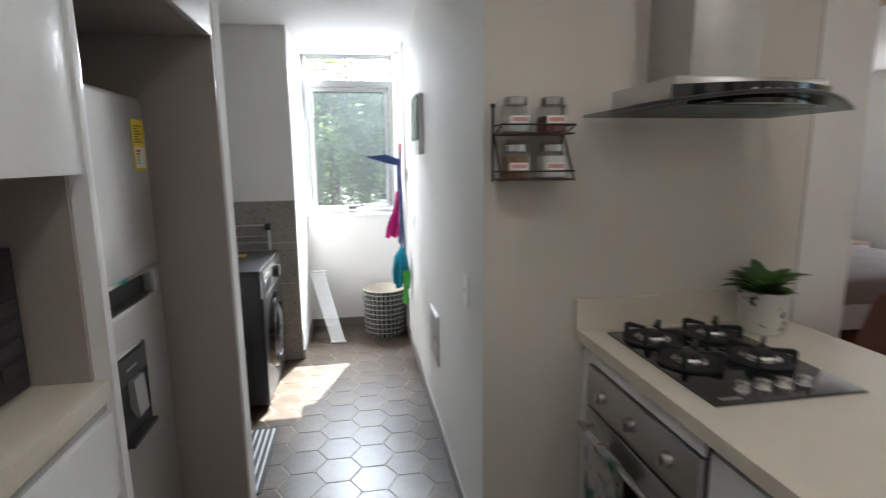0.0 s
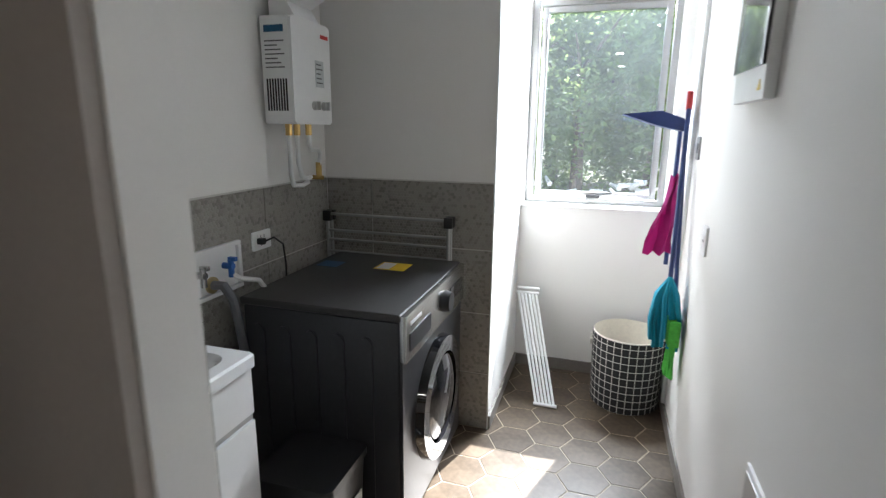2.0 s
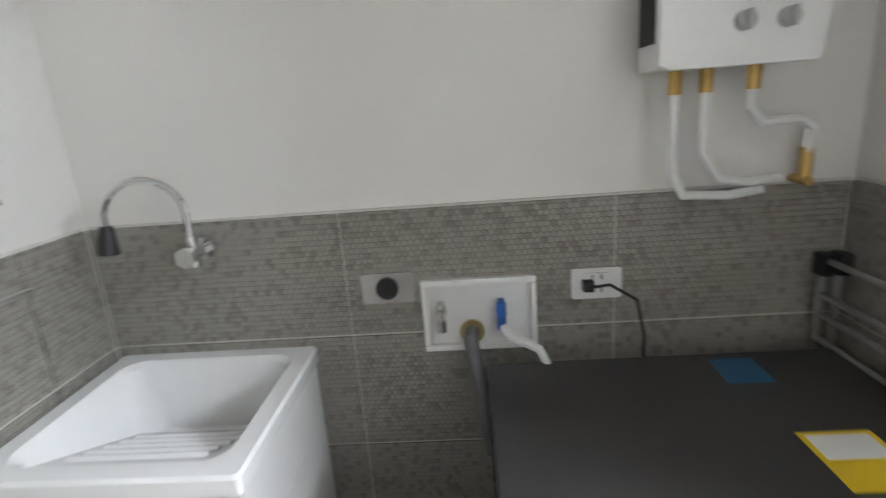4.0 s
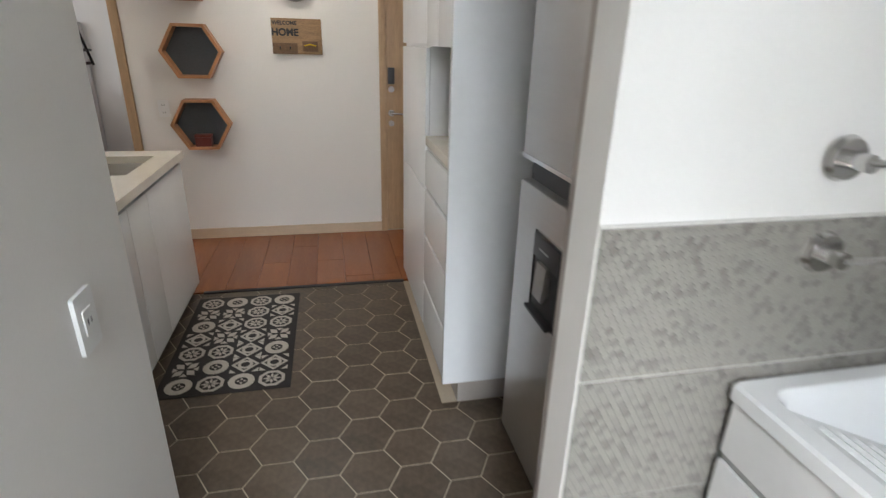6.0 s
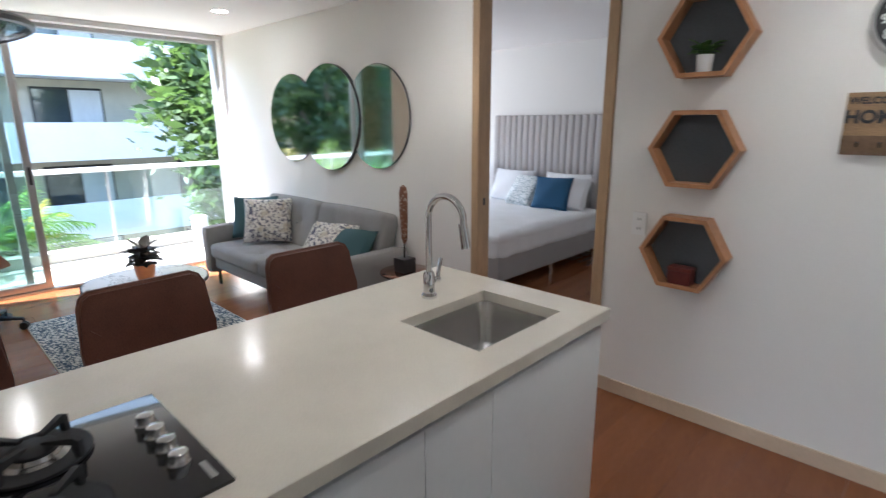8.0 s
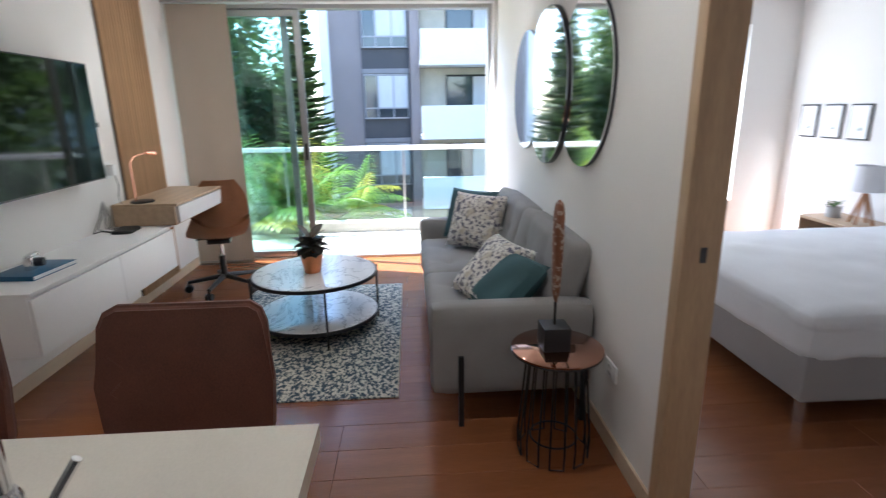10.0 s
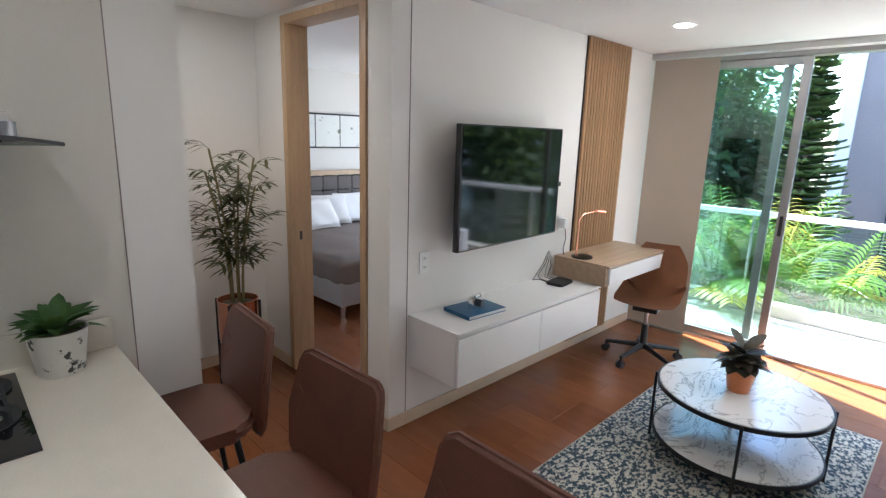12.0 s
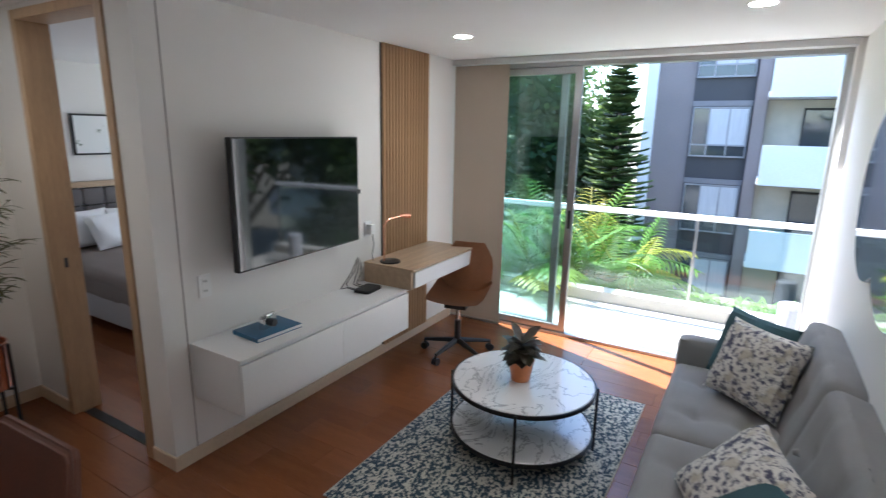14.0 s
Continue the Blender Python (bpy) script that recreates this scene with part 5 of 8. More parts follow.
for x, z in ((-1.353, 1.335), (-1.365, 1.158)):
    t = thing("stop_valve", "brushed steel wall stop valve with lever", "valve", x, 0.494, z, group="wall stop valves")
    bm = bmnew()
    rod(bm, (0, 0, 0), (0, 0.012, 0), 0.042, 0.036, 24)
    part("rosette", bm, STEELH, t)
    bm = bmnew()
    rod(bm, (0, 0.012, 0), (0, 0.05, 0), 0.016)
    tube(bm, [(0, 0.045, 0), (-0.03, 0.05, 0.0), (-0.085, 0.055, 0.0)], 0.007)
    part("lever", bm, STEELH, t)
wt = thing("laundry_tap", "chrome wall tap with swivel spout and black aerator", "tap", -1.70, 0.78, 1.165)
bm = bmnew()
rod(bm, (0, 0, 0), (0.02, 0, 0), 0.03, 0.026)
rod(bm, (0.02, 0, 0), (0.085, 0, 0), 0.016)
rod(bm, (0.06, 0, -0.03), (0.06, 0, 0.04), 0.013)
part("body", bm, CHROME, wt)
bm = bmnew()
rod(bm, (0.085, 0, 0), (0.105, 0, 0), 0.02, 0.024, 6)
part("handle", bm, CHROME, wt)
bm = bmnew()
tube(bm, [(0.06, 0, 0.03), (0.06, 0, 0.09)] + [(0.06 + 0.03 * (1 - math.cos(a)), -0.075 * (1 - math.cos(a)), 0.09 + 0.085 * math.sin(a)) for a in [math.pi * i / 12 for i in range(1, 12)]] + [(0.118, -0.148, 0.075)], 0.008, 10)
part("spout", bm, CHROME, wt)
bm = bmnew()
rod(bm, (0.118, -0.146, 0.085), (0.122, -0.152, 0.025), 0.013, 0.022, 14)
part("aerator", bm, BLACK, wt, "black rubber aerator")

# sockets on the laundry wall
def plate(name, m, w, h, label, material=WHITEP, slots=1, category="socket"):
    """A wall plate in the local xz plane, facing -y."""
    t = thing(name, label, category)
    t.matrix_world = m
    bm = bmnew()
    prism(bm, rounded(w, h, 0.006, 3), -0.008, 0.0, "xz")
    part("plate", bm, material, t)
    for i in range(slots):
        z = (i - (slots - 1) / 2) * h / (slots + 0.35)
        bm = bmnew()
        prism(bm, [(x, zz + z) for x, zz in rounded(w * 0.5, h / (slots + 0.9) * 0.8, 0.003, 2)], -0.0105, -0.008, "xz")
        mod = part("module", bm, WHITEP if material is WHITEP else BLACK, t)
        for s in (-1, 1):
            bm = bmnew()
            box(bm, s * w * 0.09 - 0.0015, s * w * 0.09 + 0.0015, -0.0112, -0.0104, z - 0.006, z + 0.006)
            part("slot", bm, BLACK, mod)
    return t


sp1 = thing("dryer_outlet", "steel plate with a round black power outlet", "socket", -1.701, 1.20, 1.035)
bm = bmnew()
prism(bm, rounded(0.125, 0.075, 0.006, 3), 0.0, 0.006, "yz")
part("plate", bm, STEELH, sp1)
bm = bmnew()
rod(bm, (0.006, 0.0, 0), (0.012, 0.0, 0), 0.027, None, 24)
part("outlet", bm, BLACK, sp1)
vb = thing("valve_box", "white recessed washing machine valve box with hoses", "valve box", -1.701, 1.415, 0.96)
bm = bmnew()
for b in ((0, 0.018, -0.135, 0.135, 0.075, 0.09), (0, 0.018, -0.135, 0.135, -0.09, -0.075), (0, 0.018, -0.135, -0.12, -0.075, 0.075), (0, 0.018, 0.12, 0.135, -0.075, 0.075)):
    box(bm, *b, bevel=0.004)
part("frame", bm, WHITEP, vb)
bm = bmnew()
box(bm, 0.0, 0.003, -0.12, 0.12, -0.075, 0.075)
part("back_plate", bm, WHITEP, vb)
for y, mt in ((-0.09, STEELH), (0.05, surface("blue_valve", (0.02, 0.12, 0.45), 0.4))):
    bm = bmnew()
    rod(bm, (0.003, y, 0.01), (0.045, y, 0.01), 0.012)
    rod(bm, (0.035, y, 0.035), (0.035, y, -0.03), 0.011)
    box(bm, 0.028, 0.06, y - 0.008, y + 0.008, 0.03, 0.045, 0.003)
    part("valve", bm, mt, vb)
bm = bmnew()
rod(bm, (0.003, -0.02, -0.045), (0.012, -0.02, -0.045), 0.03, None, 20)
part("drain_collar", bm, surface("brass_collar", (0.45, 0.36, 0.18), 0.4, 0.6), vb)
bm = bmnew()
tube(bm, [(0.01, -0.02, -0.045), (0.06, -0.025, -0.04), (0.085, -0.015, -0.09), (0.09, 0.0, -0.18), (0.10, 0.01, -0.32)], 0.017, 10)
part("drain_hose", bm, surface("grey_hose", (0.14, 0.14, 0.15), 0.5), vb)
bm = bmnew()
tube(bm, [(0.035, 0.05, -0.02), (0.06, 0.07, -0.04), (0.09, 0.13, -0.06), (0.11, 0.16, -0.12), (0.11, 0.16, -0.25)], 0.010, 8)
part("supply_hose", bm, WHITEP, vb)
tw = plate("wall_socket", pose(-1.701, 1.69, 1.02, 0, 0, 90), 0.115, 0.075, "white double wall socket over the washing machine", WHITEP, 2)
bm = bmnew()
box(bm, 0.008, 0.035, -0.035, -0.01, -0.012, 0.012, 0.004)
for v in bm.verts:
    v.co = Vector((v.co.x * 0 + 0.0 + v.co.y, -v.co.x, v.co.z))
part("plug", bm, BLACK, tw)
bm = bmnew()
tube(bm, [(-0.02, -0.035, 0), (0.02, -0.05, 0.01), (0.08, -0.05, -0.03), (0.10, -0.045, -0.12), (0.10, -0.04, -0.25)], 0.004, 6)
part("cable", bm, BLACK, tw)

# washing machine
wm = thing("washing_machine", "graphite front-loading washing machine with yellow stickers", "washing machine", -1.34, 1.80, 0)
bm = bmnew()
box(bm, -0.26, 0.34, -0.37, 0.37, 0.03, 0.845, 0.012, 3)
part("body", bm, GRAPH, wm)
bm = bmnew()
box(bm, -0.27, 0.345, -0.375, 0.375, 0.845, 0.872, 0.010, 3)
part("top_panel", bm, surface("dark_top", (0.045, 0.043, 0.042), 0.5, vary=0.1), wm)
for i in range(5):
    y = -0.371
    x0 = -0.20 + i * 0.105
    bm = bmnew()
    prism(bm, [(x + x0, z + 0.45) for x, z in rounded(0.05, 0.66, 0.024, 5)], -0.377, -0.369, "xz")
    bmesh.ops.bevel(bm, geom=[e for e in bm.edges if abs(e.verts[0].co.y - e.verts[1].co.y) < 1e-5 and e.verts[0].co.y < -0.374], offset=0.004, segments=2, affect="EDGES")
    part("side_rib", bm, GRAPH, wm)
bm = bmnew()
box(bm, 0.34, 0.365, -0.37, 0.37, 0.70, 0.868, 0.008)
cpw = part("control_panel", bm, STEELH, wm)
bm = bmnew()
rod(bm, (0.365, 0.06, 0.785), (0.395, 0.06, 0.785), 0.045, 0.04, 28)
part("dial", bm, BLACK, cpw)
bm = bmnew()
box(bm, 0.365, 0.368, 0.14, 0.33, 0.755, 0.815, 0.002)
part("display", bm, GLASSB, cpw)
bm = bmnew()
box(bm, 0.365, 0.369, -0.34, -0.12, 0.735, 0.80, 0.003)
part("detergent_drawer", bm, GRAPH, cpw)
bm = bmnew()
box(bm, 0.365, 0.3665, -0.33, -0.22, 0.825, 0.838)
part("mark", bm, WHITEP, cpw, "pale printed maker's mark")
bm = bmnew()
box(bm, 0.34, 0.352, -0.37, 0.37, 0.04, 0.70, 0.004)
part("front_panel", bm, GRAPH, wm)
bm = bmnew()
for r0, r1, x0, x1 in ((0.185, 0.255, 0.352, 0.385),):
    o = [(r1 * math.cos(k * math.tau / 40), 0.40 + r1 * math.sin(k * math.tau / 40)) for k in range(40)]
    i_ = [(r0 * math.cos(k * math.tau / 40), 0.40 + r0 * math.sin(k * math.tau / 40)) for k in range(40)]
    vo0, vi1 = [bm.verts.new((x0, a, b)) for a, b in o], [bm.verts.new((x1, a, b)) for a, b in i_]
    vo1, vi0 = [bm.verts.new((x1, a * 0.97, (b - 0.4) * 0.97 + 0.4)) for a, b in o], [bm.verts.new((x0, a, b)) for a, b in i_]
    for k in range(40):
        j = (k + 1) % 40
        bm.faces.new((vo0[k], vo0[j], vo1[j], vo1[k]))
        bm.faces.new((vo1[k], vo1[j], vi1[j], vi1[k]))
        bm.faces.new((vi1[k], vi1[j], vi0[j], vi0[k]))
drw = part("door_ring", bm, GLASSB, wm)
bm = bmnew()
lathe(bm, [(0.185, 0), (0.17, 0.02), (0.11, 0.038), (0.02, 0.042)], seg=36)
bmesh.ops.rotate(bm, verts=bm.verts, cent=(0, 0, 0), matrix=Matrix.Rotation(radians(90), 3, "Y"))
bmesh.ops.translate(bm, verts=bm.verts, vec=(0.358, 0, 0.40))
part("door_glass", bm, GLASSB, drw)
for nm, b, mt in (("sticker", (0.02, 0.16, 0.13, 0.25, 0.872, 0.8728), YEL), ("sticker_field", (0.03, 0.09, 0.14, 0.24, 0.8728, 0.8734), WHITEP), ("sticker", (-0.24, -0.14, 0.10, 0.19, 0.872, 0.8728), BOOKB)):
    bm = bmnew()
    box(bm, *b)
    part(nm, bm, mt, wm, "coloured paper sticker")
for x in (-0.2, 0.28):
    for y in (-0.3, 0.3):
        bm = bmnew()
        rod(bm, (x, y, 0), (x, y, 0.035), 0.022)
        part("foot", bm, RUBBER, wm)

# folding drying rack behind the machine
dy = thing("folding_airer", "folded grey metal clothes airer against the tiles", "clothes airer", -1.28, 2.20, 0)
for y in (-0.02, 0.015):
    for x in (-0.39, 0.224):
        bm = bmnew()
        rod(bm, (x, y, 0), (x, y, 1.05), 0.009)
        part("upright", bm, ALU, dy)
        bm = bmnew()
        box(bm, x - 0.02, x + 0.02, y - 0.014, y + 0.014, 1.02, 1.07, 0.006)
        part("joint", bm, BLACK, dy)
for z in (1.055, 0.975, 0.93, 0.87):
    bm = bmnew()
    rod(bm, (-0.39, -0.02, z), (0.224, -0.02, z), 0.007)
    part("bar", bm, ALU, dy)

# waste bin between sink and machine
wb = thing("waste_bin", "black waste bin with a white paper label", "bin", -1.225, 1.235, 0)
bm = bmnew()
prism(bm, rounded(0.26, 0.26, 0.03, 4), 0.0, 0.40)
for v in bm.verts:
    if v.co.z < 0.1:
        v.co.x *= 0.85
        v.co.y *= 0.85
part("body", bm, BLACK, wb)
bm = bmnew()
prism(bm, rounded(0.275, 0.275, 0.03, 4), 0.40, 0.425)
part("lid", bm, BLACK, wb)
bm = bmnew()
box(bm, 0.129, 0.133, -0.02, 0.08, 0.18, 0.29)
part("label", bm, WHITEP, wb)

# gas water heater
gh = thing("water_heater", "white gas water heater on the wall with white flue", "water heater", -1.71, 1.915, 1.475)
bm = bmnew()
box(bm, 0.012, 0.135, -0.145, 0.145, 0.0, 0.40, 0.008)
part("case", bm, WHITEP, gh)
bm = bmnew()
prism(bm, [(-0.125, 0.0), (0.125, 0.0), (0.145, 0.01), (0.145, 0.39), (0.125, 0.40), (-0.125, 0.40), (-0.145, 0.39), (-0.145, 0.01)], 0.135, 0.148, "yz")
part("front_cover", bm, WHITEP, gh)
for y in (0.0, 0.075):
    bm = bmnew()
    rod(bm, (0.148, y, 0.075), (0.165, y, 0.075), 0.018, 0.016, 20)
    box(bm, 0.163, 0.178, y - 0.004, y + 0.004, 0.058, 0.092, 0.002)
    part("knob", bm, ALU, gh)
bm = bmnew()
box(bm, 0.148, 0.1495, 0.02, 0.085, 0.15, 0.255)
part("sticker", bm, surface("grey_sticker", (0.50, 0.52, 0.52), 0.5), gh)
for i in range(5):
    bm = bmnew()
    box(bm, 0.1495, 0.150, 0.026, 0.075 - 0.008 * (i % 3), 0.165 + i * 0.018, 0.17 + i * 0.018)
    part("text_bar", bm, GRAPH, gh)
bm = bmnew()
box(bm, 0.148, 0.1492, 0.07, 0.13, 0.345, 0.36)
part("mark", bm, surface("red_mark", (0.5, 0.03, 0.03), 0.5), gh, "small red maker's mark")
for i in range(8):
    bm = bmnew()
    box(bm, 0.03 + i * 0.012, 0.037 + i * 0.012, -0.1468, -0.1445, 0.05, 0.17)
    part("vent_slot", bm, BLACK, gh)
for i in range(7):
    bm = bmnew()
    box(bm, 0.03, 0.115 - 0.015 * (i % 3), -0.1462, -0.1448, 0.21 + i * 0.016, 0.214 + i * 0.016)
    part("text_bar", bm, GRAPH, gh)
bm = bmnew()
box(bm, 0.03, 0.115, -0.1465, -0.1448, 0.34, 0.365)
part("side_mark", bm, BOOKB, gh)
bm = bmnew()
prism(bm, [(0.02, 0.40), (0.135, 0.40), (0.10, 0.46), (0.175, 0.50), (0.175, 0.52), (0.02, 0.52)], -0.09, 0.09, "xy")
for v in bm.verts:
    v.co = Vector((v.co.x, v.co.z, v.co.y))
part("draught_hood", bm, WHITEP, gh)
bm = bmnew()
rod(bm, (0.085, 0, 0.52), (0.085, 0, CEIL - 1.477), 0.055, None, 24)
part("flue", bm, WHITEP, gh)
BRASS = surface("brass", (0.55, 0.37, 0.13), 0.3, 0.9)
for k, (y, pts) in enumerate(((-0.09, [(0.08, -0.09, -0.03), (0.08, -0.09, -0.20), (0.07, -0.06, -0.25), (0.05, 0.04, -0.26), (0.03, 0.12, -0.255)]), (-0.03, [(0.08, -0.03, -0.03), (0.08, -0.03, -0.16), (0.07, 0.01, -0.22), (0.05, 0.08, -0.235), (0.02, 0.16, -0.235)]),
                              (0.06, [(0.08, 0.06, -0.03), (0.08, 0.06, -0.08), (0.07, 0.09, -0.11), (0.06, 0.17, -0.11), (0.05, 0.20, -0.13), (0.04, 0.20, -0.21)]))):
    bm = bmnew()
    rod(bm, (0.08, y, 0.0), (0.08, y, -0.045), 0.014, None, 8)
    part("fitting", bm, BRASS, gh)
    bm = bmnew()
    tube(bm, pts, 0.010, 8)
    part("pipe", bm, WHITEP, gh)
bm = bmnew()
rod(bm, (0.04, 0.20, -0.17), (0.04, 0.20, -0.235), 0.014, None, 8)
rod(bm, (0.0, 0.20, -0.24), (0.06, 0.20, -0.24), 0.010)
part("gas_valve", bm, BRASS, gh)

# white folding rack leaning in the niche
fk = thing("folding_rack", "white folded metal rack leaning on the wall", "rack", -0.70, 2.80, 0)
for i in range(6):
    bm = bmnew()
    tube(bm, [(0.045 + i * 0.019, -0.25, 0.008), (-0.13 + i * 0.021, 0.11, 0.52)], 0.007, 6)
    part("bar", bm, WHITEP, fk)
for p, q in (((0.03, -0.25, 0.011), (0.155, -0.25, 0.011)), ((-0.14, 0.11, 0.52), (-0.01, 0.11, 0.52)), ((-0.14, 0.14, 0.54), (-0.01, 0.14, 0.54))):
    bm = bmnew()
    tube(bm, [p, q], 0.01, 8)
    part("end_bar", bm, WHITEP, fk)

# laundry basket with a checked cover
CHECK = bpy.data.materials.new("checked_cloth")
CHECK.use_nodes = True
nt = CHECK.node_tree
cb = nt.nodes["Principled BSDF"]
cb.inputs["Roughness"].default_value = 0.9
tc = nt.nodes.new("ShaderNodeTexCoord")
sx = nt.nodes.new("ShaderNodeSeparateXYZ")
nt.links.new(tc.outputs["Object"], sx.inputs[0])
at2 = nt.nodes.new("ShaderNodeMath")
at2.operation = "ARCTAN2"
nt.links.new(sx.outputs["X"], at2.inputs[0])
nt.links.new(sx.outputs["Y"], at2.inputs[1])
lines = []
for src_, k in ((at2.outputs[0], 30 / math.tau), (sx.outputs["Z"], 24.0)):
    mu_, fr_, lt = (nt.nodes.new("ShaderNodeMath") for _ in range(3))
    mu_.operation, fr_.operation, lt.operation = "MULTIPLY", "FRACT", "LESS_THAN"
    mu_.inputs[1].default_value, lt.inputs[1].default_value = k, 0.095
    nt.links.new(src_, mu_.inputs[0])
    nt.links.new(mu_.outputs[0], fr_.inputs[0])
    nt.links.new(fr_.outputs[0], lt.inputs[0])
    lines.append(lt)
mxm = nt.nodes.new("ShaderNodeMath")
mxm.operation = "MAXIMUM"
nt.links.new(lines[0].outputs[0], mxm.inputs[0])
nt.links.new(lines[1].outputs[0], mxm.inputs[1])
mc = nt.nodes.new("ShaderNodeMix")
mc.data_type = "RGBA"
mc.inputs["A"].default_value, mc.inputs["B"].default_value = (0.02, 0.02, 0.022, 1), (0.62, 0.60, 0.55, 1)
nt.links.new(mxm.outputs[0], mc.inputs["Factor"])
nt.links.new(mc.outputs["Result"], cb.inputs["Base Color"])
bk = thing("laundry_basket", "black and white checked fabric laundry basket", "basket", -0.20, 2.76, 0)
bm = bmnew()
lathe(bm, [(0.165, 0.0), (0.178, 0.01), (0.185, 0.20), (0.190, 0.40), (0.187, 0.405), (0.185, 0.40), (0.172, 0.012)], seg=40)
part("side", bm, CHECK, bk)
bm = bmnew()
lathe(bm, [(0.170, 0.014), (0.1845, 0.40), (0.186, 0.409), (0.182, 0.411), (0.178, 0.40), (0.172, 0.20), (0.165, 0.03), (0.02, 0.025)], seg=40)
part("lining", bm, surface("cream_lining", (0.72, 0.67, 0.58), 0.95, vary=0.1), bk)
for s in (-1, 1):
    bm = bmnew()
    tube(bm, arc((s * 0.192, 0, 0.36), 0.04, 180, 360, 8, (0, 1, 0), (0, 0, 1)), 0.008, 6)
    part("handle", bm, surface("rope_handle", (0.55, 0.52, 0.46), 0.9), bk)

# cleaning tools on the wall
BLUEP = surface("navy_plastic", (0.012, 0.03, 0.13), 0.4)
dpn = thing("dustpan", "navy blue dustpan hanging with its long handle", "dustpan", -0.06, 2.74, 0.80)
bm = bmnew()
rod(bm, (0.0, 0, 0.0), (0.0, 0, 0.70), 0.011)
part("handle", bm, BLUEP, dpn)
bm = bmnew()
prism(bm, [(0.01, 0.66), (0.0, 0.72), (-0.10, 0.755), (-0.27, 0.74), (-0.12, 0.69)], -0.11, 0.11, "xz")
part("pan", bm, BLUEP, dpn)
mp_ = thing("mop", "turquoise string mop hanging head down", "mop", -0.075, 2.40, 0.40)
bm = bmnew()
rod(bm, (0.03, 0.25, 1.17), (0.0, 0, 0.40), 0.011)
part("handle", bm, BLUEP, mp_)
bm = bmnew()
rod(bm, (0.03, 0.25, 1.16), (0.033, 0.272, 1.24), 0.014)
part("grip", bm, surface("red_stick", (0.45, 0.03, 0.03), 0.4), mp_, "red plastic grip")
TURQ = surface("turquoise_yarn", (0.01, 0.24, 0.34), 0.9, vary=0.3, grain=200, bump=0.5)
rnd = random.Random(3)
for i in range(34):
    a, r = rnd.uniform(0, math.tau), rnd.uniform(0.03, 0.085)
    bm = bmnew()
    tube(bm, [(0, 0, 0.42), (r * 0.6 * math.cos(a) - 0.01, r * 0.7 * math.sin(a), 0.34), (min(0.055, r * math.cos(a)), r * math.sin(a), 0.22), (min(0.055, 0.9 * r * math.cos(a)), 0.9 * r * math.sin(a), 0.09 + rnd.uniform(0, 0.06))], 0.010, 5)
    part("strand", bm, TURQ, mp_)
brm = thing("broom", "green bristle broom hanging beside the mop", "broom", -0.045, 2.36, 0.37)
bm = bmnew()
rod(bm, (0.0, 0.30, 1.05), (0.0, 0.02, 0.25), 0.010)
part("handle", bm, BLUEP, brm)
GRN = surface("green_bristle", (0.08, 0.45, 0.05), 0.7, vary=0.3)
for i in range(14):
    bm = bmnew()
    rod(bm, (rnd.uniform(-0.01, 0.01), -0.03 + i * 0.005, 0.16), (rnd.uniform(-0.02, 0.02), -0.05 + i * 0.008, 0.0), 0.006, 0.008, 5)
    part("bristle", bm, GRN, brm)
bm = bmnew()
box(bm, -0.025, 0.025, -0.05, 0.06, 0.15, 0.27, 0.01)
part("head", bm, GRN, brm)
clh = thing("cleaning_cloth", "magenta cloth hanging from a wall hook", "cloth", -0.03, 2.72, 0.86)
bm = bmnew()
g = [[bm.verts.new((-0.012 - j * 0.024 * (1.0 - 0.13 * i) - 0.01 * math.sin(i * 1.3 + j), -0.02 + 0.02 * math.sin(j * 1.9 + i * 0.4), i * 0.066 + 0.012 * math.sin(j * 2.1))) for j in range(7)] for i in range(7)]
for a, b in zip(g, g[1:]):
    for k in range(6):
        bm.faces.new((a[k], a[k + 1], b[k + 1], b[k]))
bmesh.ops.solidify(bm, geom=bm.faces[:], thickness=0.006)
part("cloth", bm, surface("magenta_cloth", (0.36, 0.02, 0.17), 0.9, vary=0.15, grain=200, bump=0.4), clh)
bm = bmnew()
tube(bm, [(0.03, 0, 0.40), (-0.02, 0, 0.40), (-0.03, 0, 0.38)], 0.004, 6)
part("hook", bm, STEELH, clh)
# fittings on the hall wall
plate("wall_switch", pose(-0.001, 0.255, 1.0, 0, 0, -90), 0.075, 0.12, "white single light switch", WHITEP, 1, "light switch")
plate("wall_switch", pose(-0.001, 2.13, 1.05, 0, 0, -90), 0.075, 0.115, "white wall socket beside the mop", WHITEP, 1)
plate("wall_switch", pose(-0.001, 2.52, 1.39, 0, 0, -90), 0.06, 0.10, "small grey cable outlet near the window", surface("grey_outlet", (0.35, 0.35, 0.35), 0.5), 1)
ac = thing("access_panel", "grey metal valve access panel low on the wall", "access panel", -0.001, 1.115, 0.535)
bm = bmnew()
box(bm, -0.008, 0.0, -0.135, 0.135, -0.155, 0.135, 0.003)
part("frame", bm, LACQW, ac)
bm = bmnew()
box(bm, -0.012, -0.008, -0.12, 0.12, -0.14, 0.12, 0.002)
part("door", bm, ALU, ac)
bm = bmnew()
rod(bm, (-0.012, -0.09, 0.0), (-0.02, -0.09, 0.0), 0.014)
part("latch", bm, CHROME, ac)
pf = thing("breaker_panel", "white breaker box with smoked glossy door on the wall", "breaker box", -0.001, 1.66, 1.725)
bm = bmnew()
box(bm, -0.030, 0.0, -0.165, 0.165, -0.18, 0.18, 0.006)
part("body", bm, WHITEP, pf)
bm = bmnew()
box(bm, -0.040, -0.030, -0.158, 0.158, -0.095, 0.176, 0.004)
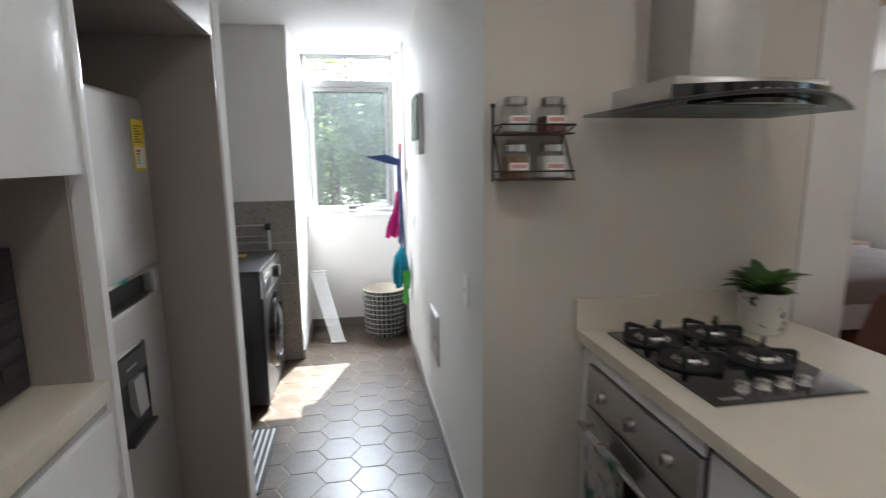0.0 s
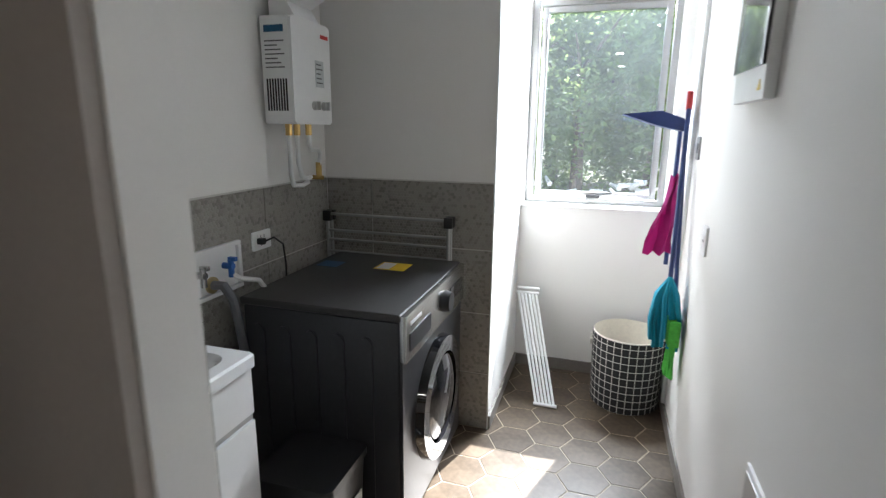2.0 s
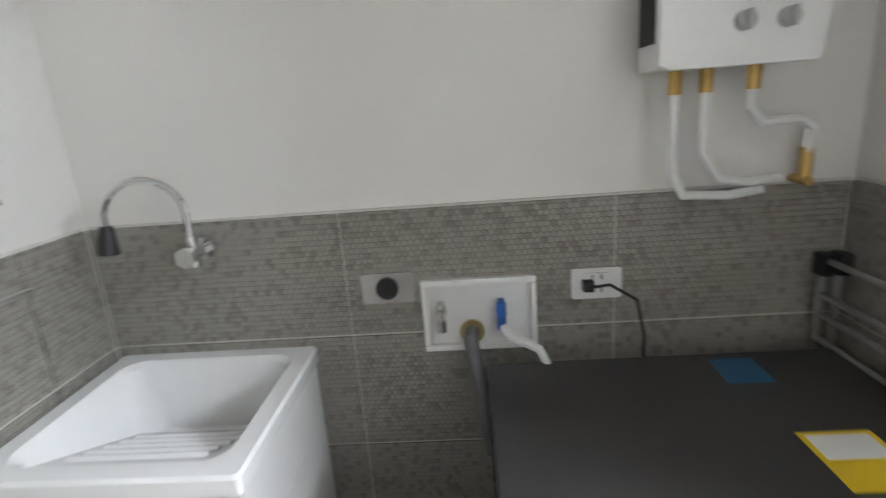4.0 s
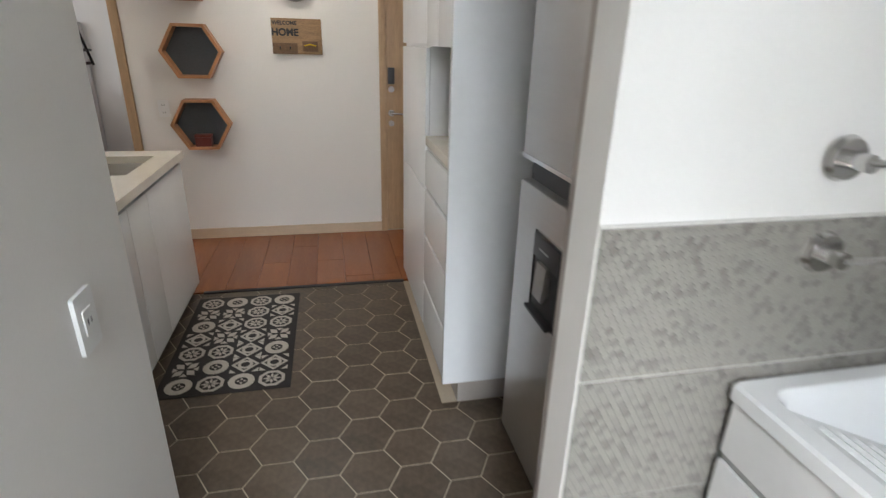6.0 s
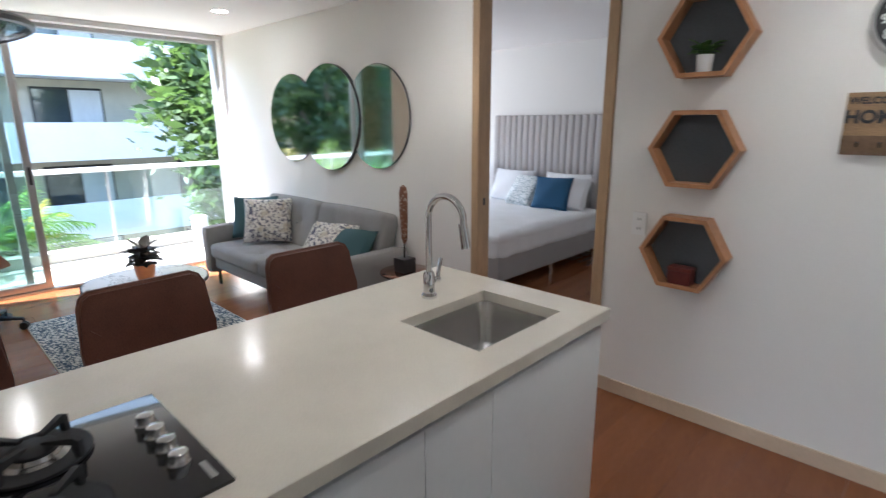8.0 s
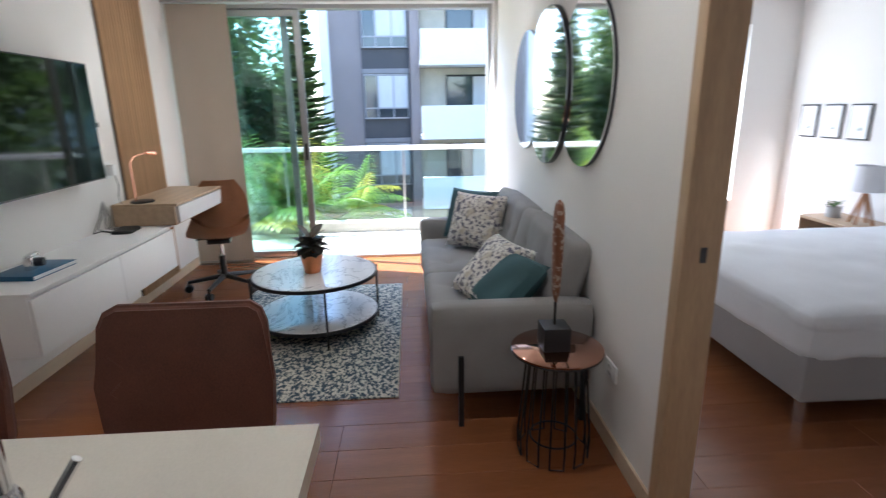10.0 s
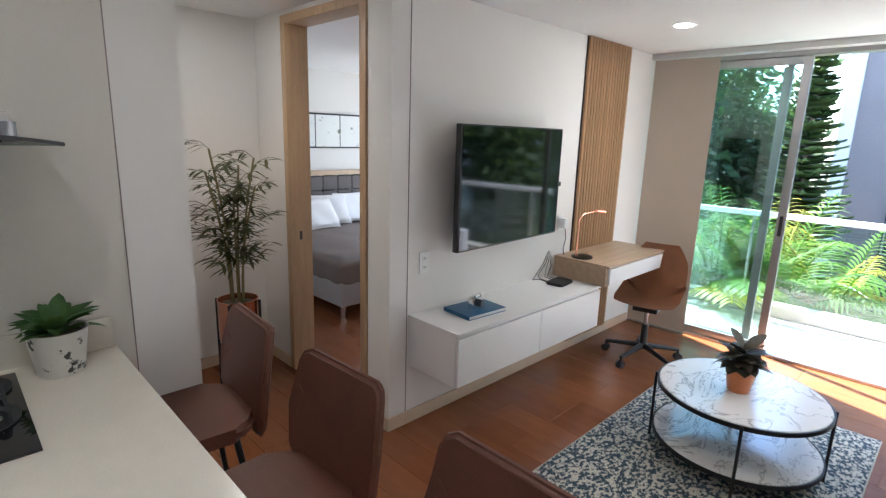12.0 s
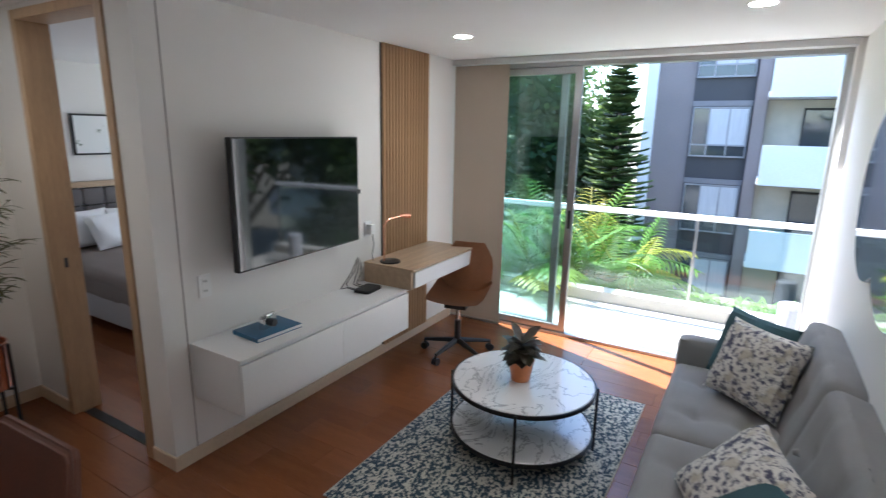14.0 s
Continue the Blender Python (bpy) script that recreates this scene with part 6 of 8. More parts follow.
part("smoked_door", bm, GLASSB, pf, "smoked glossy plastic door")
bm = bmnew()
prism(bm, [(-0.135, -0.155), (-0.105, -0.155), (-0.120, -0.128)], -0.0315, -0.0298, "yz")
part("warning_triangle", bm, YEL, pf, "small yellow warning triangle")
tk = thing("cable_trunking", "slim white cable trunking running up the wall", "trunking", -0.001, 2.665, 0)
bm = bmnew()
box(bm, -0.016, 0.0, -0.013, 0.013, 0.07, CEIL - 0.002, 0.003)
part("channel", bm, WHITEP, tk)
bm = bmnew()
box(bm, -0.019, -0.016, -0.010, 0.010, 0.07, CEIL - 0.002, 0.001, 1)
part("cover", bm, WHITEP, tk)
mat_ = thing("striped_mat", "black rubber mat with thin pale stripes on the floor", "mat", -1.02, 0.88, 0)
bm = bmnew()
prism(bm, rounded(0.225, 0.62, 0.015, 3), 0.0, 0.007)
part("base", bm, RUBBER, mat_)
for i in range(7):
    bm = bmnew()
    box(bm, -0.094 + i * 0.030, -0.086 + i * 0.030, -0.29, 0.29, 0.006, 0.0085, 0.001, 1)
    part("stripe", bm, WHITEP, mat_)

# ---- kitchen things ----
srk = thing("spice_rack", "two-tier dark wire spice rack on the wall", "spice rack", 0.150, -0.002, 1.44)
for z in (0.0, 0.145):
    bm = bmnew()
    box(bm, -0.118, 0.118, -0.112, -0.004, z, z + 0.006, 0.002)
    part("shelf", bm, surface("dark_walnut", (0.06, 0.03, 0.02), 0.5), srk)
    bm = bmnew()
    tube(bm, [(-0.12, -0.004, z + 0.03), (-0.12, -0.115, z + 0.03), (0.12, -0.115, z + 0.03), (0.12, -0.004, z + 0.03)], 0.003, 6)
    part("guard_wire", bm, BLACKM, srk)
for s in (-1, 1):
    bm = bmnew()
    tube(bm, [(s * 0.12, -0.004, -0.005), (s * 0.12, -0.004, 0.235)], 0.004, 6)
    tube(bm, [(s * 0.12, -0.115, 0.0), (s * 0.12, -0.02, 0.145), (s * 0.12, -0.115, 0.175)], 0.003, 6)
    rod(bm, (s * 0.12, -0.004, 0.235), (s * 0.12, -0.004, 0.247), 0.008)
    part("side_wire", bm, BLACKM, srk)
LABR = surface("red_white_label", (0.62, 0.30, 0.28), 0.5)
for x, z, fill in ((0.090, 0.006, (0.26, 0.13, 0.05)), (0.210, 0.006, (0.75, 0.74, 0.70)), (0.090, 0.151, (0.62, 0.60, 0.55)), (0.210, 0.151, (0.16, 0.02, 0.02))):
    jr = thing("spice_jar", "glass spice jar with metal lid and label", "jar", x, -0.062, 1.44 + z, group="spice jars")
    bm = bmnew()
    prism(bm, rounded(0.088, 0.088, 0.022, 4), 0.001, 0.085)
    part("glass", bm, JARG, jr)
    bm = bmnew()
    prism(bm, rounded(0.080, 0.080, 0.02, 4), 0.004, 0.072 if z < 0.1 else 0.05)
    part("spice", bm, surface("spice_fill", fill, 0.9, vary=0.2, grain=300), jr)
    bm = bmnew()
    lathe(bm, [(0.036, 0.085), (0.038, 0.087), (0.038, 0.108), (0.034, 0.111)])
    part("lid", bm, STEELH, jr)
    bm = bmnew()
    box(bm, -0.032, 0.032, -0.0465, -0.0445, 0.028, 0.052)
    lb = part("label", bm, WHITEP, jr)
    bm = bmnew()
    box(bm, -0.026, 0.026, -0.0475, -0.0466, 0.034, 0.046)
    part("text_bar", bm, LABR, lb)


def leaf_blade(bm, base, dirv, length, width, droop=0.3, n=5, fold=0.15):
    """A leaf: two half blades folded along the midrib, bending down."""
    d = Vector(dirv).normalized()
    side = d.cross(Vector((0, 0, 1)))
    side = side.normalized() if side.length > 1e-3 else Vector((1, 0, 0))
    p, rows = Vector(base), []
    for i in range(n + 1):
        f = i / n
        w = width * math.sin(math.pi * min(0.999, 0.06 + 0.94 * f)) ** 0.8 * (1 if f < 1 else 0)
        rows.append((bm.verts.new(p - side * w / 2 + Vector((0, 0, w * fold))), bm.verts.new(p), bm.verts.new(p + side * w / 2 + Vector((0, 0, w * fold)))))
        d = (d + Vector((0, 0, -droop / n))).normalized()
        p = p + d * length / n
    for a, b in zip(rows, rows[1:]):
        bm.faces.new((a[0], a[1], b[1], b[0]))
        bm.faces.new((a[1], a[2], b[2], b[1]))


def potted(name, x, y, z, label, pot_prof, pot_mat, leaf_mat, leaves, spread, length, width, seed, soil_z, up=0.6):
    t = thing(name, label, "plant", x, y, z)
    bm = bmnew()
    lathe(bm, pot_prof, seg=30)
    part("pot", bm, pot_mat, t)
    bm = bmnew()
    lathe(bm, [(0.01, soil_z), (pot_prof[-1][0] * 0.98, soil_z), (pot_prof[-1][0] * 0.9, soil_z + 0.004), (0.01, soil_z + 0.006)])
    part("soil", bm, SOIL, t)
    r = random.Random(seed)
    for i in range(leaves):
        a, e = r.uniform(0, math.tau), r.uniform(up - 0.5, up + 0.6)
        hgt = r.uniform(0.0, spread)
        bm = bmnew()
        leaf_blade(bm, (0.01 * math.cos(a), 0.01 * math.sin(a), soil_z + hgt * 0.8), (math.cos(a), math.sin(a), e), length * r.uniform(0.7, 1.1), width * r.uniform(0.8, 1.1), r.uniform(0.3, 1.1))
        part("leaf", bm, leaf_mat, t)
    bm = bmnew()
    rod(bm, (0, 0, soil_z), (0, 0, soil_z + spread), 0.006, 0.004)
    part("stem", bm, leaf_mat, t)
    return t


POTD = pattern("printed_pot", "abstract", (0.70, 0.68, 0.63), (0.05, 0.05, 0.05), None, 20, 0.4, 0.585, 0.02, bump=0)
potted("potted_plant", 0.985, -0.14, 0.90, "green leafy plant in a cream printed pot on the island", [(0.062, 0), (0.066, 0.005), (0.085, 0.14), (0.088, 0.15), (0.082, 0.15), (0.078, 0.13)], POTD, LEAF, 34, 0.03, 0.13, 0.05, 5, 0.128, 0.9)
potted("table_plant", 3.715, -1.45, 0.411, "dark-leaved plant in a copper-orange pot on the coffee table", [(0.05, 0), (0.054, 0.005), (0.074, 0.12), (0.076, 0.125), (0.070, 0.125), (0.068, 0.11)], TERRA, LEAFD, 46, 0.16, 0.135, 0.075, 9, 0.112, 0.6)

# patterned kitchen mat built of printed squares
KMB, KMW = surface("mat_black", (0.018, 0.015, 0.014), 0.8, vary=0.2), surface("mat_cream", (0.42, 0.38, 0.33), 0.8, vary=0.1)
km = thing("kitchen_mat", "black and cream patterned tile-print kitchen mat", "mat", 0.065, -1.355, 0)
bm = bmnew()
box(bm, -0.295, 0.295, -0.49, 0.49, 0.0, 0.006, 0.002)
part("base", bm, KMB, km)


def ring_plate(bm, cx, cy, r0, r1, z0, z1, seg, turn=0.0):
    o = [(cx + r1 * math.cos(turn + k * math.tau / seg), cy + r1 * math.sin(turn + k * math.tau / seg)) for k in range(seg)]
    i_ = [(cx + r0 * math.cos(turn + k * math.tau / seg), cy + r0 * math.sin(turn + k * math.tau / seg)) for k in range(seg)]
    ov_, iv = [bm.verts.new((*p, z1)) for p in o], [bm.verts.new((*p, z1)) for p in i_]
    ol, il = [bm.verts.new((*p, z0)) for p in o], [bm.verts.new((*p, z0)) for p in i_]
    for k in range(seg):
        j = (k + 1) % seg
        bm.faces.new((ov_[k], ov_[j], iv[j], iv[k]))
        bm.faces.new((ol[k], ol[j], ov_[j], ov_[k]))
        bm.faces.new((iv[k], iv[j], il[j], il[k]))


kinds = []
for kind in range(4):
    bm = bmnew()
    zt = 0.0072
    if kind == 0:
        ring_plate(bm, 0, 0, 0.030, 0.060, 0.0055, zt, 16)
        for k in range(4):
            a = k * math.pi / 2
            prism(bm, [(0.012 * math.cos(a + q) * (2 if q in (0,) else 1), 0.012 * math.sin(a + q) * (2 if q in (0,) else 1)) for q in (-0.6, 0, 0.6)], 0.0055, zt)
    elif kind == 1:
        for k in range(4):
            a = k * math.pi / 2 + math.pi / 4
            c_, s_ = math.cos(a), math.sin(a)
            prism(bm, [(c_ * u - s_ * w, s_ * u + c_ * w) for u, w in ((0.010, 0.0), (0.04, 0.02), (0.072, 0.0), (0.04, -0.02))], 0.0055, zt)
        for k in range(4):
            a = k * math.pi / 2
            c_, s_ = math.cos(a), math.sin(a)
            prism(bm, [(c_ * u - s_ * w, s_ * u + c_ * w) for u, w in ((0.035, 0.0), (0.058, 0.018), (0.058, -0.018))], 0.0055, zt)
    elif kind == 2:
        ring_plate(bm, 0, 0, 0.048, 0.064, 0.0055, zt, 8, math.pi / 8)
        for k in range(8):
            a = k * math.pi / 4
            c_, s_ = math.cos(a), math.sin(a)
            prism(bm, [(c_ * u - s_ * w, s_ * u + c_ * w) for u, w in ((0.006, 0.0), (0.022, 0.007), (0.042, 0.0), (0.022, -0.007))], 0.0055, zt)
    else:
        ring_plate(bm, 0, 0, 0.050, 0.066, 0.0055, zt, 4, 0)
        ring_plate(bm, 0, 0, 0.022, 0.036, 0.0055, zt, 12)
        for sx_ in (-1, 1):
            for sy_ in (-1, 1):
                prism(bm, [(sx_ * 0.066, sy_ * 0.066), (sx_ * 0.066, sy_ * 0.036), (sx_ * 0.036, sy_ * 0.066)], 0.0055, zt)
    kinds.append(mesh_of("motif", bm, KMW, False))
for i in range(4):
    for j in range(7):
        mo = new("motif", kinds[(i * 2 + j * 3 + (i * j) % 3) % 4])
        mo.parent, mo.location = km, (-0.2055 + i * 0.137, -0.411 + j * 0.137, 0)

# hexagon shelves
def hex_shelf(z):
    t = thing("hexagon_shelf", "wooden hexagon wall shelf with slate-grey back", "shelf", 0.445, SY, z, group="hexagon wall shelves")
    R, r_ = 0.205, 0.182
    for k in range(6):
        a0, a1 = k * math.pi / 3, (k + 1) * math.pi / 3
        bm = bmnew()
        prism(bm, [(R * math.cos(a0), R * math.sin(a0)), (R * math.cos(a1), R * math.sin(a1)), (r_ * math.cos(a1), r_ * math.sin(a1)), (r_ * math.cos(a0), r_ * math.sin(a0))], 0.001, 0.105, "xz")
        part("side_board", bm, HEXW, t)
    bm = bmnew()
    prism(bm, [(r_ * 0.995 * math.cos(k * math.pi / 3), r_ * 0.995 * math.sin(k * math.pi / 3)) for k in range(6)], 0.001, 0.012, "xz")
    part("back_board", bm, SLATE, t, "dark slate-grey back")


for z in (1.905, 1.405, 0.905):
    hex_shelf(z)
potted("shelf_plant", 0.445, SY + 0.055, 1.749, "small green plant in a white pot on the shelf", [(0.03, 0), (0.032, 0.004), (0.036, 0.07), (0.036, 0.075), (0.032, 0.075)], CERAM, LEAF, 30, 0.05, 0.075, 0.03, 12, 0.068, 0.6)
bx = thing("wooden_box", "small dark red wooden box on the shelf", "box", 0.445, SY + 0.06, 0.7485)
bm = bmnew()
box(bm, -0.055, 0.055, -0.035, 0.035, 0, 0.065, 0.003)
part("body", bm, surface("red_wood", (0.12, 0.02, 0.015), 0.4, vary=0.2), bx)
bm = bmnew()
box(bm, -0.057, 0.057, -0.037, 0.037, 0.066, 0.085, 0.003)
part("lid", bm, surface("red_wood_lid", (0.14, 0.025, 0.018), 0.4, vary=0.2), bx)


def lettering(text, size, m, material, parent, depth=0.0012, align="CENTER", heavy=0.0):
    cu = bpy.data.curves.new("lettering", "FONT")
    cu.body, cu.size, cu.extrude, cu.align_x, cu.align_y = text, size, depth, align, "CENTER"
    cu.offset = heavy
    tmp = bpy.data.objects.new("lettering", cu)
    scene.collection.objects.link(tmp)
    me = bpy.data.meshes.new_from_object(tmp.evaluated_get(bpy.context.evaluated_depsgraph_get()))
    bpy.data.objects.remove(tmp)
    me.materials.append(material)
    ob = new("lettering", me)
    ob.parent, ob.matrix_local = parent, m
    return ob


# clock
ck = thing("wall_clock", "round black wall clock with silver rim and white numerals", "clock", -0.275, SY, 1.90)
bm = bmnew()
rings = []
for r, y in ((0.150, 0.0), (0.152, 0.03), (0.146, 0.04), (0.134, 0.036), (0.132, 0.02)):
    rings.append([bm.verts.new((r * math.cos(k * math.tau / 48), y, r * math.sin(k * math.tau / 48))) for k in range(48)])
for a, b in zip(rings, rings[1:]):
    for k in range(48):
        bm.faces.new((a[k], a[(k + 1) % 48], b[(k + 1) % 48], b[k]))
part("rim", bm, STEELH, ck, "silver rim")
bm = bmnew()
rod(bm, (0, 0.005, 0), (0, 0.02, 0), 0.134, None, 48)
part("dial", bm, BLACK, ck)
for h in range(1, 13):
    a = radians(90 - h * 30)
    lettering(str(h), 0.048, Matrix.Translation((-0.108 * math.cos(a), 0.0212, 0.108 * math.sin(a))) @ Euler((radians(90), 0, radians(180))).to_matrix().to_4x4(), WHITEP, ck, heavy=0.0012)
for a, l, w in ((222, 0.055, 0.004), (318, 0.085, 0.003)):
    bm = bmnew()
    rod(bm, (0, 0.023, 0), (-l * math.cos(radians(90 - a)), 0.023, l * math.sin(radians(90 - a))), w, w * 0.6, 6)
    part("hand_pointer", bm, WHITEP, ck)
# welcome sign
WSG = surface("weathered_sign_wood", (0.30, 0.19, 0.10), 0.7, vary=0.3, scale=7, grain=50, bump=0.2, stretch=(1, 6, 6))
WSD = surface("dark_sign_wood", (0.15, 0.09, 0.05), 0.7, vary=0.3, scale=7, grain=50, bump=0.2)
sg = thing("welcome_sign", "wooden key holder sign with dark lettering", "sign", -0.27, SY + 0.001, 1.52)
bm = bmnew()
box(bm, -0.175, 0.175, 0.0, 0.014, -0.12, 0.12, 0.003)
part("board", bm, WSG, sg)
bm = bmnew()
box(bm, 0.0, 0.175, 0.014, 0.02, -0.12, -0.045, 0.002)
part("key_rail", bm, WSD, sg)
bm = bmnew()
box(bm, -0.145, -0.035, 0.014, 0.02, -0.10, -0.03, 0.002)
part("pocket", bm, WSD, sg)
flip = Euler((radians(90), 0, radians(180))).to_matrix().to_4x4()
lettering("WELCOME", 0.035, Matrix.Translation((0.082, 0.0155, 0.088)) @ flip, BLACK, sg, heavy=0.0012)
lettering("HOME", 0.066, Matrix.Translation((0.082, 0.0155, 0.025)) @ flip, BLACK, sg, heavy=0.0028)
for x in (0.05, 0.12):
    bm = bmnew()
    tube(bm, [(x, 0.02, -0.07), (x, 0.045, -0.085), (x, 0.05, -0.07)], 0.004, 6)
    part("key_hook", bm, BLACKM, sg)
bm = bmnew()
tube(bm, [(-0.13, 0.024, -0.06), (-0.09, 0.05, -0.05), (-0.05, 0.024, -0.06)], 0.005, 6)
part("wire_loop", bm, YEL, sg)
plate("wall_switch", pose(0.70, SY + 0.001, 1.01, 0, 0, 180), 0.075, 0.12, "white double light switch beside the bedroom door", WHITEP, 2, "light switch")
plate("wall_socket", pose(2.29, SY + 0.001, 0.36, 0, 0, 180), 0.12, 0.075, "white double wall socket near the side table", WHITEP, 2)
plate("wall_socket", pose(2.73, -0.001, 0.98, 0, 0, 0), 0.075, 0.125, "white double wall socket under the television", WHITEP, 2)
plate("wall_socket", pose(4.12, -0.001, 1.08, 0, 0, 0), 0.075, 0.115, "white wall socket with a charger by the desk", WHITEP, 2)

# ---- small things in the living room ----
bkb = thing("book", "large blue hardback book lying on the media unit", "book", 2.97, -0.20, 0.687, -4)
bm = bmnew()
box(bm, -0.145, 0.145, -0.105, 0.105, 0.003, 0.021)
part("pages", bm, WHITEP, bkb)
for z in (0.0, 0.021):
    bm = bmnew()
    box(bm, -0.15, 0.15, -0.11, 0.11, z, z + 0.003, 0.001)
    part("cover", bm, BOOKB, bkb)
bm = bmnew()
box(bm, -0.152, -0.148, -0.11, 0.11, 0.0, 0.024, 0.001)
part("spine", bm, BOOKB, bkb)
cmr = thing("camera_ornament", "silver vintage camera ornament on the blue book", "ornament", 2.97, -0.20, 0.711, 10)
bm = bmnew()
prism(bm, rounded(0.115, 0.04, 0.012, 4), 0.0, 0.062)
part("body", bm, CHROME, cmr)
bm = bmnew()
rod(bm, (0, -0.018, 0.03), (0, -0.05, 0.03), 0.024, 0.021, 20)
part("lens", bm, GRAPH, cmr)
bm = bmnew()
box(bm, -0.022, 0.022, -0.014, 0.014, 0.060, 0.078, 0.005)
part("viewfinder", bm, CHROME, cmr)
for x in (-0.042, 0.042):
    bm = bmnew()
    rod(bm, (x, 0, 0.062), (x, 0, 0.073), 0.012)
    part("dial", bm, STEELH, cmr)
rt = thing("router", "flat black router with cables on the media unit", "router", 3.88, -0.19, 0.687, 6)
bm = bmnew()
prism(bm, rounded(0.19, 0.13, 0.025, 4), 0.003, 0.022)
bmesh.ops.bevel(bm, geom=[e for e in bm.edges if e.verts[0].co.z > 0.02 and e.verts[1].co.z > 0.02], offset=0.005, segments=2, affect="EDGES")
part("case", bm, BLACK, rt)
for i, (x, y) in enumerate(((-0.07, 0.06), (-0.05, 0.065), (0.02, 0.065), (0.05, 0.06))):
    bm = bmnew()
    tube(bm, [(x, y, 0.012), (x - 0.03, y + 0.05, 0.03), (x - 0.05 + 0.05 * i, 0.15, 0.02 + 0.02 * i), (0.05 + 0.04 * i, 0.17, 0.10), (0.17 + 0.012 * i, 0.18, 0.22), (0.21, 0.182, 0.36)], 0.003, 5)
    part("cable", bm, BLACK, rt)
chg = thing("charger", "white plug-in charger in the desk socket", "charger", 4.115, -0.012, 1.09)
bm = bmnew()
box(bm, -0.025, 0.025, -0.05, 0.0, -0.045, 0.03, 0.006)
part("case", bm, WHITEP, chg)
bm = bmnew()
tube(bm, [(0, -0.04, -0.045), (0.005, -0.05, -0.12), (-0.02, -0.05, -0.20), (-0.01, -0.06, -0.27)], 0.003, 5)
part("cable", bm, BLACK, chg)
dl = thing("desk_lamp", "slim copper desk lamp with a bent arm", "desk lamp", 4.14, -0.20, 0.845)
bm = bmnew()
lathe(bm, [(0.075, 0.0), (0.078, 0.004), (0.078, 0.010), (0.07, 0.014)])
part("base", bm, BLACKM, dl)
bm = bmnew()
tube(bm, [(-0.05, 0.02, 0.012), (-0.05, 0.02, 0.26)] + [(-0.05 + 0.07 * (1 - math.cos(a)), 0.02 - 0.02 * (1 - math.cos(a)), 0.26 + 0.07 * math.sin(a)) for a in (0.3, 0.6, 0.9, 1.2, 1.5)] + [(0.12, -0.03, 0.345)], 0.006, 8)
part("arm", bm, COPPER, dl)
bm = bmnew()
rod(bm, (0.10, -0.025, 0.345), (0.18, -0.045, 0.335), 0.013, 0.022, 16)
part("shade", bm, COPPER, dl)

# side table with ornament
st = thing("side_table", "small round smoked-copper glass side table with wire base", "side table", 2.255, -2.715, 0)
bm = bmnew()
lathe(bm, [(0.185, 0.488), (0.19, 0.490), (0.19, 0.498), (0.186, 0.50)], seg=44)
part("tabletop", bm, surface("smoked_copper_mirror", (0.40, 0.22, 0.16), 0.04, 1.0, vary=0.0, bump=0), st)
bm = bmnew()
ring = [(0.188 * math.cos(k * math.tau / 44), 0.188 * math.sin(k * math.tau / 44), 0.487) for k in range(45)]
tube(bm, ring, 0.005, 6)
part("ring", bm, BLACKM, st)
bm = bmnew()
tube(bm, [(0.10 * math.cos(k * math.tau / 32), 0.10 * math.sin(k * math.tau / 32), 0.08) for k in range(33)], 0.004, 6)
part("ring", bm, BLACKM, st)
for k in range(9):
    a, b = k * math.tau / 9, (k + 0.55) * math.tau / 9
    bm = bmnew()
    tube(bm, [(0.12 * math.cos(a), 0.12 * math.sin(a), 0.485), (0.155 * math.cos(a), 0.155 * math.sin(a), 0.10), (0.15 * math.cos(a), 0.15 * math.sin(a), 0.01), (0.15 * math.cos(b), 0.15 * math.sin(b), 0.01), (0.155 * math.cos(b), 0.155 * math.sin(b), 0.10), (0.12 * math.cos(b), 0.12 * math.sin(b), 0.485)], 0.004, 6)
    part("wire_leg", bm, BLACKM, st)
tr_ = thing("totem_ornament", "carved brown wooden totem on a black block", "ornament", 2.255, -2.70, 0.50)
bm = bmnew()
box(bm, -0.055, 0.055, -0.055, 0.055, 0.0, 0.10, 0.004)
part("block", bm, BLACK, tr_)
bm = bmnew()
rod(bm, (0, 0, 0.10), (0, 0, 0.22), 0.006)
part("stem", bm, BLACKM, tr_)
bm = bmnew()
lathe(bm, [(0.010, 0.20), (0.026, 0.24), (0.034, 0.34), (0.038, 0.46), (0.037, 0.56), (0.028, 0.60), (0.008, 0.615)], seg=24)
for v in bm.verts:
    v.co.y *= 0.55
    if v.co.z < 0.48:
        n_ = noise.noise(v.co * 60)
        v.co.x *= 1 + 0.10 * n_
part("carving", bm, pattern("carved_wood", "abstract", (0.20, 0.075, 0.035), (0.42, 0.32, 0.26), None, 42, 0.6, 0.56, 0.03, bump=0.5), tr_)

# tall plant in a copper pot on a stand, in the nook
PX, PY = 2.03, 0.95
tpl = thing("bamboo_plant", "tall artificial bamboo plant in a copper pot on black stand", "plant", PX, PY, 0)
for k in range(4):
    a = radians(45 + 90 * k)
    bm = bmnew()
    rod(bm, (0.135 * math.cos(a), 0.135 * math.sin(a), 0), (0.135 * math.cos(a), 0.135 * math.sin(a), 0.66), 0.009)
    part("stand_leg", bm, BLACKM, tpl)
for a in (45, 135):
    c_, s_ = math.cos(radians(a)), math.sin(radians(a))
    for z, r_ in ((0.40, 0.007), (0.17, 0.006)):
        bm = bmnew()
        rod(bm, (-0.135 * c_, -0.135 * s_, z), (0.135 * c_, 0.135 * s_, z), r_)
        part("stand_brace", bm, BLACKM, tpl)
bm = bmnew()
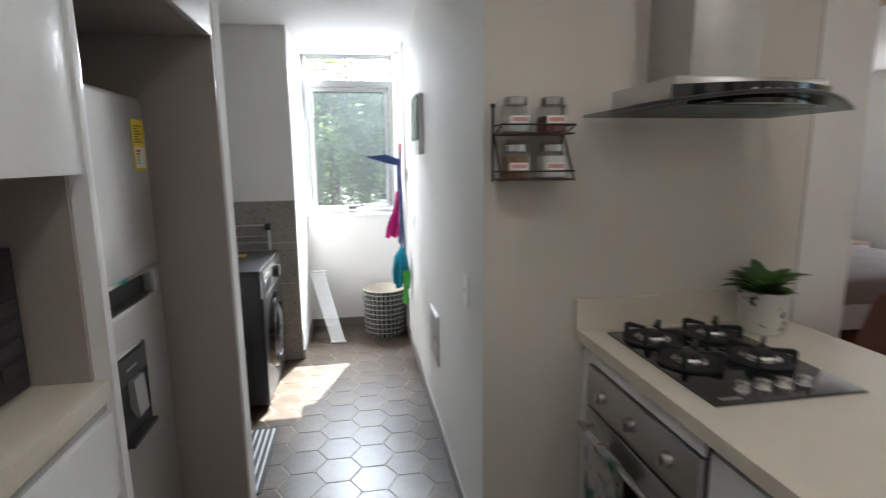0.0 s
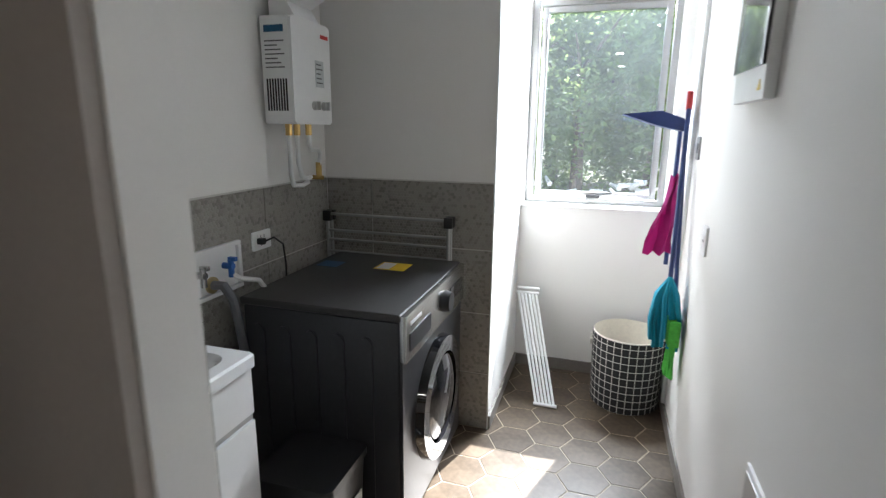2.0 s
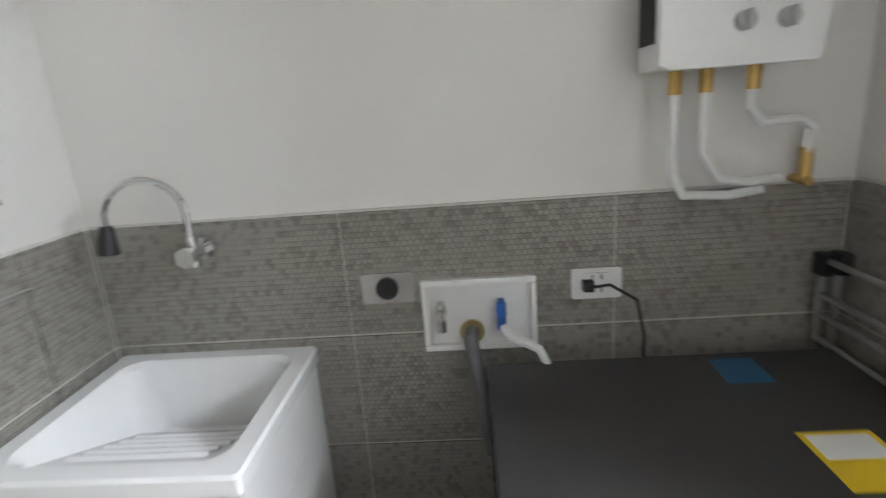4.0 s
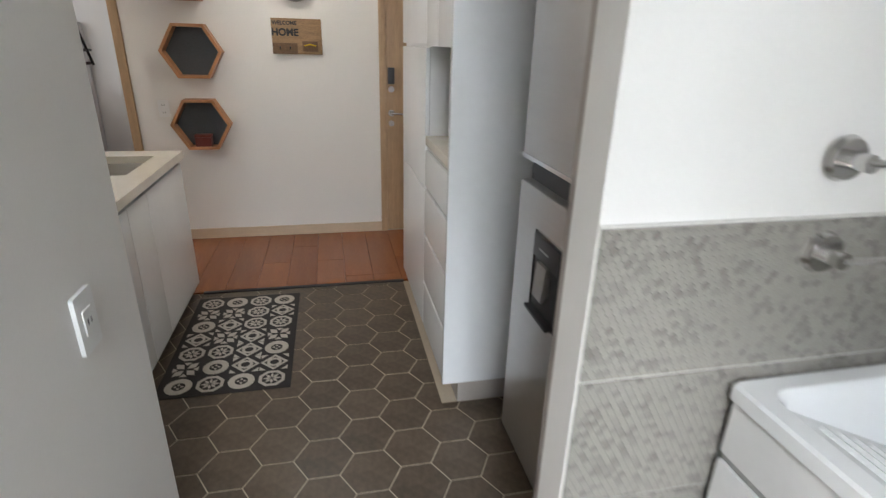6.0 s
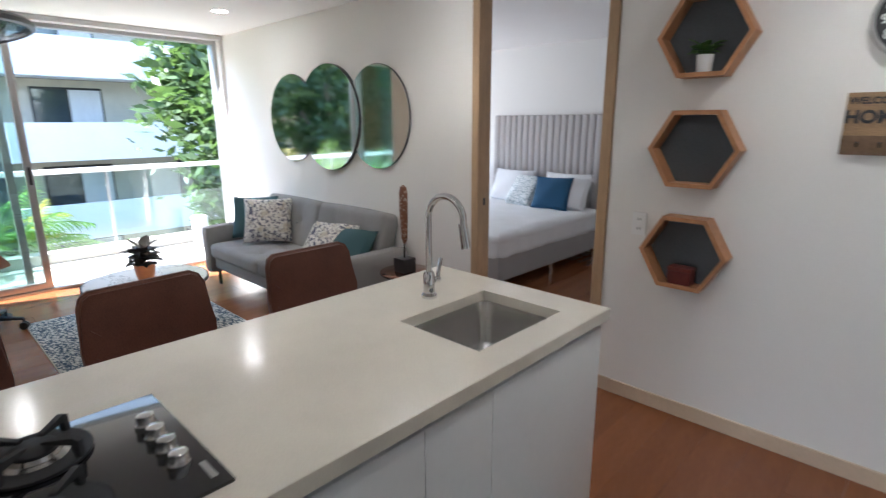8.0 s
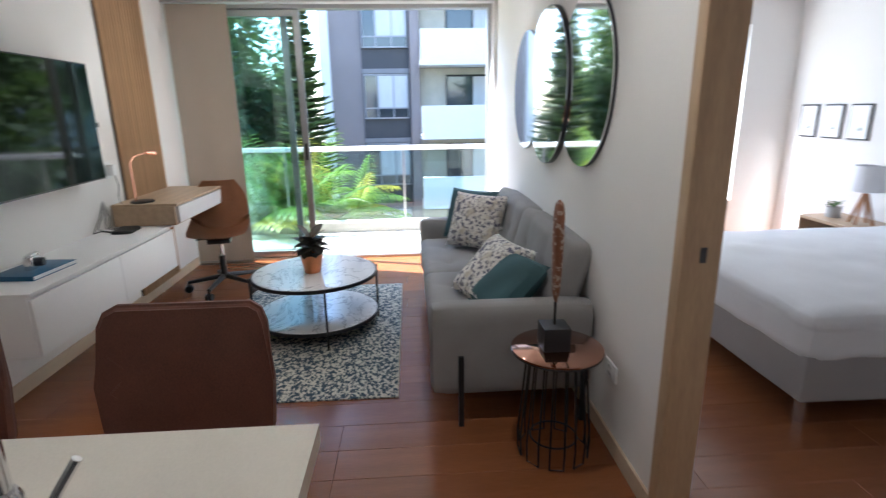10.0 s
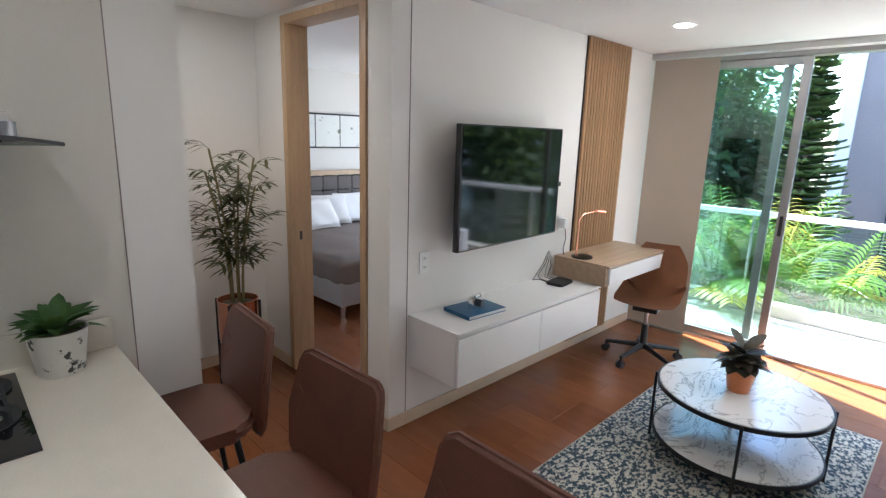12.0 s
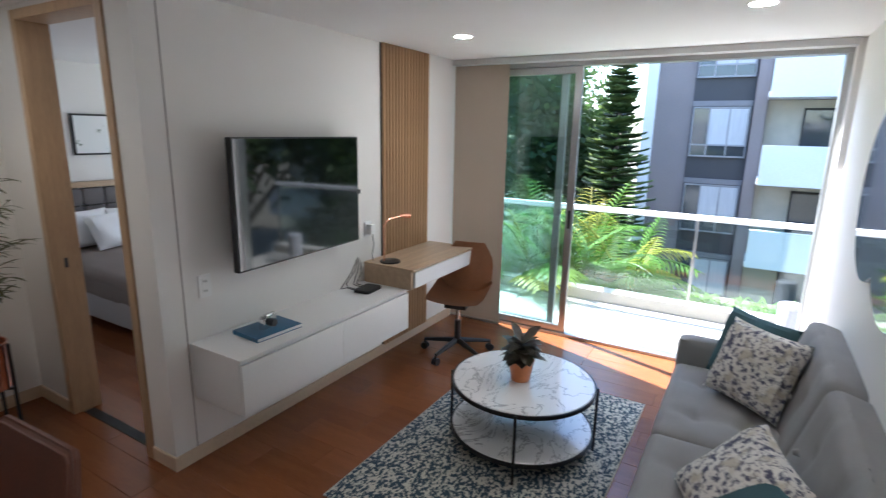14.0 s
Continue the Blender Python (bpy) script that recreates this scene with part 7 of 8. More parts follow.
lathe(bm, [(0.115, 0.41), (0.120, 0.415), (0.122, 0.66), (0.124, 0.665), (0.116, 0.665), (0.114, 0.63)], seg=36)
part("pot", bm, COPPER, tpl, "polished copper pot")
bm = bmnew()
lathe(bm, [(0.01, 0.625), (0.114, 0.625), (0.10, 0.635), (0.01, 0.638)])
part("soil", bm, SOIL, tpl)
r = random.Random(21)
for k in range(7):
    a = k * math.tau / 7 + r.uniform(-0.2, 0.2)
    bx_, by_ = 0.035 * math.cos(a), 0.035 * math.sin(a)
    top = r.uniform(0.68, 1.0)
    lean = r.uniform(0.04, 0.14)
    pts = [Vector((bx_ + lean * math.cos(a) * f * f, by_ + lean * math.sin(a) * f * f, 0.63 + top * f)) for f in (0, 0.25, 0.5, 0.75, 1.0)]
    bm = bmnew()
    tube(bm, pts, 0.006, 6)
    cane = part("cane", bm, surface("cane_olive", (0.20, 0.17, 0.07), 0.6) if k == 0 else bpy.data.materials["cane_olive"], tpl)
    bm = bmnew()
    for i in range(13):
        f = 0.30 + 0.70 * i / 12
        p = pts[0].lerp(pts[-1], f) + Vector((0, 0, 0))
        p = Vector((bx_ + lean * math.cos(a) * f * f, by_ + lean * math.sin(a) * f * f, 0.63 + top * f))
        b = r.uniform(0, math.tau)
        tw_l = r.uniform(0.10, 0.26) * (1.15 - 0.5 * f)
        tip = p + Vector((math.cos(b) * tw_l, math.sin(b) * tw_l, tw_l * r.uniform(0.1, 0.7)))
        tube(bm, [p, p.lerp(tip, 0.5) + Vector((0, 0, 0.012)), tip], 0.0018, 4)
        for j in range(8):
            q = p.lerp(tip, 0.25 + 0.75 * j / 7)
            c = b + r.uniform(-1.1, 1.1)
            leaf_blade(bm, q, (math.cos(c), math.sin(c), r.uniform(-0.3, 0.5)), r.uniform(0.075, 0.125), 0.021, 0.4, 3, 0.1)
    part("foliage", bm, LEAFO, tpl)

# ---- first bedroom, behind the television wall ----
def bed(name, label, x0, x1, yh, yf, base_mat, cover_mat, zt):
    """A bed with its head at yh and its foot at yf."""
    t = thing(name, label, "bed", (x0 + x1) / 2, (yh + yf) / 2, 0)
    hx, hy = (x1 - x0) / 2, abs(yf - yh) / 2
    bm = bmnew()
    soft(bm, -hx, hx, -hy, hy, 0.12, 0.36, 0.02, 0, 4)
    part("base", bm, base_mat, t)
    bm = bmnew()
    soft(bm, -hx - 0.01, hx + 0.01, -hy - 0.01, hy + 0.01, 0.32, zt, 0.06, 0.015, 26)
    for v in bm.verts:
        v.co += Vector((0, 0, 0.012)) * noise.noise(v.co * 5)
        if v.co.z < zt - 0.08:
            v.co += Vector((v.co.x / hx, v.co.y / hy, 0)) * 0.012 * noise.noise(Vector((v.co.x * 9, v.co.y * 9, 0)))
    part("cover", bm, cover_mat, t)
    for sx_ in (-1, 1):
        for sy_ in (-1, 0, 1):
            bm = bmnew()
            rod(bm, (sx_ * (hx - 0.06), sy_ * (hy - 0.06), 0), (sx_ * (hx - 0.06), sy_ * (hy - 0.06), 0.13), 0.022, 0.026)
            part("leg", bm, CHROME, t)
    return t


bed("bed", "bed with taupe blanket and white pillows", 3.28, 4.88, 3.62, 1.70, BASEG, TAUPE, 0.56)
hb1 = thing("headboard", "grey tufted headboard with oak top rail", "headboard", 4.08, 3.69, 0)
for i in range(8):
    for j in range(5):
        bm = bmnew()
        soft(bm, -0.88 + i * 0.22 + 0.001, -0.66 + i * 0.22 - 0.001, -0.06, 0.0, 0.20 + j * 0.19 + 0.001, 0.39 + j * 0.19 - 0.001, 0.025, 0, 4)
        part("panel", bm, HEADG, hb1)
bm = bmnew()
box(bm, -0.92, 0.92, -0.075, 0.025, 1.155, 1.215, 0.004)
part("top_rail", bm, OAKH, hb1, "oak top rail")
for i, (x, y, z, rx, rz_) in enumerate(((3.72, 3.40, 0.76, -22, 4), (4.20, 3.36, 0.76, -26, -6), (4.60, 3.40, 0.76, -24, 3), (3.95, 3.22, 0.74, -34, 8))):
    cushion("pillow", 0.56, 0.40, 0.16, pose(x, y, z, rx + 0, 0, rz_), LINEN, "white pillow with a scalloped edge on the bed", "pillows on the taupe bed")
art = thing("wall_picture", "wide framed botanical print above the headboard", "picture", 4.42, 3.718, 1.69)
bm = bmnew()
box(bm, -0.56, 0.56, -0.025, 0.0, -0.20, 0.23, 0.003)
part("frame", bm, BLACK, art)
for i in range(3):
    bm = bmnew()
    box(bm, -0.535 + i * 0.36, -0.19 + i * 0.36, -0.0275, -0.0245, -0.18, 0.21)
    part("print", bm, ARTP, art)
ns1 = thing("nightstand", "white nightstand with oak top beside the bed", "nightstand", 5.17, 3.48, 0)
bm = bmnew()
box(bm, -0.22, 0.22, -0.20, 0.20, 0.05, 0.50, 0.004)
part("body", bm, LACQW, ns1)
bm = bmnew()
box(bm, -0.23, 0.23, -0.21, 0.21, 0.50, 0.525, 0.003)
part("top_panel", bm, OAKH, ns1)
for z in (0.525, 0.66):
    bm = bmnew()
    lathe(bm, [(0.05, 0), (0.052, 0.005), (0.052, 0.10), (0.045, 0.125)])
    solid("candle_jar", bm, surface("dark_green_jar", (0.02, 0.06, 0.04), 0.3), "dark green jar on the nightstand", "jar", "green jars", at=(5.12, 3.45, z))

# ---- second bedroom ----
bed("bed", "bed with quilted white cover and pale grey base", 2.32, 3.90, -5.80, -3.88, BASEG, LINEN, 0.57)
hb2 = thing("headboard", "tall pale grey channel-tufted headboard", "headboard", 3.11, -5.955, 0)
ch_me = None
for i in range(19):
    bm = bmnew()
    soft(bm, 0.001, 0.091, 0.0, 0.07, 0.10, 1.62, 0.03, 0, 5)
    if ch_me is None:
        ch_me = mesh_of("channel", bm, HEADL)
    else:
        bm.free()
    o = new("channel", ch_me)
    o.parent, o.location = hb2, (-0.8645 + i * 0.091, 0, 0)
for x, y, z, rx, rz_, mt, lb, w in ((2.72, -5.66, 0.76, 22, 2, LINEN, "white pillow against the tall headboard", 0.60), (3.50, -5.66, 0.76, 22, -3, LINEN, "white pillow against the tall headboard", 0.60), (2.66, -5.54, 0.73, 32, 6, LINEN, "white pillow against the tall headboard", 0.56),
                                 (3.16, -5.46, 0.74, 34, -12, CUSHD, "grey dotted square cushion on the white bed", 0.44), (2.76, -5.42, 0.74, 30, 12, BLUEC, "deep blue square cushion on the white bed", 0.44)):
    cushion("pillow" if mt is LINEN else "cushion", w, 0.42, 0.16, pose(x, y, z, rx, 0, rz_), mt, lb, "pillows on the white bed")
ns2 = thing("nightstand", "oak open nightstand with white drawer", "nightstand", 4.30, -5.72, 0)
for b, mt in (((-0.28, 0.28, -0.20, 0.20, 0.50, 0.525), OAKH), ((-0.28, -0.26, -0.20, 0.20, 0.08, 0.50), OAKH), ((0.26, 0.28, -0.20, 0.20, 0.08, 0.50), OAKH), ((-0.26, 0.26, -0.20, 0.20, 0.30, 0.32), OAKH)):
    bm = bmnew()
    box(bm, *b, bevel=0.002)
    part("board", bm, mt, ns2)
bm = bmnew()
box(bm, -0.258, 0.258, -0.19, 0.20, 0.08, 0.30, 0.003)
part("drawer", bm, LACQW, ns2)
potted("nightstand_plant", 4.42, -5.70, 0.526, "small succulent in a grey cube pot", [(0.05, 0), (0.055, 0.004), (0.055, 0.085), (0.048, 0.088)], surface("concrete_pot", (0.42, 0.42, 0.41), 0.8), LEAF, 24, 0.04, 0.07, 0.025, 31, 0.08, 0.8)
tl = thing("table_lamp", "table lamp with white drum shade on wooden tripod", "table lamp", 4.14, -5.70, 0.526)
for k in range(4):
    a = k * math.pi / 2 + 0.4
    bm = bmnew()
    rod(bm, (0.085 * math.cos(a), 0.085 * math.sin(a), 0.0), (0.012 * math.cos(a), 0.012 * math.sin(a), 0.24), 0.012, 0.012, 6)
    part("leg", bm, HEXW, tl)
bm = bmnew()
lathe(bm, [(0.115, 0.26), (0.12, 0.262), (0.10, 0.46), (0.096, 0.46), (0.112, 0.268)], seg=32)
part("shade", bm, LINEN, tl)
for i in range(3):
    t = thing("wall_picture", "small black-framed print on the bedroom wall", "picture", 4.60 + i * 0.29, -5.958, 1.30, group="three small framed prints")
    bm = bmnew()
    box(bm, -0.105, 0.105, 0.0, 0.02, -0.15, 0.15, 0.003)
    part("frame", bm, BLACK, t)
    bm = bmnew()
    box(bm, -0.092, 0.092, 0.0195, 0.0215, -0.137, 0.137)
    part("mount", bm, WHITEP, t)
    bm = bmnew()
    box(bm, -0.045, 0.045, 0.0215, 0.0222, -0.07, 0.07)
    part("print", bm, ARTP, t)

# ---- outside ----
def ground_height(x, y):
    h = -4.6
    bank = max(0.0, min(1.0, (y - 4.3) / 2.2)) * max(0.0, min(1.0, (4.0 - x) / 2.5))
    return h + bank * 5.2


bm = bmnew()
xs = [-600, -200, -60, -20, -8, -5, -3, -2, -1, 0, 1, 1.5, 2, 2.5, 3, 3.5, 4, 5, 7, 10, 15, 25, 60, 200, 600]
ys = [-600, -200, -60, -20, -8, -2, 2, 4.3, 4.8, 5.3, 5.9, 6.5, 8, 12, 20, 60, 200, 600]
gv = [[bm.verts.new((x, y, ground_height(x, y))) for x in xs] for y in ys]
for a, b in zip(gv, gv[1:]):
    for i in range(len(xs) - 1):
        bm.faces.new((a[i], a[i + 1], b[i + 1], b[i]))
solid("ground", bm, SOIL, "earth and garden ground with a planted bank", "ground", kind="structure")


def leaf_cloud(bm, centre, radii, count, size, rnd_, gaps=0.0):
    """Small bent leaves scattered in lumps through a rounded volume."""
    lumps = [Vector((rnd_.gauss(0, 0.5), rnd_.gauss(0, 0.5), rnd_.gauss(0, 0.5))) for _ in range(26)]
    for i in range(count):
        l = lumps[i % 26]
        p = l + Vector((rnd_.gauss(0, 0.2), rnd_.gauss(0, 0.2), rnd_.gauss(0, 0.2)))
        c = Vector((centre[0] + p.x * radii[0], centre[1] + p.y * radii[1], centre[2] + p.z * radii[2]))
        u = Vector((rnd_.gauss(0, 1), rnd_.gauss(0, 1), rnd_.gauss(0, 0.6))).normalized()
        v = u.cross(Vector((rnd_.gauss(0, 1), rnd_.gauss(0, 1), rnd_.gauss(0, 1)))).normalized()
        s = size * rnd_.uniform(0.6, 1.3)
        a, b_, d, e = c - u * s, c + v * s * 0.42, c + u * s, c - v * s * 0.42
        vs = [bm.verts.new(q) for q in (a, b_, d, e)]
        bm.faces.new(vs)


def tree(x, y, h, spread, seed, label, leaf, count=5200, size=0.16, zb=None, mid=0.64, tall=0.36):
    r_ = random.Random(seed)
    zb = ground_height(x, y) if zb is None else zb
    t = thing("tree", label, "tree", x, y, zb, group="garden trees")
    bm = bmnew()
    rod(bm, (0, 0, 0), (r_.uniform(-0.2, 0.2), r_.uniform(-0.2, 0.2), h * 0.55), 0.035 * h, 0.018 * h, 10)
    for k in range(7):
        a = k * 0.9 + r_.uniform(0, 0.5)
        z0 = h * r_.uniform(0.3, 0.6)
        rod(bm, (0, 0, z0), (spread * 0.6 * math.cos(a), spread * 0.6 * math.sin(a), z0 + h * r_.uniform(0.15, 0.3)), 0.012 * h, 0.004 * h, 7)
    part("trunk", bm, BARK, t)
    bm = bmnew()
    leaf_cloud(bm, (0, 0, h * mid), (spread, spread, h * tall), count, size, r_)
    part("crown", bm, leaf, t, smooth=False)
    return t


for i, (x, y, h, s, lf) in enumerate(((15.0, 5.2, 10.0, 2.4, LEAFT), (19.0, 8.5, 13.0, 3.6, LEAFT), (24.0, 6.8, 13.0, 3.6, LEAFT), (13.0, 9.5, 11.0, 3.0, LEAFT), (28.0, 12.0, 15.0, 4.5, LEAFT), (22.0, 3.9, 8.5, 1.9, LEAFT), (18.0, 12.5, 13.0, 3.6, LEAFT), (11.5, -9.5, 10.5, 3.0, LEAFT), (14.0, -7.2, 9.5, 2.0, LEAFT), (10.0, -13.5, 11.0, 3.2, LEAFT))):
    tree(x, y, h, s, 40 + i, "broad dark green leafy tree behind the balcony", lf, 7000, 0.20)
for i, (x, y, h, s) in enumerate(((-1.7, 7.2, 2.6, 1.0), (-0.75, 7.4, 2.8, 1.0), (0.15, 7.3, 2.7, 1.0), (1.1, 7.5, 2.8, 1.1), (-2.7, 7.5, 2.8, 1.1), (-1.2, 8.6, 3.2, 1.3), (0.7, 8.7, 3.2, 1.3), (2.2, 8.2, 3.0, 1.3), (-0.2, 9.8, 3.6, 1.6))):
    tree(x, y, h, s, 60 + i, "sunlit leafy shrub tree outside the laundry window", LEAFH, 13000, 0.05, mid=0.5, tall=0.52)

# conifer with tiers of drooping branches
r = random.Random(77)
cf = thing("conifer", "tall dark green conifer with tiered feathery branches", "tree", 16.0, 0.85, -4.6)
cf.scale = (0.80, 0.80, 0.84)
bm = bmnew()
rod(bm, (0, 0, 0), (0, 0, 10.6), 0.20, 0.03, 10)
part("trunk", bm, BARK, cf)
for tier in range(42):
    z = 2.4 + tier * 0.195
    bm = bmnew()
    for k in range(10):
        a = k * math.tau / 10 + tier * 0.77
        L = (10.9 - z) * 0.21 * r.uniform(0.7, 1.15) + 0.15
        jz = r.uniform(-0.14, 0.14)
        d = Vector((math.cos(a), math.sin(a), 0))
        sd = Vector((-d.y, d.x, 0))
        pts = [d * L * f + Vector((0, 0, z + jz + L * (0.15 * f - 0.30 * f * f + 0.28 * f ** 3))) for f in (0, 0.25, 0.5, 0.75, 1)]
        tube(bm, pts, 0.012, 4)
        for j in range(24):
            f = 0.08 + 0.92 * j / 23
            p = d * L * f + Vector((0, 0, z + jz + L * (0.15 * f - 0.30 * f * f + 0.28 * f ** 3)))
            w = 0.27 * (1.1 - f) + 0.08
            for s in (-1, 1):
                q = p + sd * s * w + d * w * 0.5 + Vector((0, 0, 0.05))
                vs = [bm.verts.new(c_) for c_ in (p - d * 0.035, p + d * 0.035, q + Vector((0, 0, 0.03)), q - d * 0.045)]
                bm.faces.new(vs)
    part("branch_tier", bm, LEAFH if tier % 3 else LEAFT, cf, smooth=False)


# palms in the bed below the railing
def palm(x, y, z, n, length, seed, yellow=0.2):
    r_ = random.Random(seed)
    t = thing("areca_palm", "bright green areca palm in the planting bed", "plant", x, y, z, group="palms by the balcony")
    for k in range(n):
        a = k * 2.4 + r_.uniform(-0.3, 0.3)
        el = r_.uniform(0.7, 1.5)
        d = Vector((math.cos(a), math.sin(a), 0))
        L = length * r_.uniform(0.75, 1.1)
        bm = bmnew()
        pts = []
        p, dirv = Vector((0.05 * d.x, 0.05 * d.y, 0)), Vector((d.x * math.cos(el), d.y * math.cos(el), math.sin(el)))
        for i in range(15):
            pts.append(p.copy())
            p += dirv * L / 14
            dirv = (dirv + Vector((0, 0, -0.115))).normalized()
        tube(bm, pts, 0.008, 4)
        for i in range(3, 14):
            tg = (pts[i + 1] - pts[i]).normalized() if i < 14 else dirv
            sd = tg.cross(Vector((0, 0, 1))).normalized()
            for s in (-1, 1):
                for off in (0.0, 0.5):
                    b0 = pts[i].lerp(pts[i + 1], off)
                    ll = L * 0.30 * math.sin(math.pi * (0.15 + 0.8 * i / 14))
                    leaf_blade(bm, b0, sd * s + tg * 0.7 + Vector((0, 0, 0.25)), ll, 0.035, 0.9, 3, 0.1)
        part("frond", bm, LEAFY if r_.random() < yellow else LEAFP, t, smooth=False)
    return t


solid("planter_bed", box(bmnew(), 7.0, 9.2, -3.6, 2.6, -0.9, -0.42, 0.02), SOIL, "soil bed beyond the balcony edge", "planter")
solid("planter_wall", box(bmnew(), 7.0, 9.3, -3.7, 2.7, -4.6, -0.9, 0.02), WHITER, "white planter wall below the bed", "planter")
for i, (x, y, n, L) in enumerate(((7.55, -0.15, 15, 1.6), (7.7, -0.75, 15, 1.6), (7.6, 0.5, 15, 1.55), (8.0, -1.25, 13, 1.4), (8.2, 0.1, 14, 1.8), (7.8, 1.1, 14, 1.6), (8.3, -0.6, 13, 1.6))):
    palm(x, y, -0.42, n, L, 90 + i, 0.35)
r = random.Random(5)
bm = bmnew()
for i in range(420):
    x, y = r.uniform(7.2, 8.9), r.uniform(-3.4, 0.8)
    for k in range(4):
        a = r.uniform(0, math.tau)
        leaf_blade(bm, (x, y, -0.42), (math.cos(a), math.sin(a), 1.2), r.uniform(0.12, 0.30), 0.03, 0.7, 3)
solid("ground_cover", bm, LEAFP, "low leafy ground cover in the bed", "plants", kind="stuff", smooth=False)

# neighbouring apartment building
BX = 20.0
MULL = surface("window_frame_grey", (0.30, 0.29, 0.30), 0.5, vary=0.05)
GLASSD = surface("building_window_glass", (0.035, 0.045, 0.055), 0.08, vary=0.4, scale=0.7, spec=0.8, bump=0)
CURT = surface("window_curtain", (0.55, 0.55, 0.56), 0.9, vary=0.2, scale=4, stretch=(1, 9, 0.5))
bd = thing("apartment_building", "grey apartment block with white balconies", "building", BX, -0.62, -4.6)
bm = bmnew()
box(bm, 0.0, 9.0, -14.0, 1.20, 0.0, 17.0)
part("wall", bm, GREYP, bd)
bm = bmnew()
box(bm, -0.15, 9.0, 1.20, 1.55, 0.0, 17.2)
part("corner_pilaster", bm, WHITER, bd)
bm = bmnew()
box(bm, -0.3, 9.2, -14.2, 1.8, 17.0, 17.3)
part("roof", bm, WHITER, bd)
bm = bmnew()
box(bm, -0.5, 0.0, -1.95, -1.62, 0.0, 17.0)
part("pier", bm, GREYP, bd)
part("window_strip", box(bmnew(), -0.03, 0.0, -1.60, 0.10, 0.3, 16.9), surface("dark_cladding", (0.055, 0.052, 0.055), 0.6), bd)
for fl in range(6):
    z = 0.36 + fl * 2.42
    # stacked windows between pilaster and pier
    w = part("window", box(bmnew(), -0.10, 0.0, -1.55, 0.05, z + 0.55, z + 2.1), BLACKM, bd)
    for a0, a1, mt in ((-1.50, -1.02, CURT), (-0.98, -0.46, CURT), (-0.42, 0.0, GLASSD)):
        part("pane", box(bmnew(), -0.125, -0.10, a0, a1, z + 0.95, z + 2.04), mt, w)
        part("pane", box(bmnew(), -0.125, -0.10, a0, a1, z + 0.60, z + 0.90), GLASSD, w)
    for a0 in (-1.55, -1.02, -0.46, 0.01):
        part("mullion", box(bmnew(), -0.145, -0.10, a0, a0 + 0.04, z + 0.55, z + 2.1), MULL, w)
    for z0 in (0.55, 0.90, 2.05):
        part("transom", box(bmnew(), -0.140, -0.10, -1.51, 0.01, z + z0, z + z0 + 0.05), MULL, w)
    part("spandrel", box(bmnew(), -0.14, -0.02, -1.58, 0.08, z + 2.12, z + 2.28), surface("spandrel_panel", (0.20, 0.19, 0.20), 0.5) if fl == 0 else bpy.data.materials["spandrel_panel"], w)
    # balcony with white parapet
    bc = part("balcony", box(bmnew(), -1.5, 0.0, -14.0, -1.95, z - 0.12, z + 0.02), WHITER, bd)
    part("parapet", box(bmnew(), -1.55, -1.40, -14.0, -1.98, z - 0.14, z + 0.98), WHITER, bc)
    part("recess_wall", box(bmnew(), -0.05, 0.0, -14.0, -1.97, z + 0.02, z + 2.28), surface("warm_render", (0.46, 0.43, 0.36), 0.85) if fl == 0 else bpy.data.materials["warm_render"], bc)
    for k in range(3):
        y1 = -2.9 - k * 4.0
        wn_ = part("window", box(bmnew(), -0.11, -0.05, y1 - 1.9, y1, z + 0.05, z + 2.05), BLACKM, bc)
        for q in range(2):
            part("pane", box(bmnew(), -0.13, -0.11, y1 - 0.92 - q * 0.93, y1 - 0.05 - q * 0.93, z + 0.12, z + 1.98), GLASSD if q == 0 else CURT, wn_)

# dry branches on the bank under the laundry window
r = random.Random(8)
bm = bmnew()
for i in range(170):
    x, y = r.uniform(-2.2, 1.0), r.uniform(5.9, 6.5)
    z = ground_height(x, y) + r.uniform(0.0, 0.32)
    a, l = r.uniform(0, math.tau), r.uniform(0.1, 0.4)
    rod(bm, (x, y, z), (x + l * math.cos(a), y + l * math.sin(a), z + r.uniform(0, 0.12)), 0.035, 0.018, 5)
solid("dry_branches", bm, surface("bleached_wood", (0.62, 0.59, 0.54), 0.9), "pale dry branches and stones on the bank", "debris", kind="stuff")

# ---- floor finishes, piece by piece ----
fl_h = thing("floor_tiles", "taupe hexagon floor tiles in kitchen and laundry", "floor tiles")
fl_h["kind"] = "structure"
R = 0.1125


def clip(poly, x0, x1, y0, y1):
    for ax, lim, sgn in ((0, x0, 1), (0, x1, -1), (1, y0, 1), (1, y1, -1)):
        out = []
        for i, p in enumerate(poly):
            q = poly[(i + 1) % len(poly)]
            a, b = sgn * (p[ax] - lim), sgn * (q[ax] - lim)
            if a >= 0:
                out.append(p)
            if a * b < 0:
                f = a / (a - b)
                out.append((p[0] + (q[0] - p[0]) * f, p[1] + (q[1] - p[1]) * f))
        poly = out
        if len(poly) < 3:
            return []
    return poly


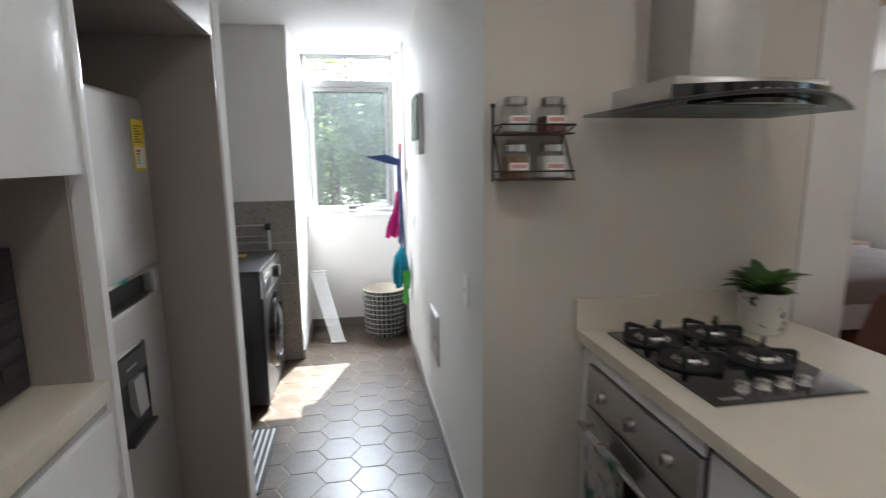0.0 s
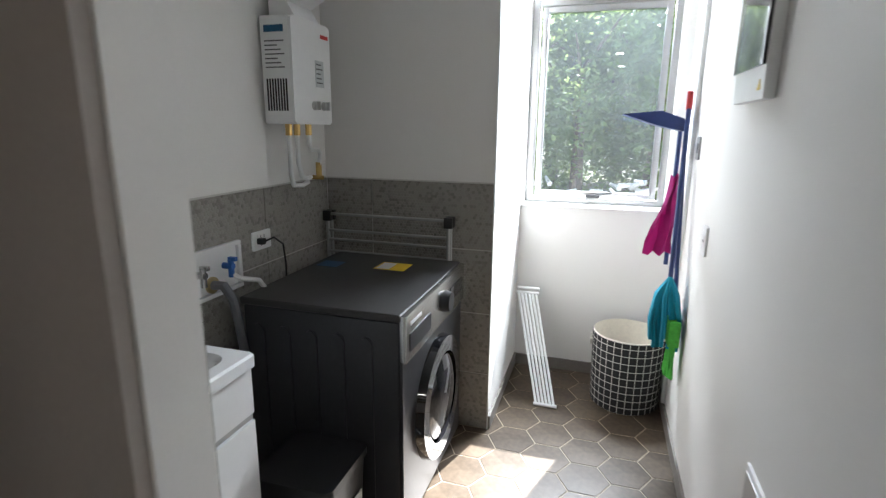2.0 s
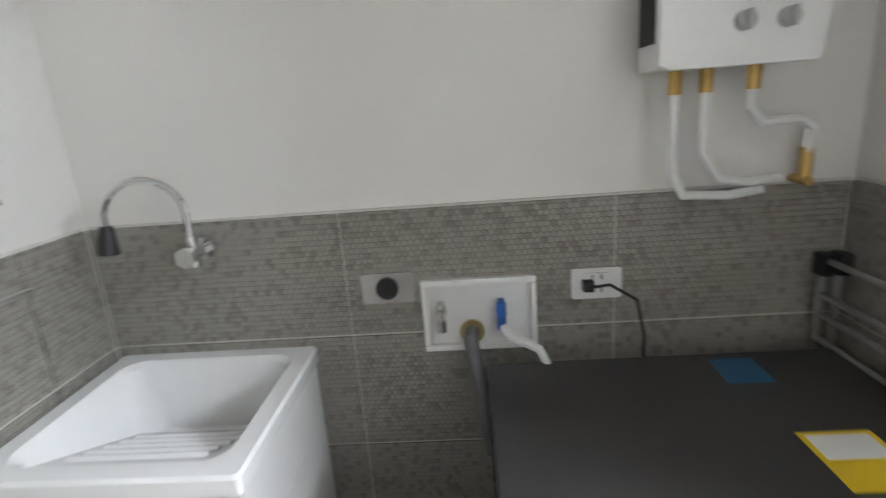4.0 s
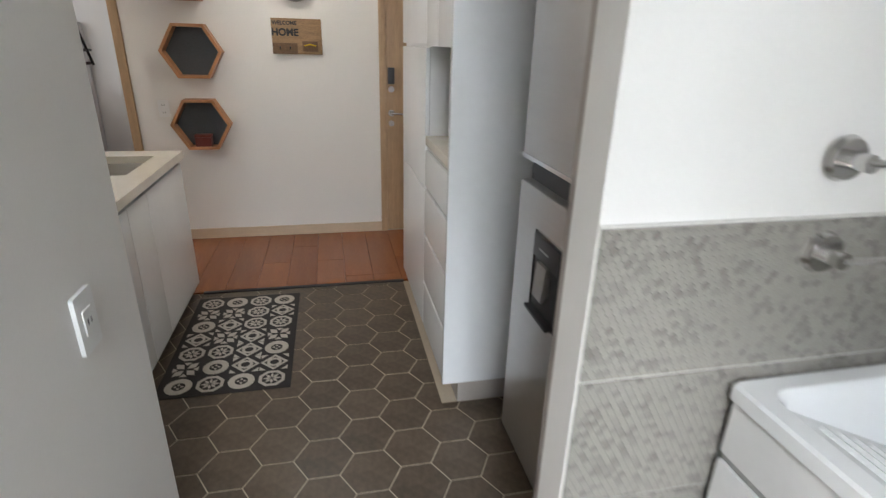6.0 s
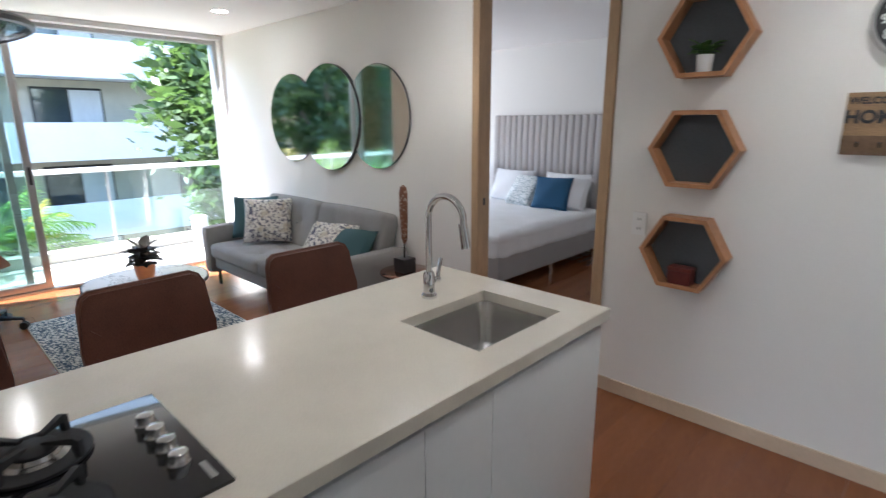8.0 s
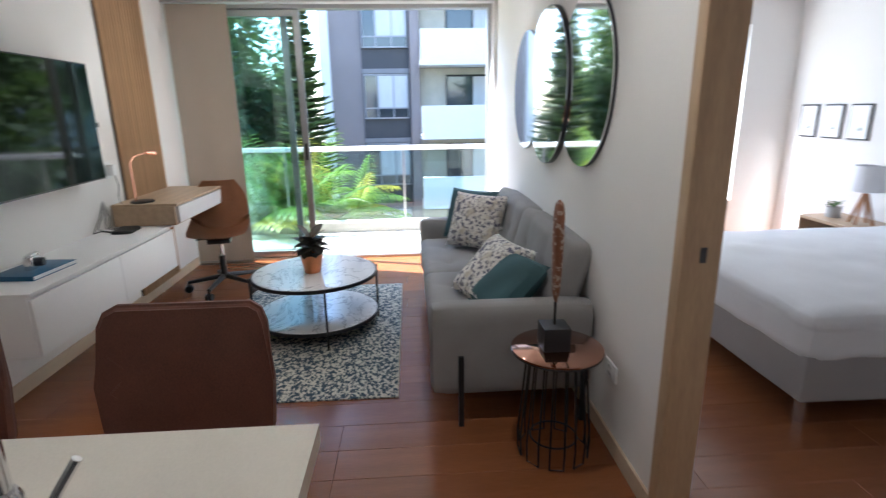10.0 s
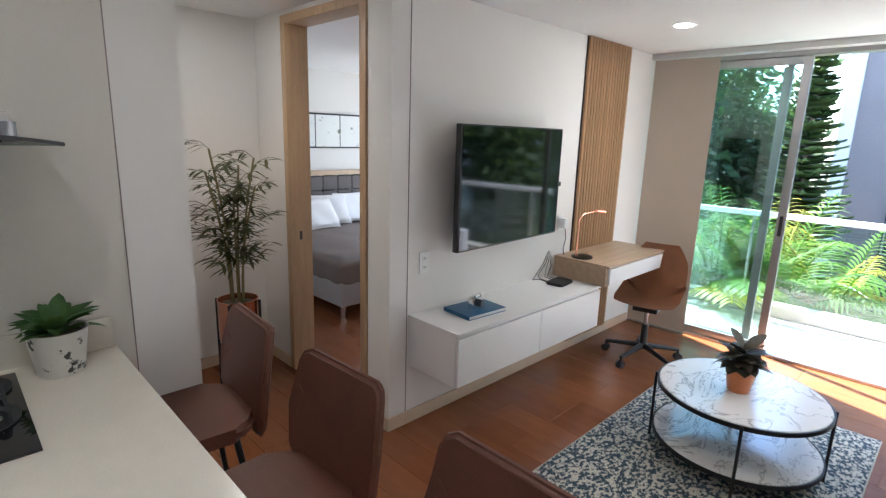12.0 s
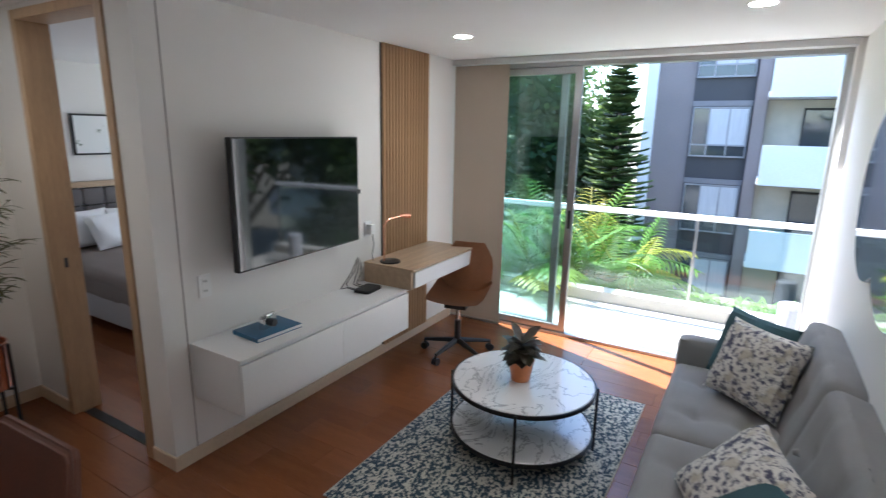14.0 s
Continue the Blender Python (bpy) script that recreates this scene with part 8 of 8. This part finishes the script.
def hex_piece(poly, cx, cy):
    bm = bmnew()
    inner = [((p[0] - cx) * 0.985 + cx, (p[1] - cy) * 0.985 + cy) for p in poly]
    lo = [bm.verts.new((p[0] - cx, p[1] - cy, -0.012)) for p in poly]
    mid = [bm.verts.new((p[0] - cx, p[1] - cy, -0.0015)) for p in poly]
    hi = [bm.verts.new((p[0] - cx, p[1] - cy, 0.0)) for p in inner]
    n = len(poly)
    for k in range(n):
        j = (k + 1) % n
        bm.faces.new((lo[k], lo[j], mid[j], mid[k]))
        bm.faces.new((mid[k], mid[j], hi[j], hi[k]))
    bm.faces.new(hi)
    return mesh_of("hex_tile", bm, HEXT, False)


full = [(R * math.cos(k * math.pi / 3), R * math.sin(k * math.pi / 3)) for k in range(6)]
full_me = hex_piece(full, 0, 0)
zones = ((-0.90, 0.425, -1.925, 0.0), (-1.70, 0.0, 0.0, 0.355), (-1.70, -0.90, -0.63, 0.0), (-0.905, 0.0, 0.36, 0.494), (-1.70, 0.0, 0.494, 2.24), (-0.86, 0.0, 2.24, 3.04))
PXC, PYC = 0.1725, 0.1992
for ix in range(-9, 8):
    for iy in range(-16, 14):
        cx = -0.557 + ix * PXC
        cy = 0.903 + iy * PYC + (PYC / 2 if ix % 2 else 0)
        for x0, x1, y0, y1 in zones:
            if cx + R <= x0 or cx - R >= x1 or cy + R <= y0 or cy - R >= y1:
                continue
            poly = [(cx + a, cy + b) for a, b in full]
            cut = clip(poly, x0, x1, y0, y1)
            if len(cut) < 3:
                continue
            whole = len(cut) == 6 and all(abs(p[0] - q[0]) + abs(p[1] - q[1]) < 1e-6 for p, q in zip(cut, poly))
            if not whole:
                area = abs(sum(cut[i][0] * cut[(i + 1) % len(cut)][1] - cut[(i + 1) % len(cut)][0] * cut[i][1] for i in range(len(cut)))) / 2
                if area < 0.0008:
                    continue
            if whole:
                o = new("hex_tile", full_me)
            else:
                o = new("hex_tile", hex_piece(cut, cx, cy))
            o.parent, o.location = fl_h, (cx, cy, 0)

structure("floor_grout", [(z[0], z[1], z[2], z[3], -0.0115, -0.002) for z in zones], GROUT, "pale grout between the hexagon floor tiles")

fl_w = thing("floor_planks", "reddish-brown laminate plank floor", "floor planks")
fl_w["kind"] = "structure"
plank_cache = {}
PW = 0.19


def plank(w, l):
    key = (round(w, 4), round(l, 3))
    if key not in plank_cache:
        plank_cache[key] = mesh_of("plank", box(bmnew(), 0.0005, w - 0.0005, 0.0005, l - 0.0005, -0.012, 0.0, 0.0012, 1), PLANK, False)
    return plank_cache[key]


def lay(x0, x1, y0, y1, seed, length=1.2):
    r_ = random.Random(seed)
    x = x0
    while x < x1 - 1e-4:
        w = min(PW, x1 - x)
        y = y0
        first = round(r_.choice((0.3, 0.6, 0.9, 1.2)), 2)
        while y < y1 - 1e-4:
            l = min(first if y == y0 else length, y1 - y)
            o = new("plank", plank(w, l))
            o.parent, o.location = fl_w, (x, y, 0)
            y += l
        x += w


lay(1.0, 5.48, SY, 0.0, 1)
lay(-1.85, 1.0, SY, -1.955, 2)
lay(0.43, 1.0, -1.955, 0.0, 3)
lay(1.47, 2.52, 0.0, 1.516, 4)
lay(2.58, 5.48, 0.14, 3.72, 6)
lay(0.64, 5.48, -5.96, SY - 0.09, 7)
lay(0.96, 1.79, SY - 0.05, SY, 8)
